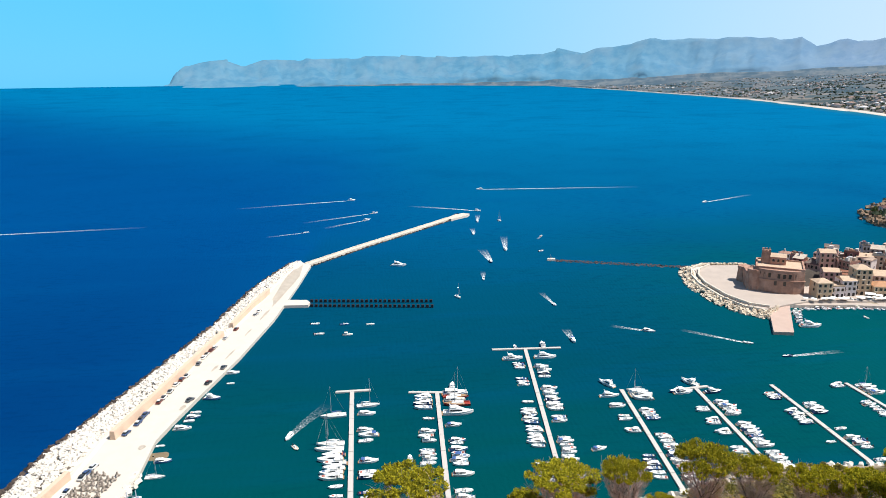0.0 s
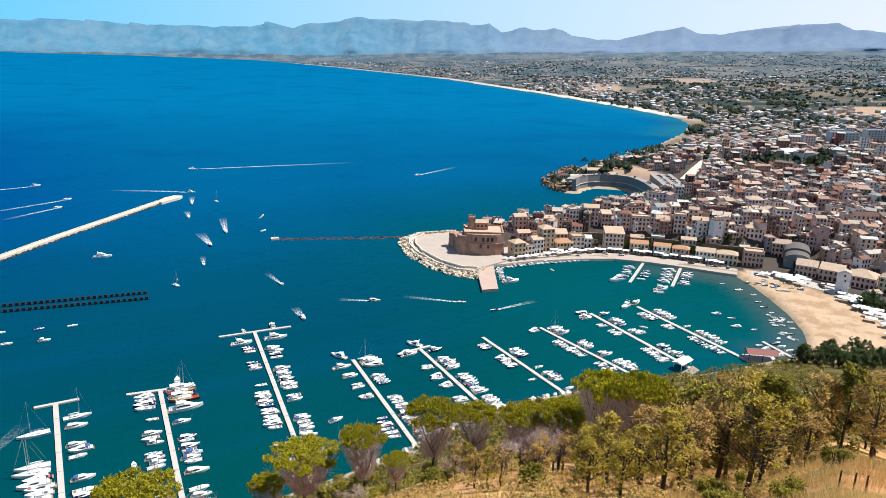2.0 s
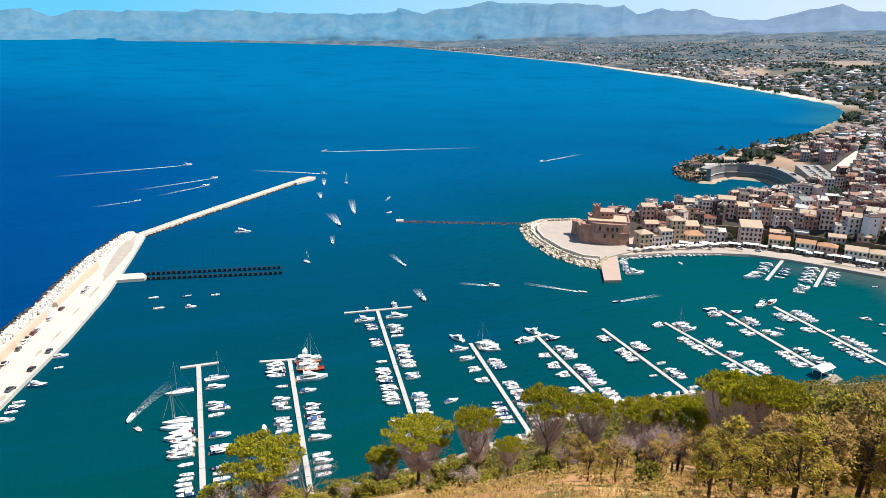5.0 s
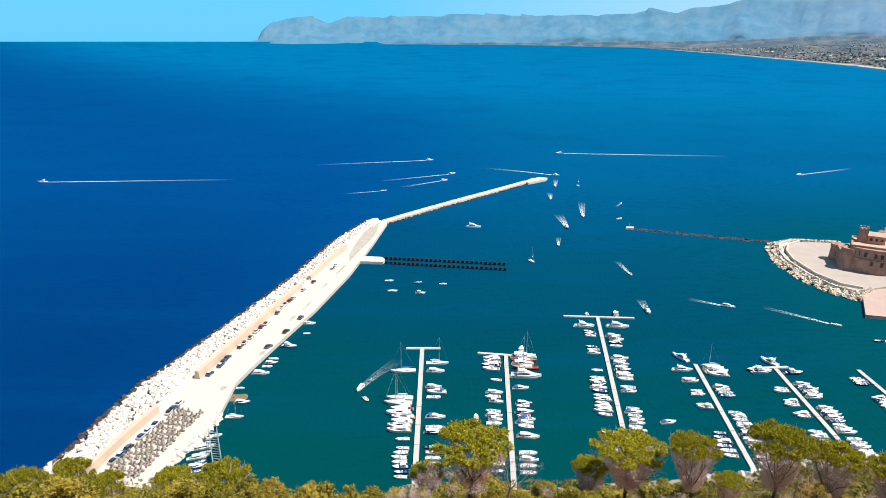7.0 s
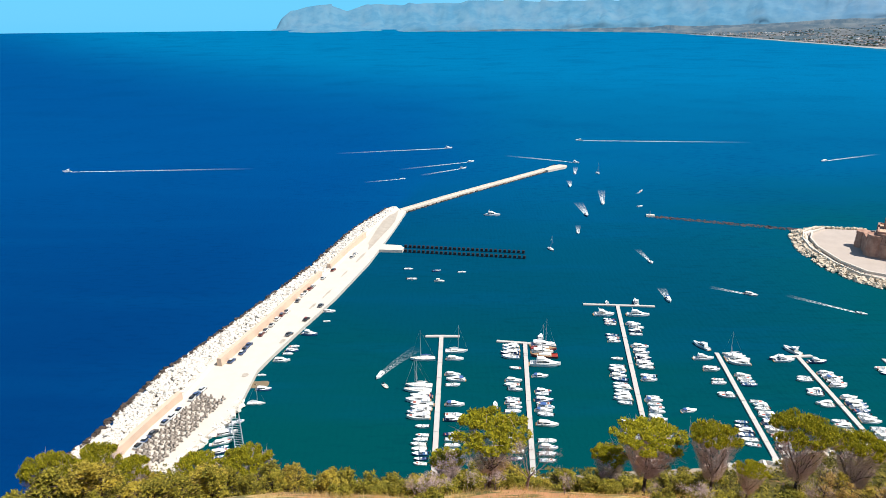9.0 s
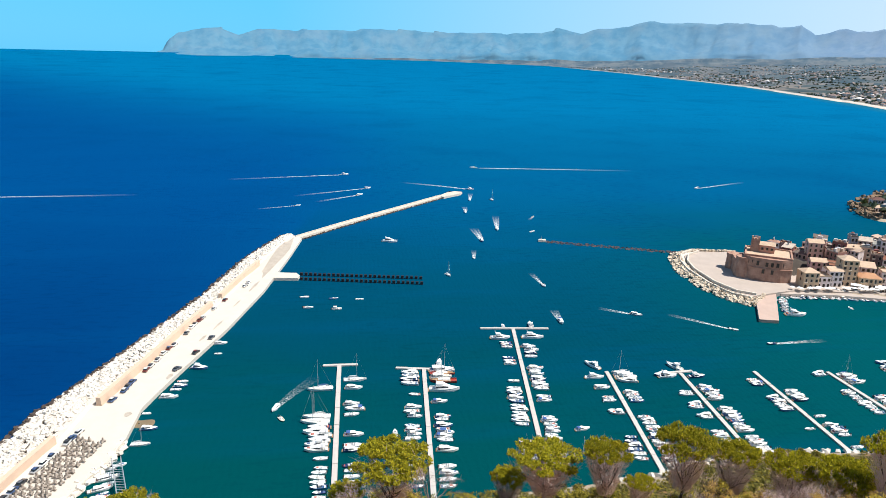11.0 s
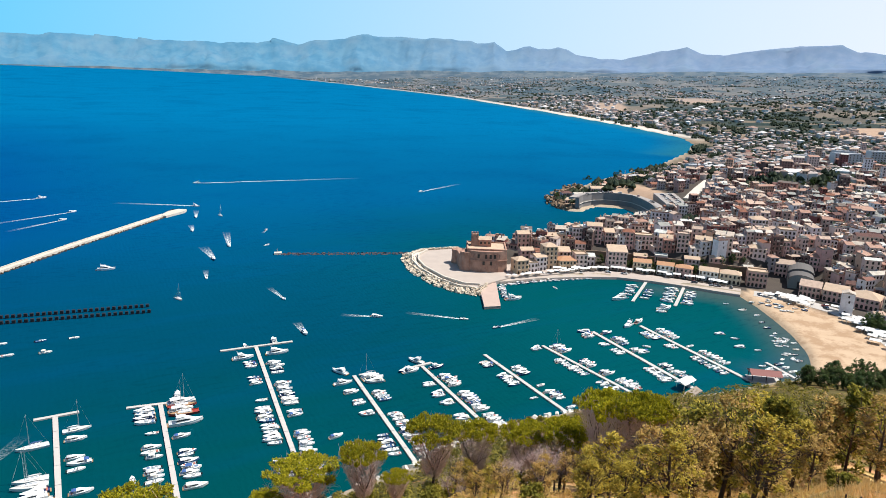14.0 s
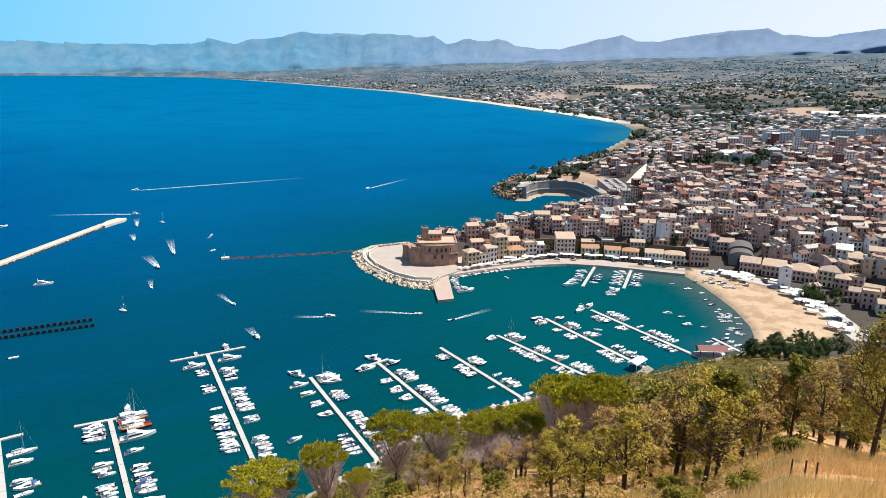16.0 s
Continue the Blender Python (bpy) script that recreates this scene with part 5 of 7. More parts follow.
BEACH_HOUSES = [(404, 237, -62, 12, 14, 2, "gable"), (409, 224, -66, 13, 16, 2, "gable"), (413, 208, -70, 15, 15, 2, "hip"), (416, 192, -72, 13, 12, 3, "hip"), (414, 178, -75, 11, 10, 3, "flat"),
                                                 (410, 164, -78, 12, 10, 2, "gable"), (405, 151, -80, 12, 10, 2, "gable"), (399, 138, -85, 12, 10, 2, "gable"), (403, 273, -50, 10, 10, 2, "gable"), (430, 272, -48, 12, 10, 3, "gable"), (440, 283, -44, 10, 10, 3, "flat"), (421, 288, -46, 11, 9, 2, "hip"),
                                                 (452, 262, -52, 12, 10, 3, "hip"), (455, 290, -40, 11, 11, 4, "flat"), (436, 299, -42, 10, 9, 3, "shed"), (466, 275, -50, 13, 10, 3, "gable"), (446, 306, -36, 14, 10, 3, "gable"), (462, 318, -36, 12, 10, 4, "hip"),
                                                 (400, 169, -66, 8, 8, 2, "gable"), (395, 159, -62, 9, 8, 3, "flat"), (390, 149, -60, 8, 8, 2, "gable"), (384, 139, -58, 9, 8, 2, "shed"), (377, 129, -56, 9, 8, 2, "gable"), (408, 181, -68, 8, 8, 3, "hip"), (404, 150, -60, 8, 8, 3, "gable"), (397, 136, -58, 9, 8, 3, "flat"),
                                                 (474, 548, -20, 16, 9, 1, "hip"), (492, 556, -10, 14, 9, 2, "gable"), (508, 549, -30, 13, 9, 2, "flat"), (522, 561, -25, 18, 10, 1, "gable"), (484, 568, -20, 12, 9, 2, "hip"), (530, 544, -40, 12, 10, 2, "hip"),
                                                 (429, 184, -66, 10, 9, 3, "gable"), (427, 170, -70, 9, 9, 3, "flat"), (424, 157, -74, 10, 9, 3, "hip"), (419, 144, -78, 9, 9, 2, "gable"), (438, 196, -64, 9, 9, 3, "shed"), (440, 178, -66, 9, 9, 3, "gable"), (437, 163, -70, 9, 9, 3, "flat"), (412, 131, -80, 9, 9, 2, "gable"), (428, 146, -75, 9, 9, 3, "gable"),
                                                 (283, 370, -20, 9, 8, 3, "gable"), (291, 366, -22, 8, 8, 3, "flat"), (299, 362, -25, 9, 8, 3, "hip"), (288, 382, -20, 9, 8, 3, "gable"), (298, 378, -22, 9, 9, 2, "flat"), (307, 374, -24, 9, 8, 3, "gable"), (307, 358, -28, 8, 8, 3, "shed"),
                                                 (330, 373, -26, 7, 9, 3, "flat"), (340, 366, -38, 11, 9, 4, "gable"), (349, 359, -33, 7, 8, 3, "shed"), (357, 349, -46, 8, 9, 4, "hip"), (366, 342, -40, 13, 8, 3, "flat"), (376, 331, -50, 9, 9, 3, "gable"), (384, 322, -43, 8, 8, 4, "flat"), (393, 312, -49, 11, 9, 3, "gable"), (402, 300, -44, 8, 9, 4, "flat"),
                (322, 350, -30, 9, 8, 2, "gable"), (343, 346, -36, 10, 7, 2, "hip"), (356, 334, -42, 9, 7, 2, "gable"), (367, 325, -44, 9, 7, 2, "flat"), (380, 309, -46, 10, 7, 2, "gable"), (391, 298, -48, 9, 7, 2, "hip")]
for i, (x, y, turn, w, d, floors, roof) in enumerate(BEACH_HOUSES):
    house("house", "beige plastered house facing the beach road", pose(x, y, 2.5 if i < 8 else ground_z(x, y), 0, 0, turn), w, d, floors, roof, CREAM if i == 3 else WALLS_WARM, PALE_ROOF if i % 3 else None, group="beach-front houses")

# ---- the town's houses, row on row behind the bluff ----
U, V = Vector((0.81, -0.586)), Vector((0.586, 0.81))


def town_plots():
    """Plots in rows along the slope: place, turn, width, depth, floors, roof."""
    r = random.Random(5)
    q, row = -330.0, 0
    while q < 980:
        s = -520.0 + r.uniform(0, 6)
        depth = r.uniform(6.2, 8.6)
        while s < 900:
            w = r.uniform(4.2, 8.4)
            if r.random() < 0.05:
                w *= r.uniform(1.6, 2.6)
            p = Vector((372, 342)) + U * (s + w / 2) + V * (q + r.gauss(0, 1.6)) + U * 14 * math.sin(q / 90) + V * 10 * math.sin(s / 70)
            s += w + (r.choice([0.05, 0.05, 0.05, 0.05, 0.3, 3.2]))
            if r.random() < 0.06:
                continue
            yield p.x, p.y, r.gauss(0, 16) + 8 * math.sin(s / 60) + (90 if r.random() < 0.06 else 0), w, depth * r.uniform(0.7, 1.2), r.choice([1, 1, 2, 2, 2, 2, 3, 3, 3, 4, 4]), r.choice(["flat", "flat", "gable", "gable", "shed", "hip"])
        row += 1
        q += depth + (0.3 if row % 2 else 3.6)


plots = list(town_plots())
px, py = np.array([p[0] for p in plots]), np.array([p[1] for p in plots])
pz, cover = terrain(px, py)
pr, paz = np.hypot(px, py), np.degrees(np.arctan2(px, py))
free = (cover["back"] > 44) & (cover["hill"] < 0.5) & (cover["sand"] < 0.3) & (paz > 25) & (paz < 78)
free |= (cover["back"] > 22) & (px > 424) & (py < 250) & (paz < 80) & (pr < 900)
free |= (cover["back"] > 26) & (px > 396) & (py > 262) & (py < 335)
free |= (cover["d"] > 9) & (px > 262) & (px < 345) & (py > 362) & (py < 436)
free |= (cover["d"] > 13) & (px > 420) & (py > 520) & (pr < 1300)
free &= ~((cover["d"] < 34) & (px > 500) & (py > 590))
free |= (cover["d"] > 16) & (px > 335) & (px < 480) & (py > 385) & (py < 500)
free &= ~((px < 282) & (py > 352) & (py < 412))
free &= ~((np.abs(px - 700) < 45) & (np.abs(py - 424) < 26))  # gardens
free &= ~((np.abs(px - 900) < 90) & (np.abs(py - 640) < 40))
free &= ~((px > 340) & (px < 424) & (py < 275) & (py > 60))
free &= ~((px > 402) & (px < 440) & (py > 236) & (py < 276))
free &= ~((px < 548) & (py > 492) & (py < 600))
built = np.array([f[:2] for f in FRONT + BEACH_HOUSES], float)
lot = (px > 396) & (px < 470) & (py > 50) & (py < 215) & (np.hypot(px[:, None] - built[:, 0], py[:, None] - built[:, 1]).min(1) > 9.5)
free |= lot & (paz > 60) & (paz < 84)
free &= ~gardens(px, py)
free &= cover["earth"] < 0.4
free &= ~((py > 405) & (py < 512) & (np.abs(px - 496 - (py - 414) * 0.72) < 19))
dense = 1.0 - sstep(760, 1250, pr) * 0.9
line = np.array([(1010, 800), (905, 716), (842, 662), (832, 622), (690, 545), (560, 470)], float)
for (ax, ay), (bx, by) in zip(line, line[1:]):  # keep the coast road clear
    tt = np.clip(((px - ax) * (bx - ax) + (py - ay) * (by - ay)) / ((bx - ax) ** 2 + (by - ay) ** 2), 0, 1)
    free &= np.hypot(px - ax - tt * (bx - ax), py - ay - tt * (by - ay)) > 12
free &= (np.random.RandomState(3).rand(len(px)) < dense) & (pr < 1500)
near = [i for i in range(len(plots)) if free[i] and pr[i] < 420 and paz[i] < 61]
near_set = set(near)
TYPES = {}
for i in near:
    x, y, da, w, d, floors, roof = plots[i]
    key = (round(w / 2.2), floors, roof)
    m = pose(x, y, float(pz[i]) + 0.2 + 1.6 * math.sin(i * 2.4), 0, 0, -36 + da)
    if key not in TYPES:
        TYPES[key] = house("house", "closely built plastered town house with dark windows", m, key[0] * 2.2, d, floors, roof, WALLS_WARM, deep=7, sides=False, gaps=(4.0, 0))
    else:
        copy_thing(TYPES[key], m)


middle = set(sorted((i for i in range(len(plots)) if free[i] and i not in near_set), key=lambda i: pr[i])[:110])


def far_town():
    wall, roof, dark, clutter, trim = Kit(), Kit(), Kit(), Kit(), Kit()
    rc = random.Random(17)
    for i in range(len(plots)):
        if not free[i]:
            continue
        x, y, da, w, d, floors, kind = plots[i]
        if kind == "flat" and pr[i] < 900:  # tanks, stair heads and sheds on the terraces
            up = pose(x, y, float(pz[i]) + floors * 3.1 + 0.6 + (1.6 * math.sin(i * 2.4) if i in near_set else 0), 0, 0, -36 + da)
            for j in range(rc.choice([3, 4, 6])):
                cx, cy, q = rc.uniform(-w * 0.35, w * 0.35), rc.uniform(1, d - 1.5), rc.uniform(0.5, 1.3)
                clutter.box(cx - q, cy - q * 0.8, 0, cx + q, cy + q * 0.8, rc.uniform(0.7, 2.2), 0, up)
        elif pr[i] < 900 and rc.random() < 0.85:  # chimneys
            up = pose(x, y, float(pz[i]) + floors * 3.1 + 0.4 + (1.6 * math.sin(i * 2.4) if i in near_set else 0), 0, 0, -36 + da)
            cx, cy = rc.uniform(-w * 0.3, w * 0.3), d * rc.uniform(0.35, 0.65)
            clutter.box(cx - 0.35, cy - 0.35, 0, cx + 0.35, cy + 0.35, rc.uniform(2.2, 3.0), 0, up)
        if i in near_set:
            continue
        if py[i] > 560 and cover["d"][i] < 140:  # low houses above the bay
            floors = min(floors, 2)
        if pr[i] > 780 and i % 21 == 0 and cover["d"][i] > 160:
            floors, w = floors + 3, w * 1.5
        m = pose(x, y, float(pz[i]), 0, 0, -36 + da)
        h = floors * 3.1 + 0.4
        single = i in middle
        if single:
            b = thing("house", "small plastered house in the dense old town", "house", m, "old town houses")
            part("body", Kit().box(-w / 2, 0, -6, w / 2, d, h).mesh("walls", WALLS), b)
            part("roof", roof_kit(w, d, h, kind).mesh("roof", ROOFS), b)
        else:
            wall.box(-w / 2, 0, -6, w / 2, d, h, 0, m)
        if i % 4 == 0 and kind == "flat":  # stair hut on the terrace
            wall.box(-w / 4, d * 0.5, h, w / 8, d * 0.85, h + 2.4, 0, m)
        if not single:
            roof_part = roof_kit(w, d, h, kind)
            roof.add(roof_part.v, roof_part.f, 0, m)
        n = max(1, round(w / 2.8))
        for sx in (-1, 1):  # windows in the gable ends
            for f in range(floors):
                if (i + f) % 3:
                    q_, z = d * (0.3 + 0.4 * ((i * 7 + f) % 5) / 5), f * 3.1 + 1.7
                    dark.box(sx * w / 2 - 0.06, q_ - 0.45, z - 0.7, sx * w / 2 + 0.06, q_ + 0.45, z + 0.7, 0, m)
        for f in range(floors):
            for j in range(n):
                wx = -w / 2 + (j + 0.5) * w / n
                z = f * 3.1 + 1.7
                if (i + j + f) % 4 == 1 and f and pr[i] < 800:  # balconies
                    trim.box(wx - 0.9, -0.85, z - 1.15, wx + 0.9, -0.0, z - 1.0, 0, m)
                    trim.box(wx - 0.9, -0.85, z - 1.0, wx + 0.9, -0.78, z - 0.15, 0, m)
                elif pr[i] < 700 and (i + j) % 3:
                    trim.box(wx - 0.68, -0.04, z - 1.0, wx + 0.68, 0.0, z + 1.0, 0, m)
                dark.add([(wx - 0.6, 0.02, z - 1.0), (wx - 0.6, -0.07, z - 1.0), (wx - 0.6, -0.07, z + 0.9), (wx - 0.6, 0.02, z + 0.9), (wx + 0.6, -0.07, z - 1.0), (wx + 0.6, -0.07, z + 0.9)], [(0, 1, 2, 3), (1, 4, 5, 2)], 0, m)
    t = thing("town_quarter", "dense quarter of beige and ochre town houses", "houses", kind="stuff", mesh=wall.mesh("far_walls", WALLS_FAR))
    part("roofs", roof.mesh("far_roofs", ROOFS_FAR), t, kind="stuff")
    part("roof_clutter", clutter.mesh("roof_clutter", wall_material("clutter", [(0.70, 0.68, 0.64), (0.42, 0.26, 0.18), (0.50, 0.48, 0.46), (0.62, 0.50, 0.40), (0.20, 0.22, 0.26)], "island")), t, kind="stuff")
    part("balconies", trim.mesh("balconies", SURROUND), t, kind="stuff")
    part("windows", dark.mesh("far_windows", GLAZING), t, kind="stuff")


far_town()

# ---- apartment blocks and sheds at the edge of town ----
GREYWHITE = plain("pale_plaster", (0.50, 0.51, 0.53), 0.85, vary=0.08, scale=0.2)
for i, (x, y, L, floors, turn) in enumerate([(935, 528, 38, 6, -30), (975, 506, 30, 6, -28), (1010, 478, 34, 5, -40), (1040, 452, 26, 6, -30), (985, 560, 30, 5, -25), (905, 566, 30, 5, -35), (1065, 420, 34, 6, -35),
                                             (860, 640, 26, 4, -30), (790, 655, 24, 4, -20), (1110, 480, 40, 5, -30), (1140, 430, 34, 6, -40)]):
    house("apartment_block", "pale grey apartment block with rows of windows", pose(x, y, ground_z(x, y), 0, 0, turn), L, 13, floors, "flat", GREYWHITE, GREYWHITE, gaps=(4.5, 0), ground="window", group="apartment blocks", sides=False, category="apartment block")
for x, y, w, d, turn in [(1678, 842, 60, 26, -63), (1604, 694, 78, 24, -66), (735, 470, 24, 14, -30)]:
    s_ = thing("sheet_roofed_shed", "long low shed with a white roof", "shed", pose(x, y, ground_z(x, y), 0, 0, turn), "white sheds")
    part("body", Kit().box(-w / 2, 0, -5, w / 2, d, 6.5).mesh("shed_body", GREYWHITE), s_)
    part("roof", roof_kit(w, d, 6.5, "gable").mesh("shed_roof", AWNING), s_)
# stepped masonry under the upper row of houses
bluff = thing("retaining_wall", "brown masonry retaining wall under the upper town", "wall", kind="structure")
BLUFF = [(316, 368), (336, 358), (352, 344), (366, 327), (383, 308), (398, 290), (412, 276)]
part("masonry", band(Kit(), BLUFF, [(0.8, 1), (0.2, 9.5), (-0.8, 9.5), (-0.8, 1)]).mesh("bluff_wall", plain("brown_masonry", (0.25, 0.17, 0.12), 0.95, vary=0.25, scale=0.3, bump=0.5)), bluff)

COAST_ROAD = [(1010, 800), (960, 762), (905, 716), (862, 690), (842, 662), (858, 640), (832, 622), (770, 592), (690, 545), (610, 500), (560, 470)]
k = Kit()
rows = []
for i, q in enumerate([Vector(p_) for p_ in COAST_ROAD]):
    a, b = Vector(COAST_ROAD[max(0, i - 1)]), Vector(COAST_ROAD[min(len(COAST_ROAD) - 1, i + 1)])
    n = Vector((-(b - a).y, (b - a).x)).normalized()
    zz = ground_z(q.x, q.y) + 1.2
    rows.append([(q.x + n.x * 5, q.y + n.y * 5, zz - 4), (q.x + n.x * 5, q.y + n.y * 5, zz), (q.x - n.x * 5, q.y - n.y * 5, zz), (q.x - n.x * 5, q.y - n.y * 5, zz - 4)])
coast_road = thing("coast_road", "pale winding road above the bay", "road", kind="structure")
part("carriageway", k.loft(rows).mesh("coast_carriageway", CONCRETE), coast_road)

# ---- curved sea wall on the headland, with the road on it ----
SEAWALL = [(458, 520), (470, 528), (486, 533), (502, 531), (515, 522), (520, 508), (514, 488), (505, 470), (494, 452)]
DARKROAD = plain("worn_asphalt", (0.34, 0.31, 0.29), 0.9, vary=0.15, scale=0.4)
wall = thing("sea_wall", "tall curved grey retaining wall under the coast road", "wall", kind="structure")
GREYSTONE = plain("grey_masonry", (0.24, 0.22, 0.21), 0.9, vary=0.15, scale=0.5, bump=0.4)
part("masonry", band(Kit(), SEAWALL, [(-1.5, -3), (-0.3, 13.5), (3.5, 13.5), (3.5, -3)]).mesh("masonry", GREYSTONE), wall)
part("string_course", band(Kit(), SEAWALL, [(-1.5, 6.6), (-1.5, 7.1), (-0.6, 7.1), (-0.6, 6.6)]).mesh("string_course", CONCRETE), wall)
part("road_deck", band(Kit(), SEAWALL, [(3.5, 12.0), (3.5, 13.4), (10, 13.5), (10, 11.0)][::-1]).mesh("coast_road", DARKROAD), wall)
part("parapet", band(Kit(), SEAWALL, [(-0.4, 13.5), (-0.4, 14.5), (0.1, 14.5), (0.1, 13.5)]).mesh("road_parapet", GREYSTONE), wall)

# ---- hillside plants ----
def foliage(name, colours, rough=0.75):
    m = Mat(name, rough, 0.0, 0.2)
    n = m.t.nodes.new("ShaderNodeValToRGB")
    el = n.color_ramp.elements
    while len(el) < len(colours):
        el.new(0.5)
    for i, c in enumerate(colours):
        el[i].position, el[i].color = i / (len(colours) - 1), (*c, 1.0)
    m.plug(n.inputs["Fac"], m.island())
    shade = m.mix(m.math("MULTIPLY", m.rand(), 0.5), n.outputs["Color"], m.mix(0.5, n.outputs["Color"], (0.12, 0.10, 0.02)))
    m.set("Base Color", shade)
    glow = m.node("ShaderNodeBsdfTranslucent", Color=shade)
    both = m.node("ShaderNodeMixShader", Fac=0.38)
    m.t.links.new(m.b.outputs[0], both.inputs[1])
    m.t.links.new(glow.outputs[0], both.inputs[2])
    m.t.links.new(both.outputs[0], m.t.nodes["Material Output"].inputs["Surface"])
    return m.m


# wide dark-to-bright leaf colours stand in for inner shade and highlights
PINE_TOP = foliage("pine_needles", [(0.07, 0.08, 0.006), (0.32, 0.32, 0.014), (0.66, 0.58, 0.025), (0.14, 0.155, 0.009), (0.78, 0.66, 0.04)])
BUSH = foliage("scrub_leaves", [(0.09, 0.08, 0.016), (0.46, 0.36, 0.045), (0.76, 0.58, 0.075), (0.20, 0.165, 0.024), (0.84, 0.65, 0.14)])
YOUNGPINE = foliage("young_pine_needles", [(0.05, 0.055, 0.010), (0.25, 0.23, 0.026), (0.48, 0.40, 0.045), (0.11, 0.11, 0.015), (0.60, 0.47, 0.08)])
SCRUB = foliage("hillside_scrub_leaves", [(0.03, 0.035, 0.010), (0.16, 0.14, 0.025), (0.34, 0.27, 0.04), (0.07, 0.07, 0.012), (0.24, 0.22, 0.05)])
DARKLEAF = foliage("dark_leaves", [(0.06, 0.065, 0.012), (0.22, 0.21, 0.025), (0.42, 0.36, 0.05), (0.12, 0.12, 0.015)])
OLIVE = foliage("olive_leaves", [(0.06, 0.06, 0.012), (0.32, 0.26, 0.04), (0.60, 0.46, 0.08), (0.15, 0.13, 0.02)])
RUST = foliage("browned_leaves", [(0.15, 0.085, 0.03), (0.58, 0.36, 0.12), (0.42, 0.31, 0.07), (0.72, 0.49, 0.19), (0.25, 0.17, 0.04)])
TOWNLEAF = foliage("garden_leaves", [(0.024, 0.056, 0.019), (0.056, 0.104, 0.032), (0.096, 0.144, 0.040)])
BARK = plain("pine_bark", (0.075, 0.05, 0.042), 0.95, vary=0.2, scale=3, bump=0.6)
PALETWIG = plain("dry_pine_twigs", (0.66, 0.51, 0.49), 0.95, vary=0.2, scale=3, bump=0.3)
GREYBARK = plain("bare_grey_wood", (0.22, 0.155, 0.14), 0.95, vary=0.2, scale=3, bump=0.4)
STRAW = foliage("dry_grass", [(0.52, 0.33, 0.11), (0.76, 0.54, 0.22), (0.84, 0.64, 0.31), (0.64, 0.43, 0.17)])


def tuft(kit, c, size, r, leaves=5, lift=0.35):
    """A spray of small pointed leaves round a point."""
    v, f = [], []
    for i in range(leaves):
        up = Vector((r.gauss(0.15, 0.55), r.gauss(-0.1, 0.55), 1.0)).normalized()  # leaves turn to the light
        d = up.orthogonal().normalized()
        d.rotate(Matrix.Rotation(r.uniform(0, 6.28), 3, up))
        d = (d + up * lift * 0.3).normalized()
        s = up.cross(d).normalized()
        k = len(v)
        a = size * r.uniform(0.7, 1.25)
        v += [c - s * a * 0.3, c + s * a * 0.3, c + d * a]
        f.append((k, k + 1, k + 2))
    kit.add(v, f)


def limb(kit, a, d, length, radius, depth, r, tips, spread=0.6, rise=0.25, droop=0.0):
    """A branching limb; the ends of its last twigs are gathered in tips."""
    p, q = Vector(a), Vector(a)
    pts, n = [Vector(a)], 3
    for i in range(n):
        d = (d + Vector((r.gauss(0, 0.16), r.gauss(0, 0.16), r.gauss(rise * 0.4, 0.1) - droop))).normalized()
        q = q + d * length / n
        pts.append(q.copy())
    kit.tube(pts, [radius, radius * 0.85, radius * 0.7, radius * 0.5], 5 if depth > 1 else 3)
    if depth <= 0:
        tips.append(q)
        return
    for i in range(r.choice([2, 3, 3])):
        e = (d + Vector((r.gauss(0, spread), r.gauss(0, spread), r.gauss(rise, 0.25)))).normalized()
        limb(kit, pts[-1] if i < 2 else pts[-2], e, length * r.uniform(0.62, 0.85), radius * 0.52, depth - 1, r, tips, spread, rise, droop)


def twig_cloud(kit, r, n, radius, z0, z1):
    """Fine bare twigs that fan up and out under a crown."""
    for i in range(n):
        a, t = r.uniform(0, 6.28), r.random()
        R = radius * (0.25 + 0.75 * t) * math.sqrt(r.random())
        p = Vector((math.cos(a) * R, math.sin(a) * R, z0 + (z1 - z0) * t))
        d = Vector((math.cos(a) * 0.7 + r.gauss(0, 0.5), math.sin(a) * 0.7 + r.gauss(0, 0.5), r.gauss(0.7, 0.4))).normalized()
        s = d.orthogonal().normalized() * 0.028
        kit.add([p - s, p + s, p + d * r.uniform(0.5, 1.25)], [(0, 1, 2)])


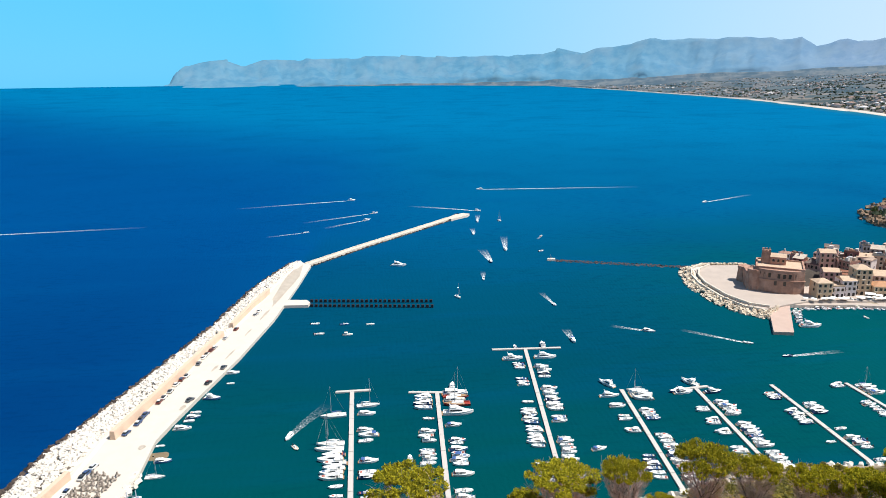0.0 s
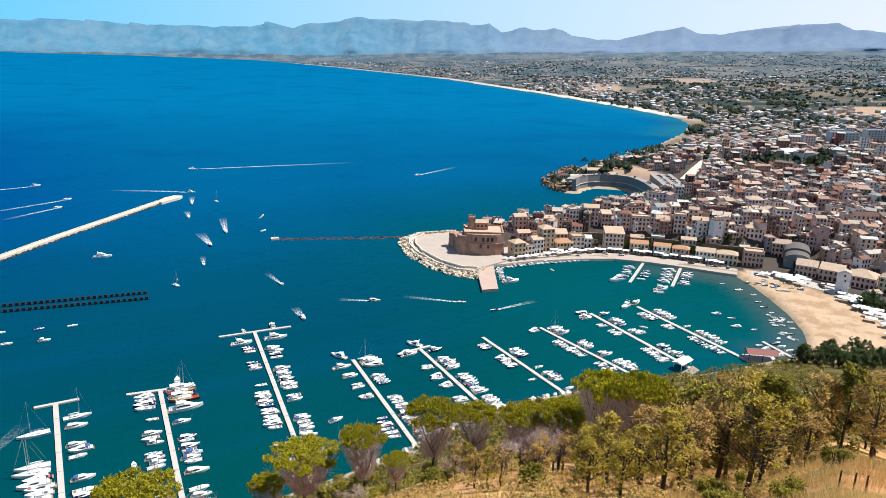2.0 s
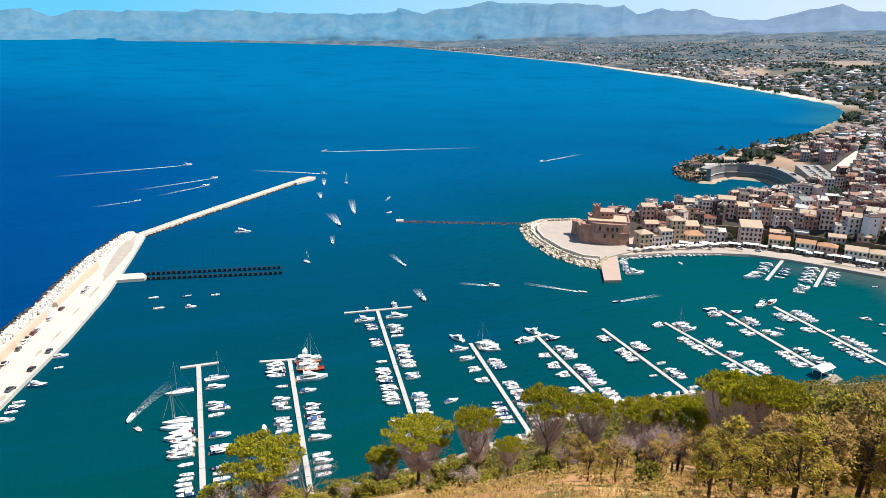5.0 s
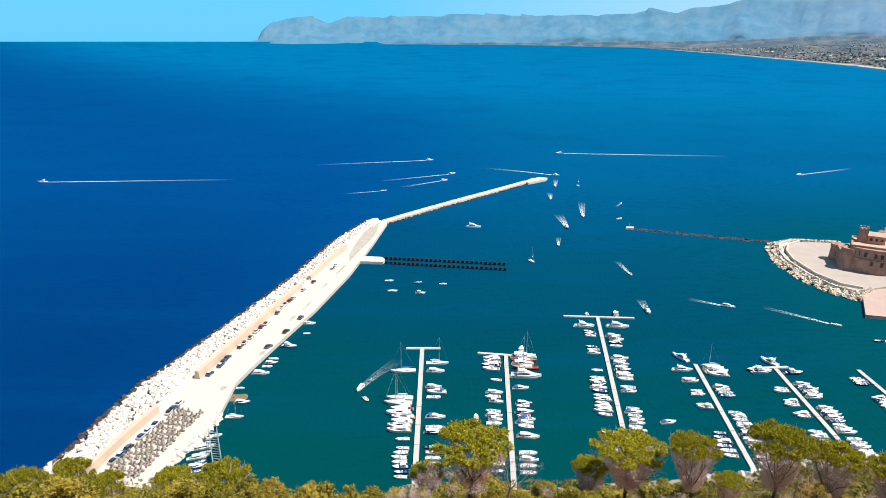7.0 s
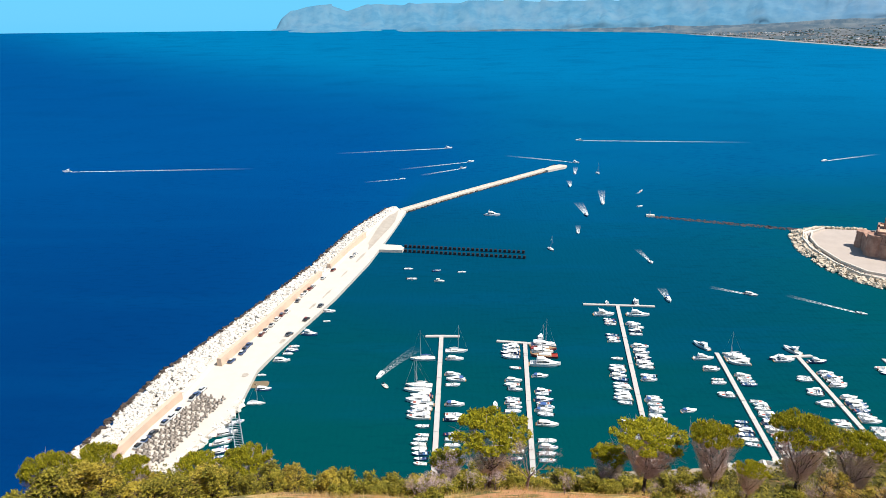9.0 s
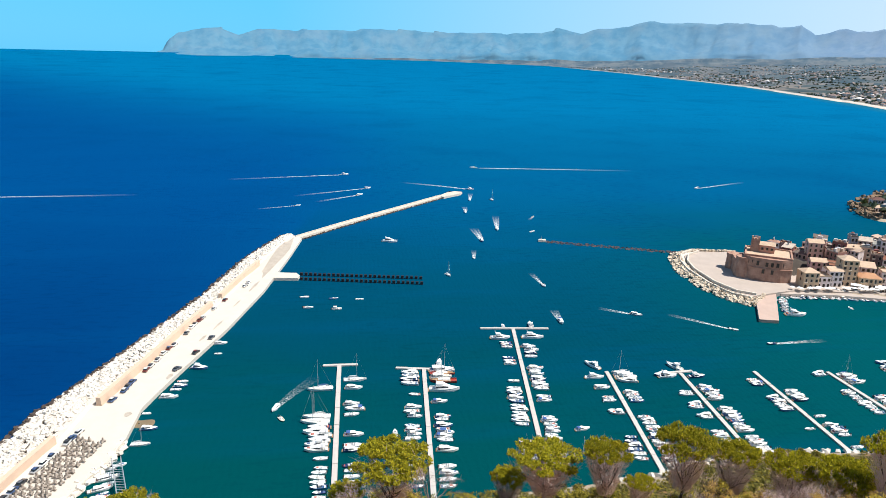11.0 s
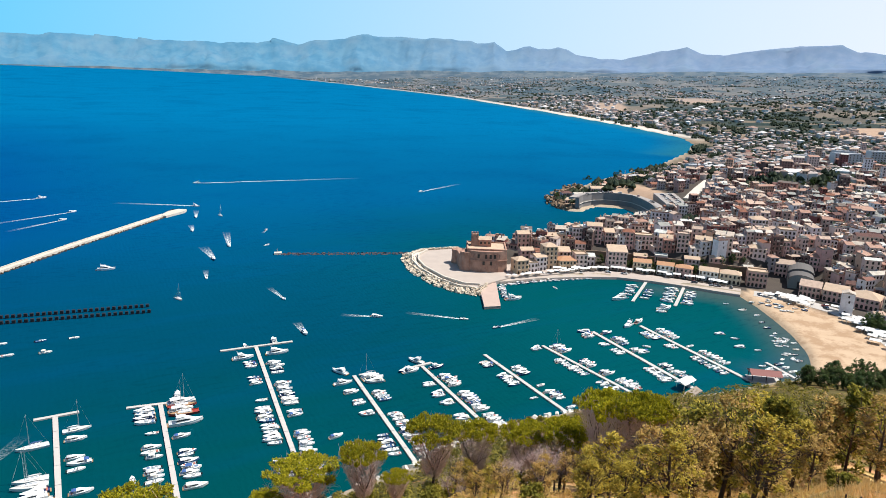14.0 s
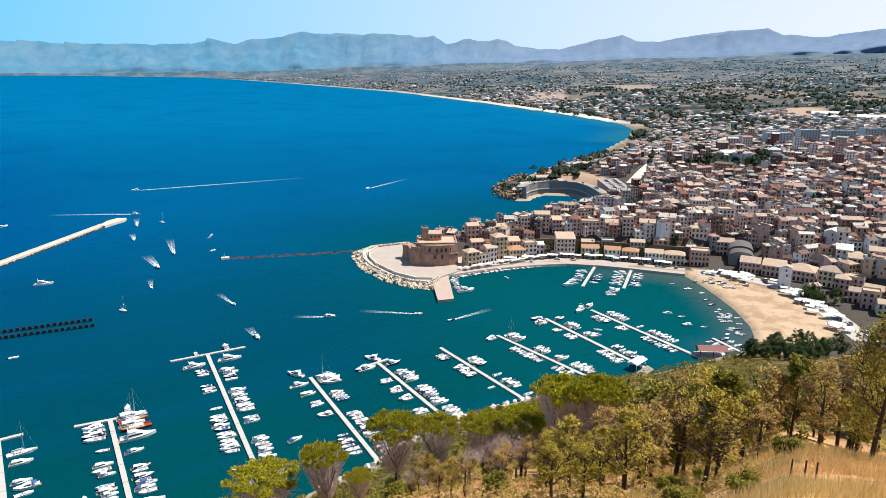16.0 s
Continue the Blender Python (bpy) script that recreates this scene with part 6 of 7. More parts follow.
def stone_pine(seed):
    """Umbrella pine, 8 m high and 9 m wide: forked trunk, bare twigs, a flat dome of needles."""
    r = random.Random(seed)
    wood, twigs, crown, tips = Kit(), Kit(), Kit(), []
    fork = Vector((r.uniform(-0.3, 0.3), r.uniform(-0.3, 0.3), 3.0))
    wood.tube([(0, 0, -1.0), (0.1, 0, 1.2), fork], [0.26, 0.2, 0.17], 7)
    for i in range(6):
        a = i * 1.05 + r.uniform(-0.3, 0.3)
        limb(wood, fork, Vector((math.cos(a) * 0.9, math.sin(a) * 0.9, 0.8)).normalized(), 2.1, 0.1, 2, r, tips, 0.45, 0.25)
    for p in tips:
        for j in range(3):
            d = Vector((r.gauss(0, 0.9), r.gauss(0, 0.9), r.gauss(0.0, 0.6))).normalized()
            twigs.tube([p, p + d * r.uniform(0.6, 1.4)], [0.024, 0.009], 3)
    twig_cloud(twigs, r, 2900, 3.9, 2.6, 6.9)
    lobes = []
    for i in range(52):
        a, R = i * 2.4 + r.uniform(-0.4, 0.4), 3.75 * math.sqrt((i + 0.5) / 52) * r.uniform(0.88, 1.08)
        lobes.append(Vector((math.cos(a) * R, math.sin(a) * R, 7.45 - 0.042 * R * R + r.uniform(-0.15, 0.2))))
    for c in lobes:
        rad, lean = r.uniform(0.45, 0.78), Vector((c.x * 0.10, c.y * 0.10, 1.0)).normalized()
        for j in range(62):
            d = Vector((r.gauss(0, 1), r.gauss(0, 1), r.gauss(0.25, 0.8))).normalized()
            k = rad * r.uniform(0.55, 1.05)
            tuft(crown, c + Vector((d.x * k, d.y * k, 0)) + lean * d.z * k * 0.6, 0.24, r, 5, 1.6)
    return dict(trunk=wood.mesh("pine_trunk", BARK), under_branching=twigs.mesh("pine_twigs", PALETWIG), crown=crown.mesh("pine_crown", PINE_TOP))


def leafy_tree(seed, leaf, height, width, tall=0.25, n=34, gaps=0.5, size=0.3, per=70):
    """A tree with a crown of many uneven sprays and open gaps."""
    r = random.Random(seed)
    wood, crown, tips = Kit(), Kit(), []
    z0 = height * tall
    wood.tube([(0, 0, -1.0), (r.uniform(-0.1, 0.1), 0, z0), (r.uniform(-0.3, 0.3), r.uniform(-0.3, 0.3), height * 0.75)], [0.17, 0.13, 0.05], 6)
    for i in range(4):
        a, h = r.uniform(0, 6.28), r.uniform(z0, height * 0.72)
        limb(wood, (0, 0, h), Vector((math.cos(a), math.sin(a), 0.55)).normalized(), width * 0.26, 0.06, 1, r, tips, 0.5, 0.3)
    for i in range(n):
        a, h = r.uniform(0, 6.28), z0 + (height - z0) * r.random() ** 0.8
        t = (h - z0) / (height - z0)
        R = width / 2 * (math.sin(math.pi * (0.18 + 0.78 * t)) ** 0.7) * r.uniform(0.35, 0.95)
        c = Vector((math.cos(a) * R, math.sin(a) * R, h))
        rad = width * r.uniform(0.10, 0.17)
        for j in range(per):
            d = Vector((r.gauss(0, 1), r.gauss(0, 1), r.gauss(0.1, 0.8))).normalized()
            tuft(crown, c + d * rad * r.uniform(gaps, 1.1), size, r, 3)
    twig_cloud(wood, r, 150, width * 0.42, z0 + 0.3, height * 0.9)
    return dict(trunk=wood.mesh("tree_trunk", BARK), crown=crown.mesh("tree_crown", leaf))


def bare_tree(seed, height=5.5):
    r = random.Random(seed)
    wood, tips = Kit(), []
    wood.tube([(0, 0, -1.0), (0.05, 0, 0.8), (0.1, 0.1, 1.8)], [0.16, 0.13, 0.11], 6)
    for i in range(5):
        a = i * 1.26 + r.uniform(-0.4, 0.4)
        limb(wood, (0.1, 0.1, 1.6 + 0.1 * i), Vector((math.cos(a) * 0.8, math.sin(a) * 0.8, 0.9)).normalized(), height * 0.28, 0.065, 2, r, tips, 0.5, 0.2)
    for p in tips:
        for j in range(2):
            d = Vector((r.gauss(0, 0.6), r.gauss(0, 0.6), r.gauss(0.4, 0.4))).normalized()
            wood.tube([p, p + d * r.uniform(0.3, 0.8)], [0.02, 0.006], 3)
    fine = Kit()
    for p in tips:
        for j in range(22):
            q = p + Vector((r.gauss(0, 0.30), r.gauss(0, 0.30), r.gauss(-0.15, 0.28)))
            d = Vector((p.x * 0.25 + r.gauss(0, 0.6), p.y * 0.25 + r.gauss(0, 0.6), r.gauss(0.5, 0.5))).normalized()
            e = d.orthogonal().normalized() * 0.013
            fine.add([q - e, q + e, q + d * r.uniform(0.25, 0.6)], [(0, 1, 2)])
    return dict(trunk=wood.mesh("bare_branches", GREYBARK), bare_crown=fine.mesh("fine_branching", PALETWIG))


def shrub(seed, leaf, w, h, n=15, size=0.2):
    r = random.Random(seed)
    crown, wood, tips = Kit(), Kit(), []
    for i in range(5):
        a = r.uniform(0, 6.28)
        wood.tube([(0, 0, -0.4), (math.cos(a) * w * 0.15, math.sin(a) * w * 0.15, h * 0.4), (math.cos(a) * w * 0.3, math.sin(a) * w * 0.3, h * 0.8)], [0.05, 0.04, 0.015], 4)
    for i in range(n):
        a, R = r.uniform(0, 6.28), w / 2 * math.sqrt(r.random()) * 0.85
        c = Vector((math.cos(a) * R, math.sin(a) * R, h * (0.25 + 0.6 * r.random()) * (1 - (R / w) ** 2)))
        for j in range(60):
            d = Vector((r.gauss(0, 1), r.gauss(0, 1), r.gauss(0.2, 0.8))).normalized()
            tuft(crown, c + d * w * 0.17 * r.uniform(0.5, 1.1), size, r, 3)
    return dict(stem=wood.mesh("stems", BARK), crown=crown.mesh("shrub_crown", leaf))


KINDS = {  # kind: name, label, category, natural height, natural width, variants
    "pine": ("stone_pine", "umbrella-shaped stone pine with olive needles and bare lower twigs", "tree", 7.9, 8.6, [stone_pine(s) for s in (1, 2, 3)]),
    "bush": ("pine_tree", "rounded olive-green young pine on the slope", "tree", 6.0, 5.2, [leafy_tree(s, YOUNGPINE, 6.0, 5.2, 0.12, 28, 0.45, 0.33, 30) for s in (11, 12, 13)]),
    "gold": ("oak_tree", "sparse yellow-green tree on the dry slope", "tree", 6.5, 4.2, [leafy_tree(s, BUSH, 6.5, 4.2, 0.26, 24, 0.5, 0.25, 36) for s in (21, 22)]),
    "big": ("oak_tree", "sparse yellow-green tree leaning over the dry slope", "tree", 6.5, 4.6, [leafy_tree(s, OLIVE, 6.5, 4.6, 0.24, 34, 0.3, 0.15, 70) for s in (23, 24)]),
    "rust": ("browning_tree", "tall half-browned sparse tree on the slope", "tree", 7.5, 4.0, [leafy_tree(s, RUST, 7.5, 4.0, 0.26, 26, 0.5, 0.23, 34) for s in (31, 32)]),
    "dark": ("dark_pine", "dark green dense tree on the slope", "tree", 7.0, 4.6, [leafy_tree(s, DARKLEAF, 7.0, 4.6, 0.2, 30, 0.45, 0.34, 38) for s in (41, 42)]),
    "lowbush": ("scrub_bush", "low olive bush near the shore", "shrub", 4.0, 5.0, [leafy_tree(s, YOUNGPINE, 4.0, 5.0, 0.05, 22, 0.5, 0.5, 26) for s in (14, 15)]),
    "bare": ("bare_tree", "leafless grey-brown tree with fine twigs", "tree", 5.5, 5.0, [bare_tree(s) for s in (51, 52, 53)]),
    "shrub": ("shrub", "low olive shrub in dry grass", "shrub", 1.7, 2.6, [shrub(s, YOUNGPINE, 2.6, 1.7) for s in (61, 62)]),
    "dshrub": ("dark_shrub", "low dark green shrub in dry grass", "shrub", 1.9, 2.2, [shrub(s, DARKLEAF, 2.2, 1.9) for s in (71, 72)]),
    "sparse": ("young_tree", "thin young tree with sparse golden-green leaves", "tree", 6.0, 3.6, [leafy_tree(s, BUSH, 6.0, 3.6, 0.3, 26, 0.2, 0.17, 42) for s in (91, 92, 93)]),
    "rustsparse": ("young_tree", "thin young tree with sparse browned leaves", "tree", 6.0, 3.4, [leafy_tree(s, RUST, 6.0, 3.4, 0.3, 24, 0.2, 0.16, 40) for s in (94, 95)]),
    "goldfar": ("oak_tree", "sparse yellow-green tree on the dry slope", "tree", 6.5, 4.6, [leafy_tree(s, BUSH, 6.5, 4.6, 0.2, 24, 0.5, 0.42, 22) for s in (25, 26)]),
    "rustfar": ("browning_tree", "tall half-browned sparse tree on the slope", "tree", 7.5, 4.2, [leafy_tree(s, RUST, 7.5, 4.2, 0.2, 24, 0.5, 0.40, 22) for s in (33, 34)]),
    "darkfar": ("dark_pine", "dark green dense tree on the slope", "tree", 7.0, 4.8, [leafy_tree(s, DARKLEAF, 7.0, 4.8, 0.2, 24, 0.5, 0.42, 22) for s in (43, 44)]),
    "garden": ("garden_tree", "dark green garden tree among the houses", "tree", 7.0, 6.0, [leafy_tree(s, TOWNLEAF, 7.0, 6.0, 0.12, 24, 0.5, 0.55, 24) for s in (81, 82)])}
green = random.Random(21)


def plant(kind, bearing, dist, height, width=None, x=None, y=None):
    """A plant at a bearing and distance from the belvedere, standing on the ground."""
    name, label, category, h, w, variants = KINDS[kind]
    if x is None:
        x, y = dist * math.sin(radians(bearing)), dist * math.cos(radians(bearing))
    k = height / h
    kw = (width / w) if width else k
    m = pose(x, y, ground_z(x, y) - 0.05, green.uniform(-4, 4), green.uniform(-4, 4), green.uniform(0, 360)) @ Matrix.Diagonal((kw, kw, k, 1))
    t = thing(name, label, category, m, group=name.replace("_", " ") + "s")
    for p, me in green.choice(variants).items():
        part(p, me, t)


# umbrella pines along the brow: bearing, distance, slope of the sight line to the top, crown
for a, d, top, w in [(2.8, 57, 0.634, 8.4), (-1.2, 60, 0.705, 4.4), (17.5, 60, 0.620, 7.6), (14.3, 63, 0.668, 4.2), (23.4, 58, 0.596, 5.2), (26.4, 61, 0.645, 3.4), (29.9, 55, 0.544, 5.6), (34.1, 58, 0.550, 4.8), (38.4, 58, 0.543, 5.2),
                     (41.9, 57, 0.527, 5.2), (45.5, 55, 0.474, 6.6), (49.0, 54, 0.463, 5.6), (-33.0, 84, 0.588, 8.0), (-36.8, 86, 0.575, 6.4), (-30.0, 80, 0.625, 5.5), (-20.5, 80, 0.655, 7.6), (-25.2, 82, 0.648, 6.0)]:
    plant("pine", a, d, EYE - top * d - ground_z(d * math.sin(radians(a)), d * math.cos(radians(a))), w)
for kind, a, d, h, w in [("big", 69.8, 36, 7.4, 3.9), ("dark", 64.2, 45, 6.0, 3.0), ("rust", 55.6, 43, 7.8, 4.2), ("dark", 59.1, 42, 6.8, 3.4), ("rust", 66.3, 41, 5.2, 2.8), ("rust", 62.0, 44, 5.9, 3.2), ("gold", 57.2, 60, 9.2, 5.4),
                         ("bush", -29, 87, 7.0, 7.5), ("bush", -25.5, 82, 6.6, 6.0), ("bush", -22.5, 84, 7.0, 6.0), ("gold", -12.8, 75, 7.0, 4.6), ("bush", -16.0, 84, 5.2, 5.4), ("bush", -6.0, 86, 4.6, 5.4), ("bare", 6.5, 50, 4.5, 5.0), ("bare", -1.0, 52, 4.5, 4.0)]:
    plant(kind, a, d, h, w)
# treetop line by bearing, as slopes of the camera's sight lines
ENV_AZ = [-42, -38, -35, -28, -20, -12.8, -9, -5.5, -1, 1, 6, 9, 14, 20, 27, 30, 35, 40, 45, 48, 52, 55.5, 60, 63, 65.8, 67.2, 70, 76]
ENV = [0.60, 0.60, 0.575, 0.64, 0.66, 0.69, 0.745, 0.745, 0.735, 0.72, 0.72, 0.735, 0.72, 0.70, 0.675, 0.62, 0.59, 0.565, 0.515, 0.49, 0.455, 0.43, 0.41, 0.41, 0.40, 0.33, 0.32, 0.32]


def fill(count, a0, a1, kinds, d0, d1, low, high, under=(0.010, 0.05)):
    """Plants scattered over the slope, each kept under the treetop line in the camera's view."""
    for i in range(count):
        a, d = green.uniform(a0, a1), green.uniform(d0, d1)
        slope = (EYE - ground_z(d * math.sin(radians(a)), d * math.cos(radians(a)))) / d
        room = (slope - float(np.interp(a, ENV_AZ, ENV)) - green.uniform(*under)) * d
        h = min(high, room) * green.uniform(0.75, 1.0)
        if h > low:
            kind = green.choice(kinds)
            plant({"bush": "lowbush", "gold": "goldfar", "rust": "rustfar", "dark": "darkfar"}.get(kind, kind) if d > 82 else kind, a, d, h)


r_ = random.Random(33)
for row, (d0, d1, lo, hi, step) in enumerate(((62, 74, -0.004, 0.022, 1.5), (54, 62, 0.012, 0.05, 1.9), (40, 50, 0.05, 0.12, 2.6))):  # close rows of scrub along the brow, sized to the treetop line in view
    a = -45.0
    while a < (28 if row < 2 else 24):
        d = r_.uniform(d0, d1) + (12 if a < -10 and row < 2 else 0)
        slope = (EYE - ground_z(d * math.sin(radians(a)), d * math.cos(radians(a)))) / d
        h = (slope - float(np.interp(a, ENV_AZ, ENV)) - r_.uniform(lo, hi)) * d
        if h > 0.9:
            h = min(h, 6.5)
            plant(r_.choice(["bush", "bush", "gold", "bush"]) if h > 1.8 else r_.choice(["shrub", "dshrub", "shrub"]), a, d, h, min(4.8, max(1.8, h * r_.uniform(0.8, 1.2))))
        a += step * r_.uniform(0.6, 1.4)
fill(14, -47, -36, ["bush", "bush", "gold"], 74, 130, 2.0, 7.0)
fill(70, -44, -7, ["bush", "bush", "bush", "gold"], 62, 120, 2.2, 7.5)
fill(46, -9, 28, ["bush", "bush", "gold", "shrub"], 55, 110, 1.5, 5.0)
fill(16, -3, 40, ["bare", "gold"], 46, 62, 2.0, 4.0)
fill(22, 28, 48, ["gold", "sparse", "rust", "rustsparse", "bush"], 46, 75, 2.5, 6.5)
fill(24, 38, 60, ["gold", "rust", "sparse", "rustsparse", "dark", "bush"], 50, 90, 2.5, 9.0)
fill(28, 44, 74, ["gold", "gold", "rust", "dark"], 60, 150, 3.0, 10.0)
fill(26, 45, 66, ["dark", "rust", "dark", "gold", "bush"], 56, 80, 4.0, 10.0, (0.004, 0.03))
fill(24, 50, 70, ["gold", "rust", "dark", "rustsparse", "bush"], 52, 84, 3.0, 9.5)
for i in range(34):  # thin young trees over the golden grass
    a, d = green.uniform(34, 63), green.uniform(31, 47)
    slope = (EYE - ground_z(d * math.sin(radians(a)), d * math.cos(radians(a)))) / d
    h = min(6.2, (slope - float(np.interp(a, ENV_AZ, ENV)) - green.uniform(0.03, 0.12)) * d)
    if h > 1.6:
        plant(green.choice(["sparse", "sparse", "rustsparse", "rustsparse", "sparse"]), a, d, h)
fill(6, 63, 76, ["gold", "rust"], 42, 60, 3.0, 8.0)
fill(10, -42, 52, ["shrub", "dshrub", "shrub"], 32, 60, 0.8, 1.9)
fill(34, -6, 42, ["bare"], 44, 60, 1.6, 4.2, (0.0, 0.04))
fill(26, -10, 36, ["shrub"], 50, 80, 0.7, 2.6, (-0.012, 0.02))
fill(6, 54, 72, ["dshrub", "shrub"], 22, 36, 0.7, 1.3)
fill(36, 34, 64, ["bush", "gold", "dark", "rust", "bush"], 90, 270, 2.5, 9.0)
fill(30, 36, 66, ["dark", "garden", "bush", "garden"], 180, 300, 2.5, 9.0)


def hillside_scrub():
    """The thick scrub that covers the lower slope down to the water."""
    r = random.Random(71)
    k = Kit()
    for i in range(2000):
        a = r.uniform(-44, 66)
        foot = float(np.interp(a, FOOT_AZ, FOOT))
        d = 72 + (foot - 74) * r.random() ** 0.8
        x, y = d * math.sin(radians(a)), d * math.cos(radians(a))
        z = ground_z(x, y)
        if z < 1.5:
            continue
        room = ((EYE - z) / d - float(np.interp(a, ENV_AZ, ENV)) + 0.01) * d
        h = min(r.uniform(1.4, 4.2), max(room, 1.2))
        w = h * r.uniform(0.7, 1.1)
        for j in range(26):
            v = Vector((r.gauss(0, 1), r.gauss(0, 1), abs(r.gauss(0, 0.9)))).normalized()
            tuft(k, Vector((x + v.x * w, y + v.y * w, z + 0.1 + v.z * h)), 0.75, r, 3, 0.5)
    return thing("hillside_scrub", "thick olive-green scrub over the lower hillside", "scrub", kind="stuff", mesh=k.mesh("hillside_scrub", SCRUB))


hillside_scrub()


def dry_brush():
    """Low browned brush on the near slope."""
    r = random.Random(19)
    k = Kit()
    for i in range(330):
        a, d = r.uniform(16, 62), r.uniform(27, 54)
        x, y = d * math.sin(radians(a)), d * math.cos(radians(a))
        z, h = ground_z(x, y), r.uniform(0.25, 0.9)
        for j in range(24):
            v = Vector((r.gauss(0, 1), r.gauss(0, 1), abs(r.gauss(0, 0.9)))).normalized()
            tuft(k, Vector((x + v.x * h, y + v.y * h, z + v.z * h)), 0.16, r, 3, 0.8)
    return thing("dry_brush", "low browned brush in the dry grass", "brush", kind="stuff", mesh=k.mesh("dry_brush", RUST))


dry_brush()
# trees at the hill's foot by the beach road, on the bluff, and in the gardens of the town
for i in range(34):
    plant("garden", 0, 0, green.uniform(5, 8.5), None, green.uniform(262, 330), green.uniform(128, 160))
for i in range(26):  # bushy trees at the foot of the retaining wall
    t = green.random()
    plant("garden", 0, 0, green.uniform(4.0, 7.0), None, 318 + 84 * t + green.uniform(-2, 2), 364 - 78 * t + green.uniform(-2, 2))
for i in range(28):
    t = green.random()
    x, y = 346 + 62 * t + green.uniform(-3, 3), 330 - 48 * t + green.uniform(-3, 3)
    plant("garden", 0, 0, green.uniform(3.5, 6.5), None, x + green.choice([-5, 6]), y + green.choice([-4, 6]))
for cx, cy, sx, sy, n in [(700, 424, 40, 24, 26), (900, 640, 85, 36, 46), (560, 560, 60, 20, 8), (660, 680, 55, 14, 14), (383, 176, 7, 14, 10)]:
    for i in range(n):
        plant("garden", 0, 0, green.uniform(4.5, 9), None, cx + green.uniform(-sx, sx), cy + green.uniform(-sy, sy))


def dry_grass():
    r = random.Random(9)
    k = Kit()
    n = 17000
    a = np.radians(np.array([r.uniform(52, 76) if r.random() < 0.7 else r.uniform(-20, 52) for i in range(n)]))
    d = np.array([18 + 34 * r.random() ** 0.8 for i in range(n)])
    x, y = d * np.sin(a), d * np.cos(a)
    z = terrain(x, y)[0]
    clump = grain(x, y, 5, 3)
    for i in range(n):
        if clump[i] < 0.40:
            continue
        c = Vector((x[i], y[i], z[i] - 0.05))
        for j in range(5):
            s = r.uniform(0.28, 0.75)
            lean = Vector((r.gauss(0.12, 0.25), r.gauss(0, 0.25), 1)).normalized()
            w = lean.orthogonal().normalized()
            w.rotate(Matrix.Rotation(r.uniform(0, 6.28), 3, lean))
            b = c + Vector((r.gauss(0, 0.12), r.gauss(0, 0.12), 0))
            k.add([b - w * 0.014, b + w * 0.014, b + lean * s], [(0, 1, 2)])
    return thing("dry_grass", "tall straw-coloured dry grass on the slope", "grass", kind="stuff", mesh=k.mesh("grass", STRAW))


dry_grass()

# ---- rocks ----
def rock_mesh(seed):
    r = random.Random(seed)
    v = [(x * r.uniform(0.62, 1.1), y * r.uniform(0.62, 1.1), z * r.uniform(0.55, 0.95)) for x in (-0.5, 0.5) for y in (-0.5, 0.5) for z in (-0.5, 0.5)]
    return Kit().add(v, [(0, 1, 3, 2), (4, 6, 7, 5), (0, 4, 5, 1), (2, 3, 7, 6), (0, 2, 6, 4), (1, 5, 7, 3)])


STONES = [rock_mesh(s) for s in range(8)]
BOULDER = Mat("quarried_limestone", 0.92, 0.0, 0.2)
_at = BOULDER.pos()
BOULDER.set("Base Color", BOULDER.mix(BOULDER.ramp(BOULDER.noise(_at, 0.8, 5), 0.35, 0.7), (0.62, 0.57, 0.50), BOULDER.mix(BOULDER.island(), (0.88, 0.85, 0.80), (0.60, 0.54, 0.47))))
BOULDER.bump(BOULDER.noise(_at, 3.0, 5, 0.7), 0.5, 0.1)
BOULDER = BOULDER.m
REEF = plain("weedy_rock", (0.085, 0.06, 0.065), 0.9, vary=0.25, scale=0.6)
stones = [k.mesh("stone", BOULDER) for k in STONES]
stony = random.Random(4)


def heap(label, places, parent, singles=0, material=None, loose="rubble"):
    """Rocks at places (x, y, z, size): the first ones as parts, the rest as one heap."""
    rest = Kit()
    for i, (x, y, z, s) in enumerate(places):
        m = pose(x, y, z, stony.uniform(-35, 35), stony.uniform(-35, 35), stony.uniform(0, 360)) @ Matrix.Diagonal((s * stony.uniform(0.8, 1.4), s, s * stony.uniform(0.7, 1.0), 1))
        if i < singles:
            part("rock", stones[i % 8], parent, m=m)
        else:
            k = STONES[i % 8]
            rest.add(k.v, k.f, 0, m)
    if rest.v:
        part(loose, rest.mesh(loose, material or BOULDER), parent, label, kind="stuff")


def along(line, t):
    """A point on a line of points at t from 0 to 1."""
    seg = [math.dist(a, b) for a, b in zip(line, line[1:])]
    s = t * sum(seg)
    for (a, b), L in zip(zip(line, line[1:]), seg):
        if s <= L:
            return a[0] + (b[0] - a[0]) * s / L, a[1] + (b[1] - a[1]) * s / L
        s -= L
    return line[-1]


armour = []
for i in range(5200):
    t = (i / 5200) ** 1.12
    ox, oy = along(OUTER, t)
    ix, iy = along(INNER, t)
    u = stony.random()
    w = Vector((ix - ox, iy - oy))
    L = w.length
    w.normalize()
    s = -0.6 + u * (L * 0.42 + 0.6)
    armour.append((ox + w.x * s + stony.uniform(-0.6, 0.6), oy + w.y * s + stony.uniform(-0.6, 0.6), min(2.6, 0.1 + max(0, s) * 0.26), stony.uniform(0.7, 1.6)))
heap("white limestone boulders armouring the breakwater", armour, mole, 90)
unit = Kit()  # four-legged concrete armour unit
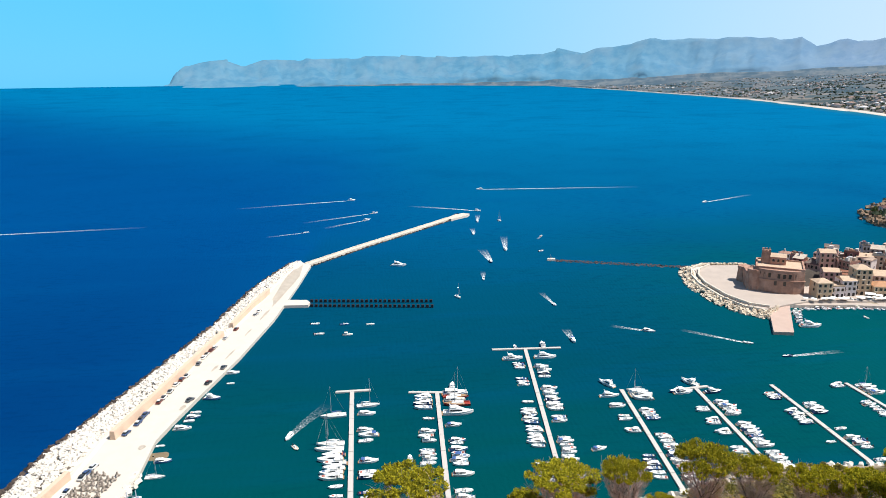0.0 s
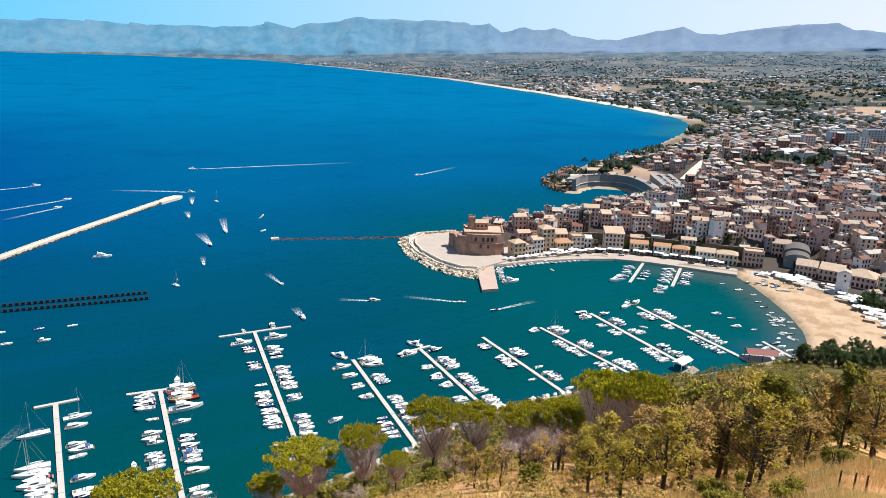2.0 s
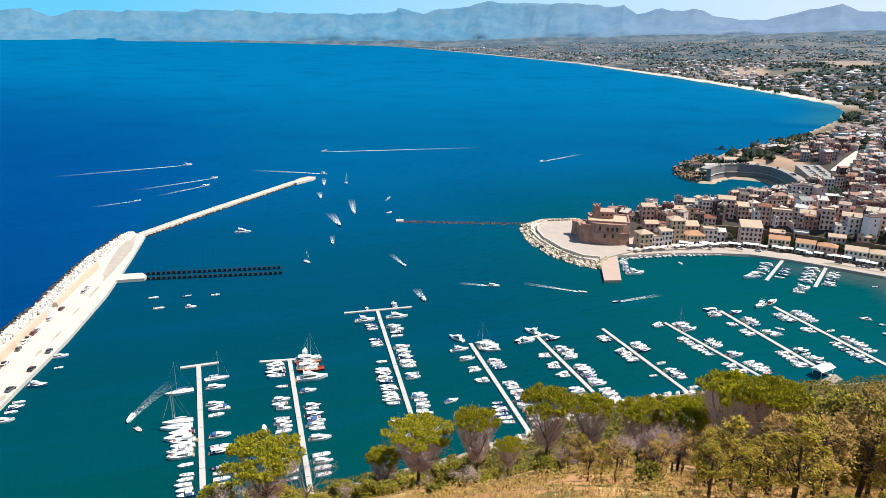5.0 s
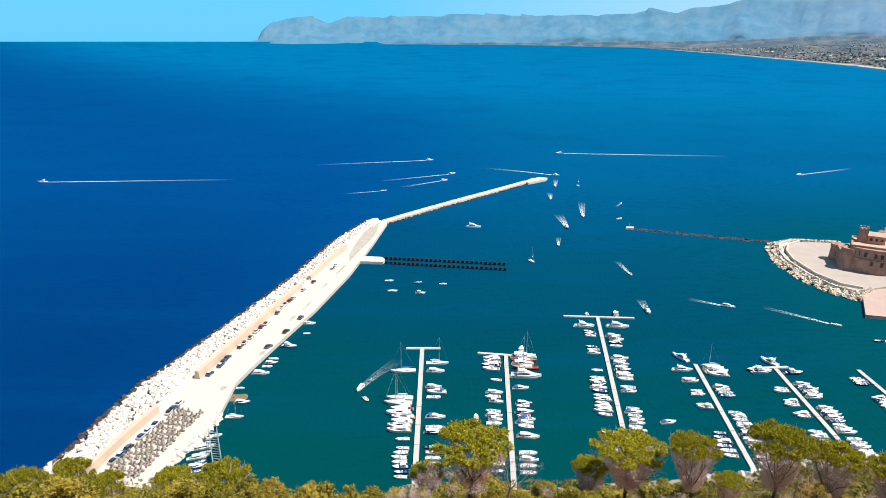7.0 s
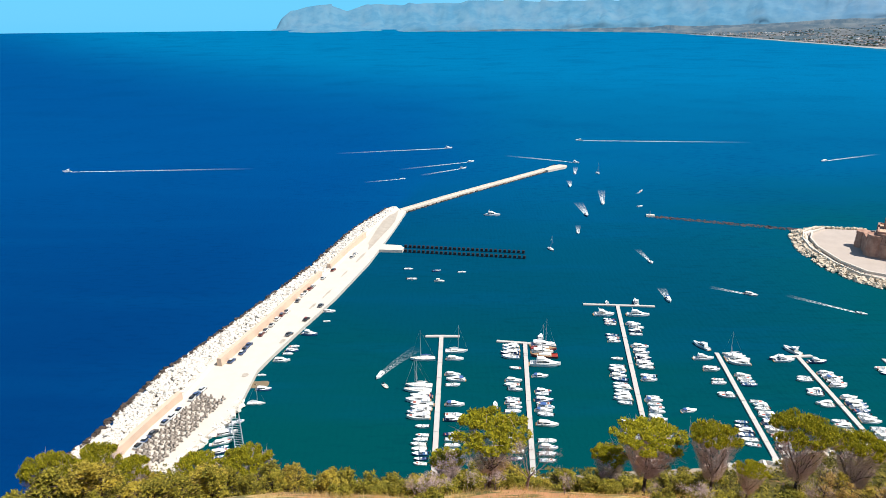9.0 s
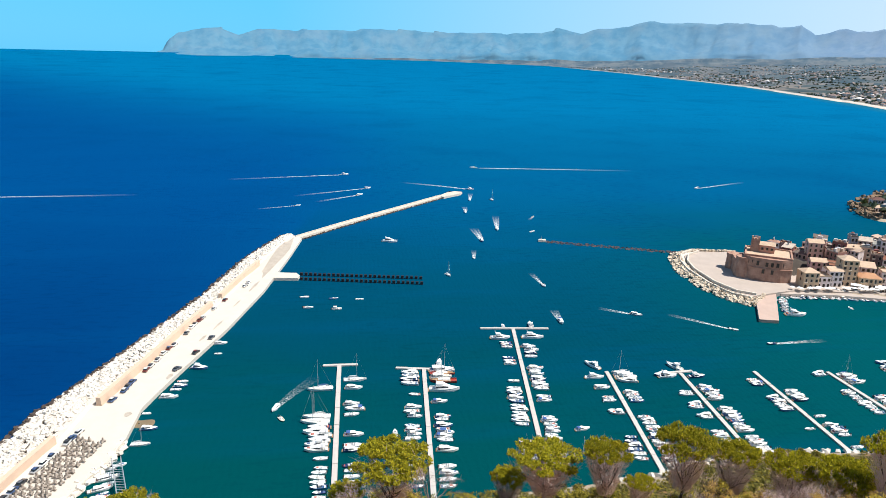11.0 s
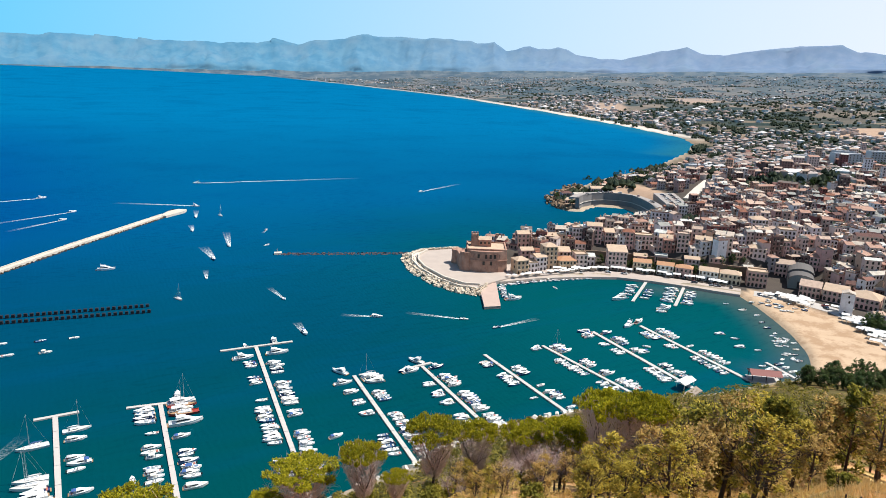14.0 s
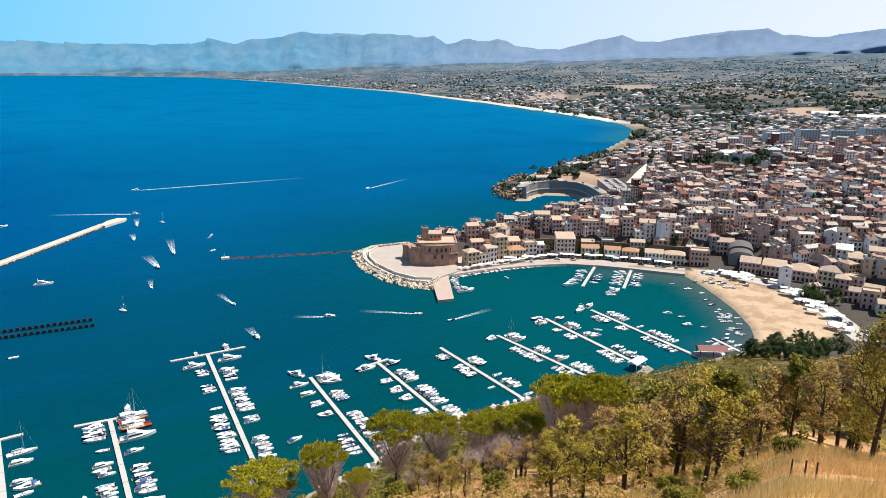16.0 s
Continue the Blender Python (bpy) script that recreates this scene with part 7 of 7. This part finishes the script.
for q in range(3):
    c_, s_ = math.cos(q * 2.094), math.sin(q * 2.094)
    unit.tube([(0, 0, 0.75), (c_ * 0.95, s_ * 0.95, 0.32)], [0.40, 0.30], 6)
unit.tube([(0, 0, 0.7), (0, 0, 1.85)], [0.40, 0.30], 6)
# concrete colour darkened to stand in for the units' shaded sides
unit = unit.mesh("armour_unit", plain("armour_concrete", (0.36, 0.31, 0.265), 0.9, vary=0.25, scale=1.0, bump=0.4))
for i in range(14):  # stored in rows on the root of the breakwater
    for j in range(6):
        u_, v_ = (j + 0.5) / 6 + stony.uniform(-0.025, 0.025), i / 13 + stony.uniform(-0.012, 0.012)
        x = (-104.0 + 8.6 * v_) * (1 - u_) + (-92.6 + 7.2 * v_) * u_
        if stony.random() < 0.93:
            part("armour_unit", unit, mole, m=pose(x, 178 + 37 * v_ - 1.5 * u_, 1.9, 0, 0, stony.choice([20, 50, 80]) + stony.uniform(-12, 12)) @ Matrix.Scale(stony.uniform(0.9, 1.15), 4))
edge = []
for i in range(150):
    x, y = along(INNER[:4], stony.random())
    edge.append((x + stony.uniform(-2.0, 1.2), y, stony.uniform(0.0, 1.3), stony.uniform(1.0, 2.0)))
heap("limestone rocks at the root of the breakwater", edge, mole, 0, loose="rock_edge")
arm_rocks = []
for i in range(700):
    x, y = along(ARM + [(92, 648)], stony.random())
    s = stony.uniform(-0.4, 2.8)
    arm_rocks.append((x - 0.77 * (2.3 + s), y + 0.64 * (2.3 + s), 1.2 - 0.45 * s, stony.uniform(0.9, 1.5)))
DARKROCK = plain("dark_wet_rock", (0.075, 0.055, 0.045), 0.85, vary=0.25, scale=0.6)
wet = []
for i in range(900):
    x, y = along(OUTER, stony.random())
    wet.append((x - stony.uniform(0.0, 2.0), y + stony.uniform(-1, 1), stony.uniform(-0.2, 0.35), stony.uniform(0.9, 1.6)))
heap("dark wet rocks at the waterline", wet, mole, 0, DARKROCK, loose="wet_rocks")
heap("dark wet rocks along the outer arm", arm_rocks, arm, 0, DARKROCK)
# added dark rocks stand in for the wall's shadow on the inner side
arm_in = []
for i in range(380):
    x, y = along(ARM, stony.random())
    s = stony.uniform(0, 1.2)
    arm_in.append((x + 0.77 * (2.0 + s), y - 0.64 * (2.0 + s), 0.4 - 0.4 * s, stony.uniform(0.6, 1.1)))
heap("dark rocks for the wall's shadow inside the outer arm", arm_in, arm, 0, DARKROCK, loose="inner_rocks")
point_rocks = []
SHOULDER = [(229, 338), (217, 329), (208, 343), (203, 362), (204, 388), (208, 408), (216, 427), (234, 436), (262, 431)]
for i in range(780):
    x, y = along(SHOULDER, stony.random())
    w = (Vector((252, 385)) - Vector((x, y))).normalized()
    s = stony.uniform(-3.5, 4.5)
    point_rocks.append((x + w.x * s, y + w.y * s, 0.3 + max(0, s + 2.5) * 0.32, stony.uniform(1.0, 2.1)))
TANROCK = plain("tan_boulders", (0.64, 0.54, 0.42), 0.92, vary=0.2, scale=0.6, bump=0.5)
heap("pale boulders round the castle point", point_rocks, quay, 0, TANROCK)
part("promenade_wall", band(Kit(), [(224, 339), (216, 345), (211, 362), (211, 388), (215, 405), (222, 418), (234, 427)], [(-0.5, 2.3), (-0.5, 3.9), (0.4, 3.9), (0.4, 2.3)]).mesh("promenade_wall", CONCRETE), quay)
part("sea_walk", band(Kit(), [(222, 336), (214, 344), (210, 362), (210, 388), (214, 406), (221, 420), (234, 430)], [(0.2, 0.5), (0.2, 2.2), (2.6, 2.2), (2.6, 3.3), (3.3, 3.3), (3.3, 0.5)][::-1]).mesh("sea_walk", CONCRETE), quay, "lower walk with its own sea wall")
reef = thing("submerged_reef", "line of dark weedy rocks just awash", "reef", kind="stuff")
heap("dark weedy rocks just awash", [(134 + 92 * t + stony.uniform(-2, 2), 467 - 35 * t + stony.uniform(-3.2, 3.2), stony.uniform(-0.5, -0.15), stony.uniform(0.8, 1.6)) for t in (stony.random() for i in range(520))], reef, 0, REEF)
beacon = thing("reef_beacon", "pale stone platform with a small beacon at the reef's end", "beacon")
part("platform", Kit().prism([(130, 466), (136, 465), (137, 469), (131, 470)], -1, 1.3, batter=0.3).mesh("reef_platform", CONCRETE), beacon)
part("post", Kit().tube([(133, 467.5, 1.3), (133, 467.5, 4.3)], [0.25, 0.15], 6).mesh("beacon_post", ALLOY), beacon)
shore = thing("shore_rocks", "pale rocks along the foot of the hill", "rocks", kind="stuff")
heap("pale shore rocks", [(x + stony.uniform(-3, 3), y + stony.uniform(-1.5, 2.5), stony.uniform(0, 1.2), stony.uniform(0.8, 2.2)) for x, y in (along([(-60, 166), (-35, 167), (0, 168), (40, 171), (66, 174), (98, 180), (134, 189), (169, 186), (206, 176), (240, 166)], stony.random()) for i in range(420))], shore)
head_rocks = thing("headland_rocks", "brown rocks at the foot of the headland", "rocks", kind="stuff")
heap("brown headland rocks", [(x + stony.uniform(-6, 8), y + stony.uniform(-6, 8), stony.uniform(-0.4, 4), stony.uniform(1.5, 4)) for x, y in (along([(452, 520), (450, 545), (470, 578), (500, 600), (560, 640)], stony.random()) for i in range(300))], head_rocks, 0, plain("brown_cliff_rock", (0.25, 0.17, 0.11), 0.95, vary=0.25, scale=0.4))
for i in range(16):
    plant("garden", 0, 0, green.uniform(3, 6), None, 468 + green.uniform(-8, 16), 558 + green.uniform(-22, 26))

shoal = thing("sandbank", "brown sandy shallow beside the breakwater", "sandbank", kind="structure")
part("sand", Kit().loft([[(-79 + q * 5.5 * math.cos(a), 228 + q * 3.6 * math.sin(a) + 0.8 * math.sin(3 * a), z) for a in (2 * math.pi * i / 16 for i in range(16))] for q, z in ((1.2, -1.0), (1.0, -0.02), (0.7, 0.12), (0.1, 0.2))]).mesh("sandbank", plain("wet_sand", (0.20, 0.15, 0.09), 0.7, scale=0.4), smooth=True), shoal)

# ---- docks and huts ----
dock = thing("landing_stage", "angled wooden landing stage with a white tented kiosk", "dock", group="")
part("stage", Kit().prism([(205.5, 180.5), (216, 171.5), (219, 173.3), (235.5, 177), (236.5, 181.5), (217.5, 177), (207.5, 183)], -0.5, 0.75).mesh("stage", plain("weathered_planks", (0.30, 0.25, 0.20), 0.85)), dock)
part("kiosk", roof_kit(9, 4.5, 3.2, "gable").box(-4.2, 0.3, 0.75, -4.0, 0.5, 3.2).box(4.0, 0.3, 0.75, 4.2, 0.5, 3.2).box(-4.2, 4.0, 0.75, -4.0, 4.2, 3.2).box(4.0, 4.0, 0.75, 4.2, 4.2, 3.2).mesh("kiosk", AWNING), dock, "white tented roof on posts", m=pose(232.5, 181.5, 0, 0, 0, 12))
hut = thing("pontoon_hut", "open hut with a red roof at the pontoon's root", "hut")
part("roof", roof_kit(13, 7, 3.4, "gable").mesh("hut_roof", plain("red_sheet_roof", (0.24, 0.085, 0.075), 0.7, vary=0.15)), hut, m=pose(269, 170, 0.4, 0, 0, -38))
part("deck", Kit().box(-7, -0.5, -0.8, 7, 7.5, 0.5).mesh("hut_deck", PONTOON), hut, m=pose(269, 170, 0, 0, 0, -38))
for x in (-6, 0, 6):
    for y in (0.4, 6.6):
        part("post", Kit().box(x - 0.12, y - 0.12, 0.5, x + 0.12, y + 0.12, 3.8).mesh("hut_post", DARKCONC), hut, m=pose(269, 170, 0, 0, 0, -38))
lattice = thing("gangway", "pale lattice steel gangway between mole and water", "gangway")
A, B = Vector((-77.5, 200, 3.2)), Vector((-71, 184, 1.2))
side = Vector((0.93, 0.37, 0))
for s in (-1.3, 1.3):
    for z in (0, 1.3):
        part("rail", Kit().tube([A + side * s + Vector((0, 0, z)), B + side * s + Vector((0, 0, z))], 0.17, 5).mesh("rail", ALLOY), lattice)
for i in range(15):
    p, q = A.lerp(B, i / 14), A.lerp(B, min(1, (i + 1) / 14))
    for s in (-1.3, 1.3):
        part("brace", Kit().tube([p + side * s, q + side * s + Vector((0, 0, 1.3))], 0.10, 4).mesh("brace", ALLOY), lattice)
    part("rung", Kit().tube([p - side * 1.3, q + side * 1.3], 0.12, 4).mesh("rung", ALLOY), lattice)

# ---- cars ----
PAINT = Mat("car_paint", 0.3, 0.2, 0.5)
PAINT.set("Base Color", PAINT.pick(PAINT.rand(), [(0.75, 0.75, 0.75), (0.05, 0.05, 0.055), (0.40, 0.41, 0.43), (0.70, 0.70, 0.68), (0.12, 0.13, 0.15), (0.16, 0.03, 0.025), (0.05, 0.09, 0.2), (0.55, 0.56, 0.57)]))
PAINT = PAINT.m
CAR = {}


def car(x, y, z, turn):
    m = pose(x, y, z, 0, 0, turn)
    if CAR:
        return copy_thing(CAR["car"], m)
    c = CAR["car"] = thing("car", "small parked car with dark windows", "car", m, "parked cars")
    part("body", Kit().loft([[(px, -0.82, z0), (px, -0.86, 0.65), (px, -0.75, z1), (px, 0.75, z1), (px, 0.86, 0.65), (px, 0.82, z0)] for px, z0, z1 in ((-2.05, 0.4, 0.75), (-1.8, 0.28, 0.95), (0.8, 0.25, 0.98), (1.6, 0.28, 0.85), (2.05, 0.4, 0.62))]).mesh("car_body", PAINT), c)
    w = part("window", Kit().loft([[(px, -0.76, 0.95), (px + s, -0.6, z1 - 0.06), (px + s, 0.6, z1 - 0.06), (px, 0.76, 0.95)] for px, s, z1 in ((-1.75, 0.3, 1.2), (-1.3, 0.1, 1.48), (0.2, -0.1, 1.48), (0.95, -0.4, 1.1))]).mesh("car_glass", TINT), c)
    part("roof", Kit().loft([[(px, -0.62, 1.42), (px, -0.5, 1.5), (px, 0.5, 1.5), (px, 0.62, 1.42)] for px in (-1.35, 0.15)]).mesh("car_roof", PAINT), c)
    for px in (-1.25, 1.3):
        for py in (-0.8, 0.8):
            part("wheel", Kit().tube([(px, py - 0.1, 0.3), (px, py + 0.1, 0.3)], 0.31, 10).mesh("wheel", BLACK), c)
    return c


drive = random.Random(8)
for i in range(24):  # along the foot of the parapet on the mole
    x, y = along([(-94, 239), (-88, 270), (-80, 315), (-71, 355)], (i + drive.uniform(-0.3, 0.3)) / 24)
    if drive.random() < 0.75:
        car(x + 0.9 + drive.uniform(-0.4, 0.6), y, 1.93, 80 + drive.uniform(-6, 6))
for i in range(13):  # beside the stored armour units
    x, y = along([(-104.6, 181), (-97.4, 215), (-94.5, 228)], (i + drive.uniform(-0.25, 0.25)) / 13)
    if i % 4:
        car(x, y, 1.93, 78 + drive.uniform(-5, 5))
for x, y, turn in [(-75.5, 268, 60), (-71.5, 284, 70), (-64, 372, 70), (-63, 378, 70), (-68, 300, 75)]:
    car(x, y, 1.8, turn)
for i in range(14):  # harbour road behind the quay
    x, y = along(QUAY, drive.random())
    w = Vector((0.77, 0.64))
    car(x + w.x * 9 + drive.uniform(-1, 1), y + w.y * 9 + drive.uniform(-1, 1), 2.2, drive.choice([-50, -52, 38]))
BEACH_ROAD = [(378, 257), (391, 238), (394, 214), (388, 192), (376, 174), (361, 156), (346, 138)]
for i in range(22):
    x, y = along(BEACH_ROAD, drive.random())
    car(x + drive.uniform(-3, 5), y + drive.uniform(-3, 3), ground_z(x, y) + 0.12, drive.choice([60, 70, 150]))
road = thing("beach_road", "pale asphalt road behind the beach", "road", kind="structure")
ASPHALT = plain("sun_bleached_asphalt", (0.46, 0.43, 0.40), 0.9, vary=0.12, scale=0.3)
k = Kit()
rows = []
for i, q in enumerate([Vector(p) for p in BEACH_ROAD]):
    a, b = Vector(BEACH_ROAD[max(0, i - 1)]), Vector(BEACH_ROAD[min(len(BEACH_ROAD) - 1, i + 1)])
    n = Vector((-(b - a).y, (b - a).x)).normalized()
    zz = ground_z(q.x, q.y) + 0.1
    rows.append([(q.x + n.x * 6, q.y + n.y * 6, zz - 0.6), (q.x + n.x * 6, q.y + n.y * 6, zz), (q.x - n.x * 6, q.y - n.y * 6, zz), (q.x - n.x * 6, q.y - n.y * 6, zz - 0.6)])
part("carriageway", k.loft(rows).mesh("carriageway", ASPHALT), road)
for i in range(10):  # road cars on the headland
    x, y = along(SEAWALL, drive.random())
    car(x + 8 * 0.9, y + 3, 13.7, drive.uniform(0, 180))
lot = thing("car_park", "pale paved car park above the cove", "car park", kind="structure")
part("paving", Kit().prism([(484, 416), (508, 413), (572, 500), (548, 506)], 2, 15.6).mesh("car_park", DARKROAD), lot)
for i in range(11):  # two close rows
    for j in (0.3, 0.68):
        t = (i + 0.7) / 12
        car((484 + 64 * t) * (1 - j) + (508 + 64 * t) * j, (416 + 90 * t) * (1 - j) + (413 + 87 * t) * j, 15.62, 140 + drive.uniform(-5, 5))

# ---- awnings, tents and parasols along the quay and the beach road ----
TENT = roof_kit(5, 3.4, 2.6, "gable")
for x in (-2.4, 2.3):
    for y in (0.1, 3.2):
        TENT.box(x, y, 0, x + 0.1, y + 0.1, 2.6)
TENT = TENT.mesh("tent", AWNING)
for i in range(30):
    x, y = along(QUAY, 0.06 + 0.72 * (i / 30))
    if i % 4 != 3:
        thing("awning", "white canvas awning over a quay terrace", "awning", pose(x + 0.77 * 12.0 + drive.uniform(-1.6, 1.6), y + 0.64 * 12.0 + drive.uniform(-1.5, 1.5), 2.2, 0, 0, -48 + drive.uniform(-14, 14)) @ Matrix.Diagonal((drive.uniform(0.6, 1.1), drive.uniform(0.7, 1.1), drive.uniform(0.8, 1.15), 1)), "quay awnings", mesh=TENT)
for i in range(44):
    x, y = along(BEACH_ROAD, 0.1 + 0.85 * drive.random())
    x, y = x - 7 + drive.uniform(-5, 9), y + 2 + drive.uniform(-3, 3)
    thing("awning", "white canvas awning behind the beach", "awning", pose(x, y, ground_z(x, y), 0, 0, drive.uniform(-90, -50)) @ Matrix.Diagonal((drive.uniform(0.6, 1.3), drive.uniform(0.7, 1.1), drive.uniform(0.8, 1.1), 1)), "beach awnings", mesh=TENT)
_p = Kit().tube([(0, 0, 0), (0, 0, 2.3)], 0.05, 5)
_p.loft([[(r * math.cos(a), r * math.sin(a), z) for a in (2 * math.pi * i / 8 for i in range(8))] for r, z in ((1.5, 2.1), (0.05, 2.7))])
PARASOL = _p.mesh("parasol", AWNING)
for i in range(46):
    x, y = 247 + 70 * drive.random(), 0
    y = 347.5 - (x - 247) * 0.13 + drive.uniform(-1.5, 1.5)
    thing("parasol", "white parasol on the quay terrace", "parasol", pose(x, y, 2.2), "quay parasols", mesh=PARASOL)
# small boats laid up on the shingle under the hill
for i in range(12):
    x = -36 + i * 1.9 + drive.uniform(-0.4, 0.4)
    y = 167.5 + drive.uniform(-0.8, 0.8)
    boat("o", x, y, drive.uniform(70, 110), drive.uniform(0.6, 0.8)).location.z = max(0.35, ground_z(x, y) + 0.2)
# beached rowing boats
for i in range(16):
    x, y = 374 + drive.uniform(-12, 8), 236 + drive.uniform(-16, 14)
    boat("o", x, y, drive.uniform(100, 200), drive.uniform(0.6, 0.85)).location.z = ground_z(x, y) + 0.25
# fence posts on the near slope
for a, d in [(64.6, 27.0), (65.6, 26.6), (66.4, 26.0)]:
    x, y = d * math.sin(radians(a)), d * math.cos(radians(a))
    thing("fence_post", "thin dark wooden fence post", "post", pose(x, y, ground_z(x, y) - 0.2), "fence posts", mesh=Kit().tube([(0, 0, 0), (0.02, 0.01, 0.95)], [0.04, 0.03], 6).mesh("fence_post", BARK))


# ---- villages, trees and fields of the far plain ----
def far_plain():
    rs = np.random.RandomState(12)
    n = 15000
    az = np.radians(rs.uniform(16, 76, n))
    r = 850 * (11.5 ** rs.rand(n))
    x, y = r * np.sin(az), r * np.cos(az)
    z, c = terrain(x, y)
    dens = grain(x, y, 420, 3)
    near_shore = np.exp(-np.maximum(c["d"], 0) / 500)
    keep = (c["d"] > 45) & (rs.rand(n) < np.clip((dens - 0.44) * 5.0 + near_shore * 0.5, 0.04, 1))
    wall, roof = Kit(), Kit()
    for i in np.nonzero(keep)[0]:
        if r[i] < 1100 and rs.rand() < 0.5:
            continue
        big = rs.uniform(0.7, 1.25) * (2.2 if rs.rand() < 0.04 else 1)
        big *= 0.72 if r[i] < 1900 else 1.0
        w, d, h = rs.uniform(8, 15) * big, rs.uniform(8, 13) * big, rs.uniform(4, 9)
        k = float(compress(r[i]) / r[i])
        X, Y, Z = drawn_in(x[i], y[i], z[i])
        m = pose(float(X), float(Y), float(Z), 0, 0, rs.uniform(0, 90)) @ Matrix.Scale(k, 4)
        wall.box(-w / 2, 0, -3, w / 2, d, h, 0, m)
        rk = roof_kit(w, d, h, "hip")
        roof.add(rk.v, rk.f, 0, m)
    t = thing("far_villages", "scattered pale houses over the far plain", "houses", kind="stuff", mesh=wall.mesh("village_walls", wall_material("village_plaster", [(0.50, 0.48, 0.47), (0.68, 0.68, 0.69), (0.36, 0.31, 0.28), (0.46, 0.41, 0.38)], "island")))
    part("roofs", roof.mesh("village_roofs", roof_material("village_tiles", [(0.42, 0.37, 0.35), (0.30, 0.21, 0.18), (0.66, 0.65, 0.65), (0.34, 0.26, 0.23), (0.22, 0.18, 0.17)], "island")), t, kind="stuff")
    # woods and orchards: clumps of sprays
    n = 33000
    az = np.radians(rs.uniform(14, 78, n))
    r = np.where(rs.rand(n) < 0.3, 560 + 800 * rs.rand(n), 700 * (14.0 ** rs.rand(n)))
    x, y = r * np.sin(az), r * np.cos(az)
    z, c = terrain(x, y)
    dens = grain(x + 900, y, 300, 3)
    grove = gardens(x, y) & (r < 2300) & (rs.rand(n) < np.where(y < 680, 0.22, 0.9))
    keep = (c["d"] > 8) & grove | (c["d"] > 40) & (rs.rand(n) < np.clip((dens - 0.38) * 6.0, 0.08, 1)) & ((r > 1150) | (rs.rand(n) < 0.4)) & (c["earth"] < 0.4)
    wood = Kit()
    rr = random.Random(3)
    for i in np.nonzero(keep)[0]:
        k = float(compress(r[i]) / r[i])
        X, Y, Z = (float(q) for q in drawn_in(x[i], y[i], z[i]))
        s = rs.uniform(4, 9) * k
        for j in range(3):
            cx, cy = X + rr.gauss(0, 0.5) * s, Y + rr.gauss(0, 0.5) * s
            h = s * rr.uniform(0.7, 1.2)
            ring = [(cx + s * rr.uniform(0.35, 0.75) * math.cos(a), cy + s * rr.uniform(0.35, 0.75) * math.sin(a), Z + h * rr.uniform(0.3, 0.6)) for a in (0.0, 1.25, 2.5, 3.8, 5.0)]
            wood.add([(cx, cy, Z + h)] + ring + [(cx, cy, Z - 1)], [(0, 1 + q, 1 + (q + 1) % 5) for q in range(5)] + [(6, 1 + (q + 1) % 5, 1 + q) for q in range(5)])
    thing("far_trees", "scattered dark trees and orchards over the plain", "trees", kind="stuff", mesh=wood.mesh("far_trees", foliage("far_leaves", [(0.018, 0.040, 0.026), (0.040, 0.065, 0.04), (0.07, 0.09, 0.05), (0.025, 0.05, 0.034)])))


far_plain()
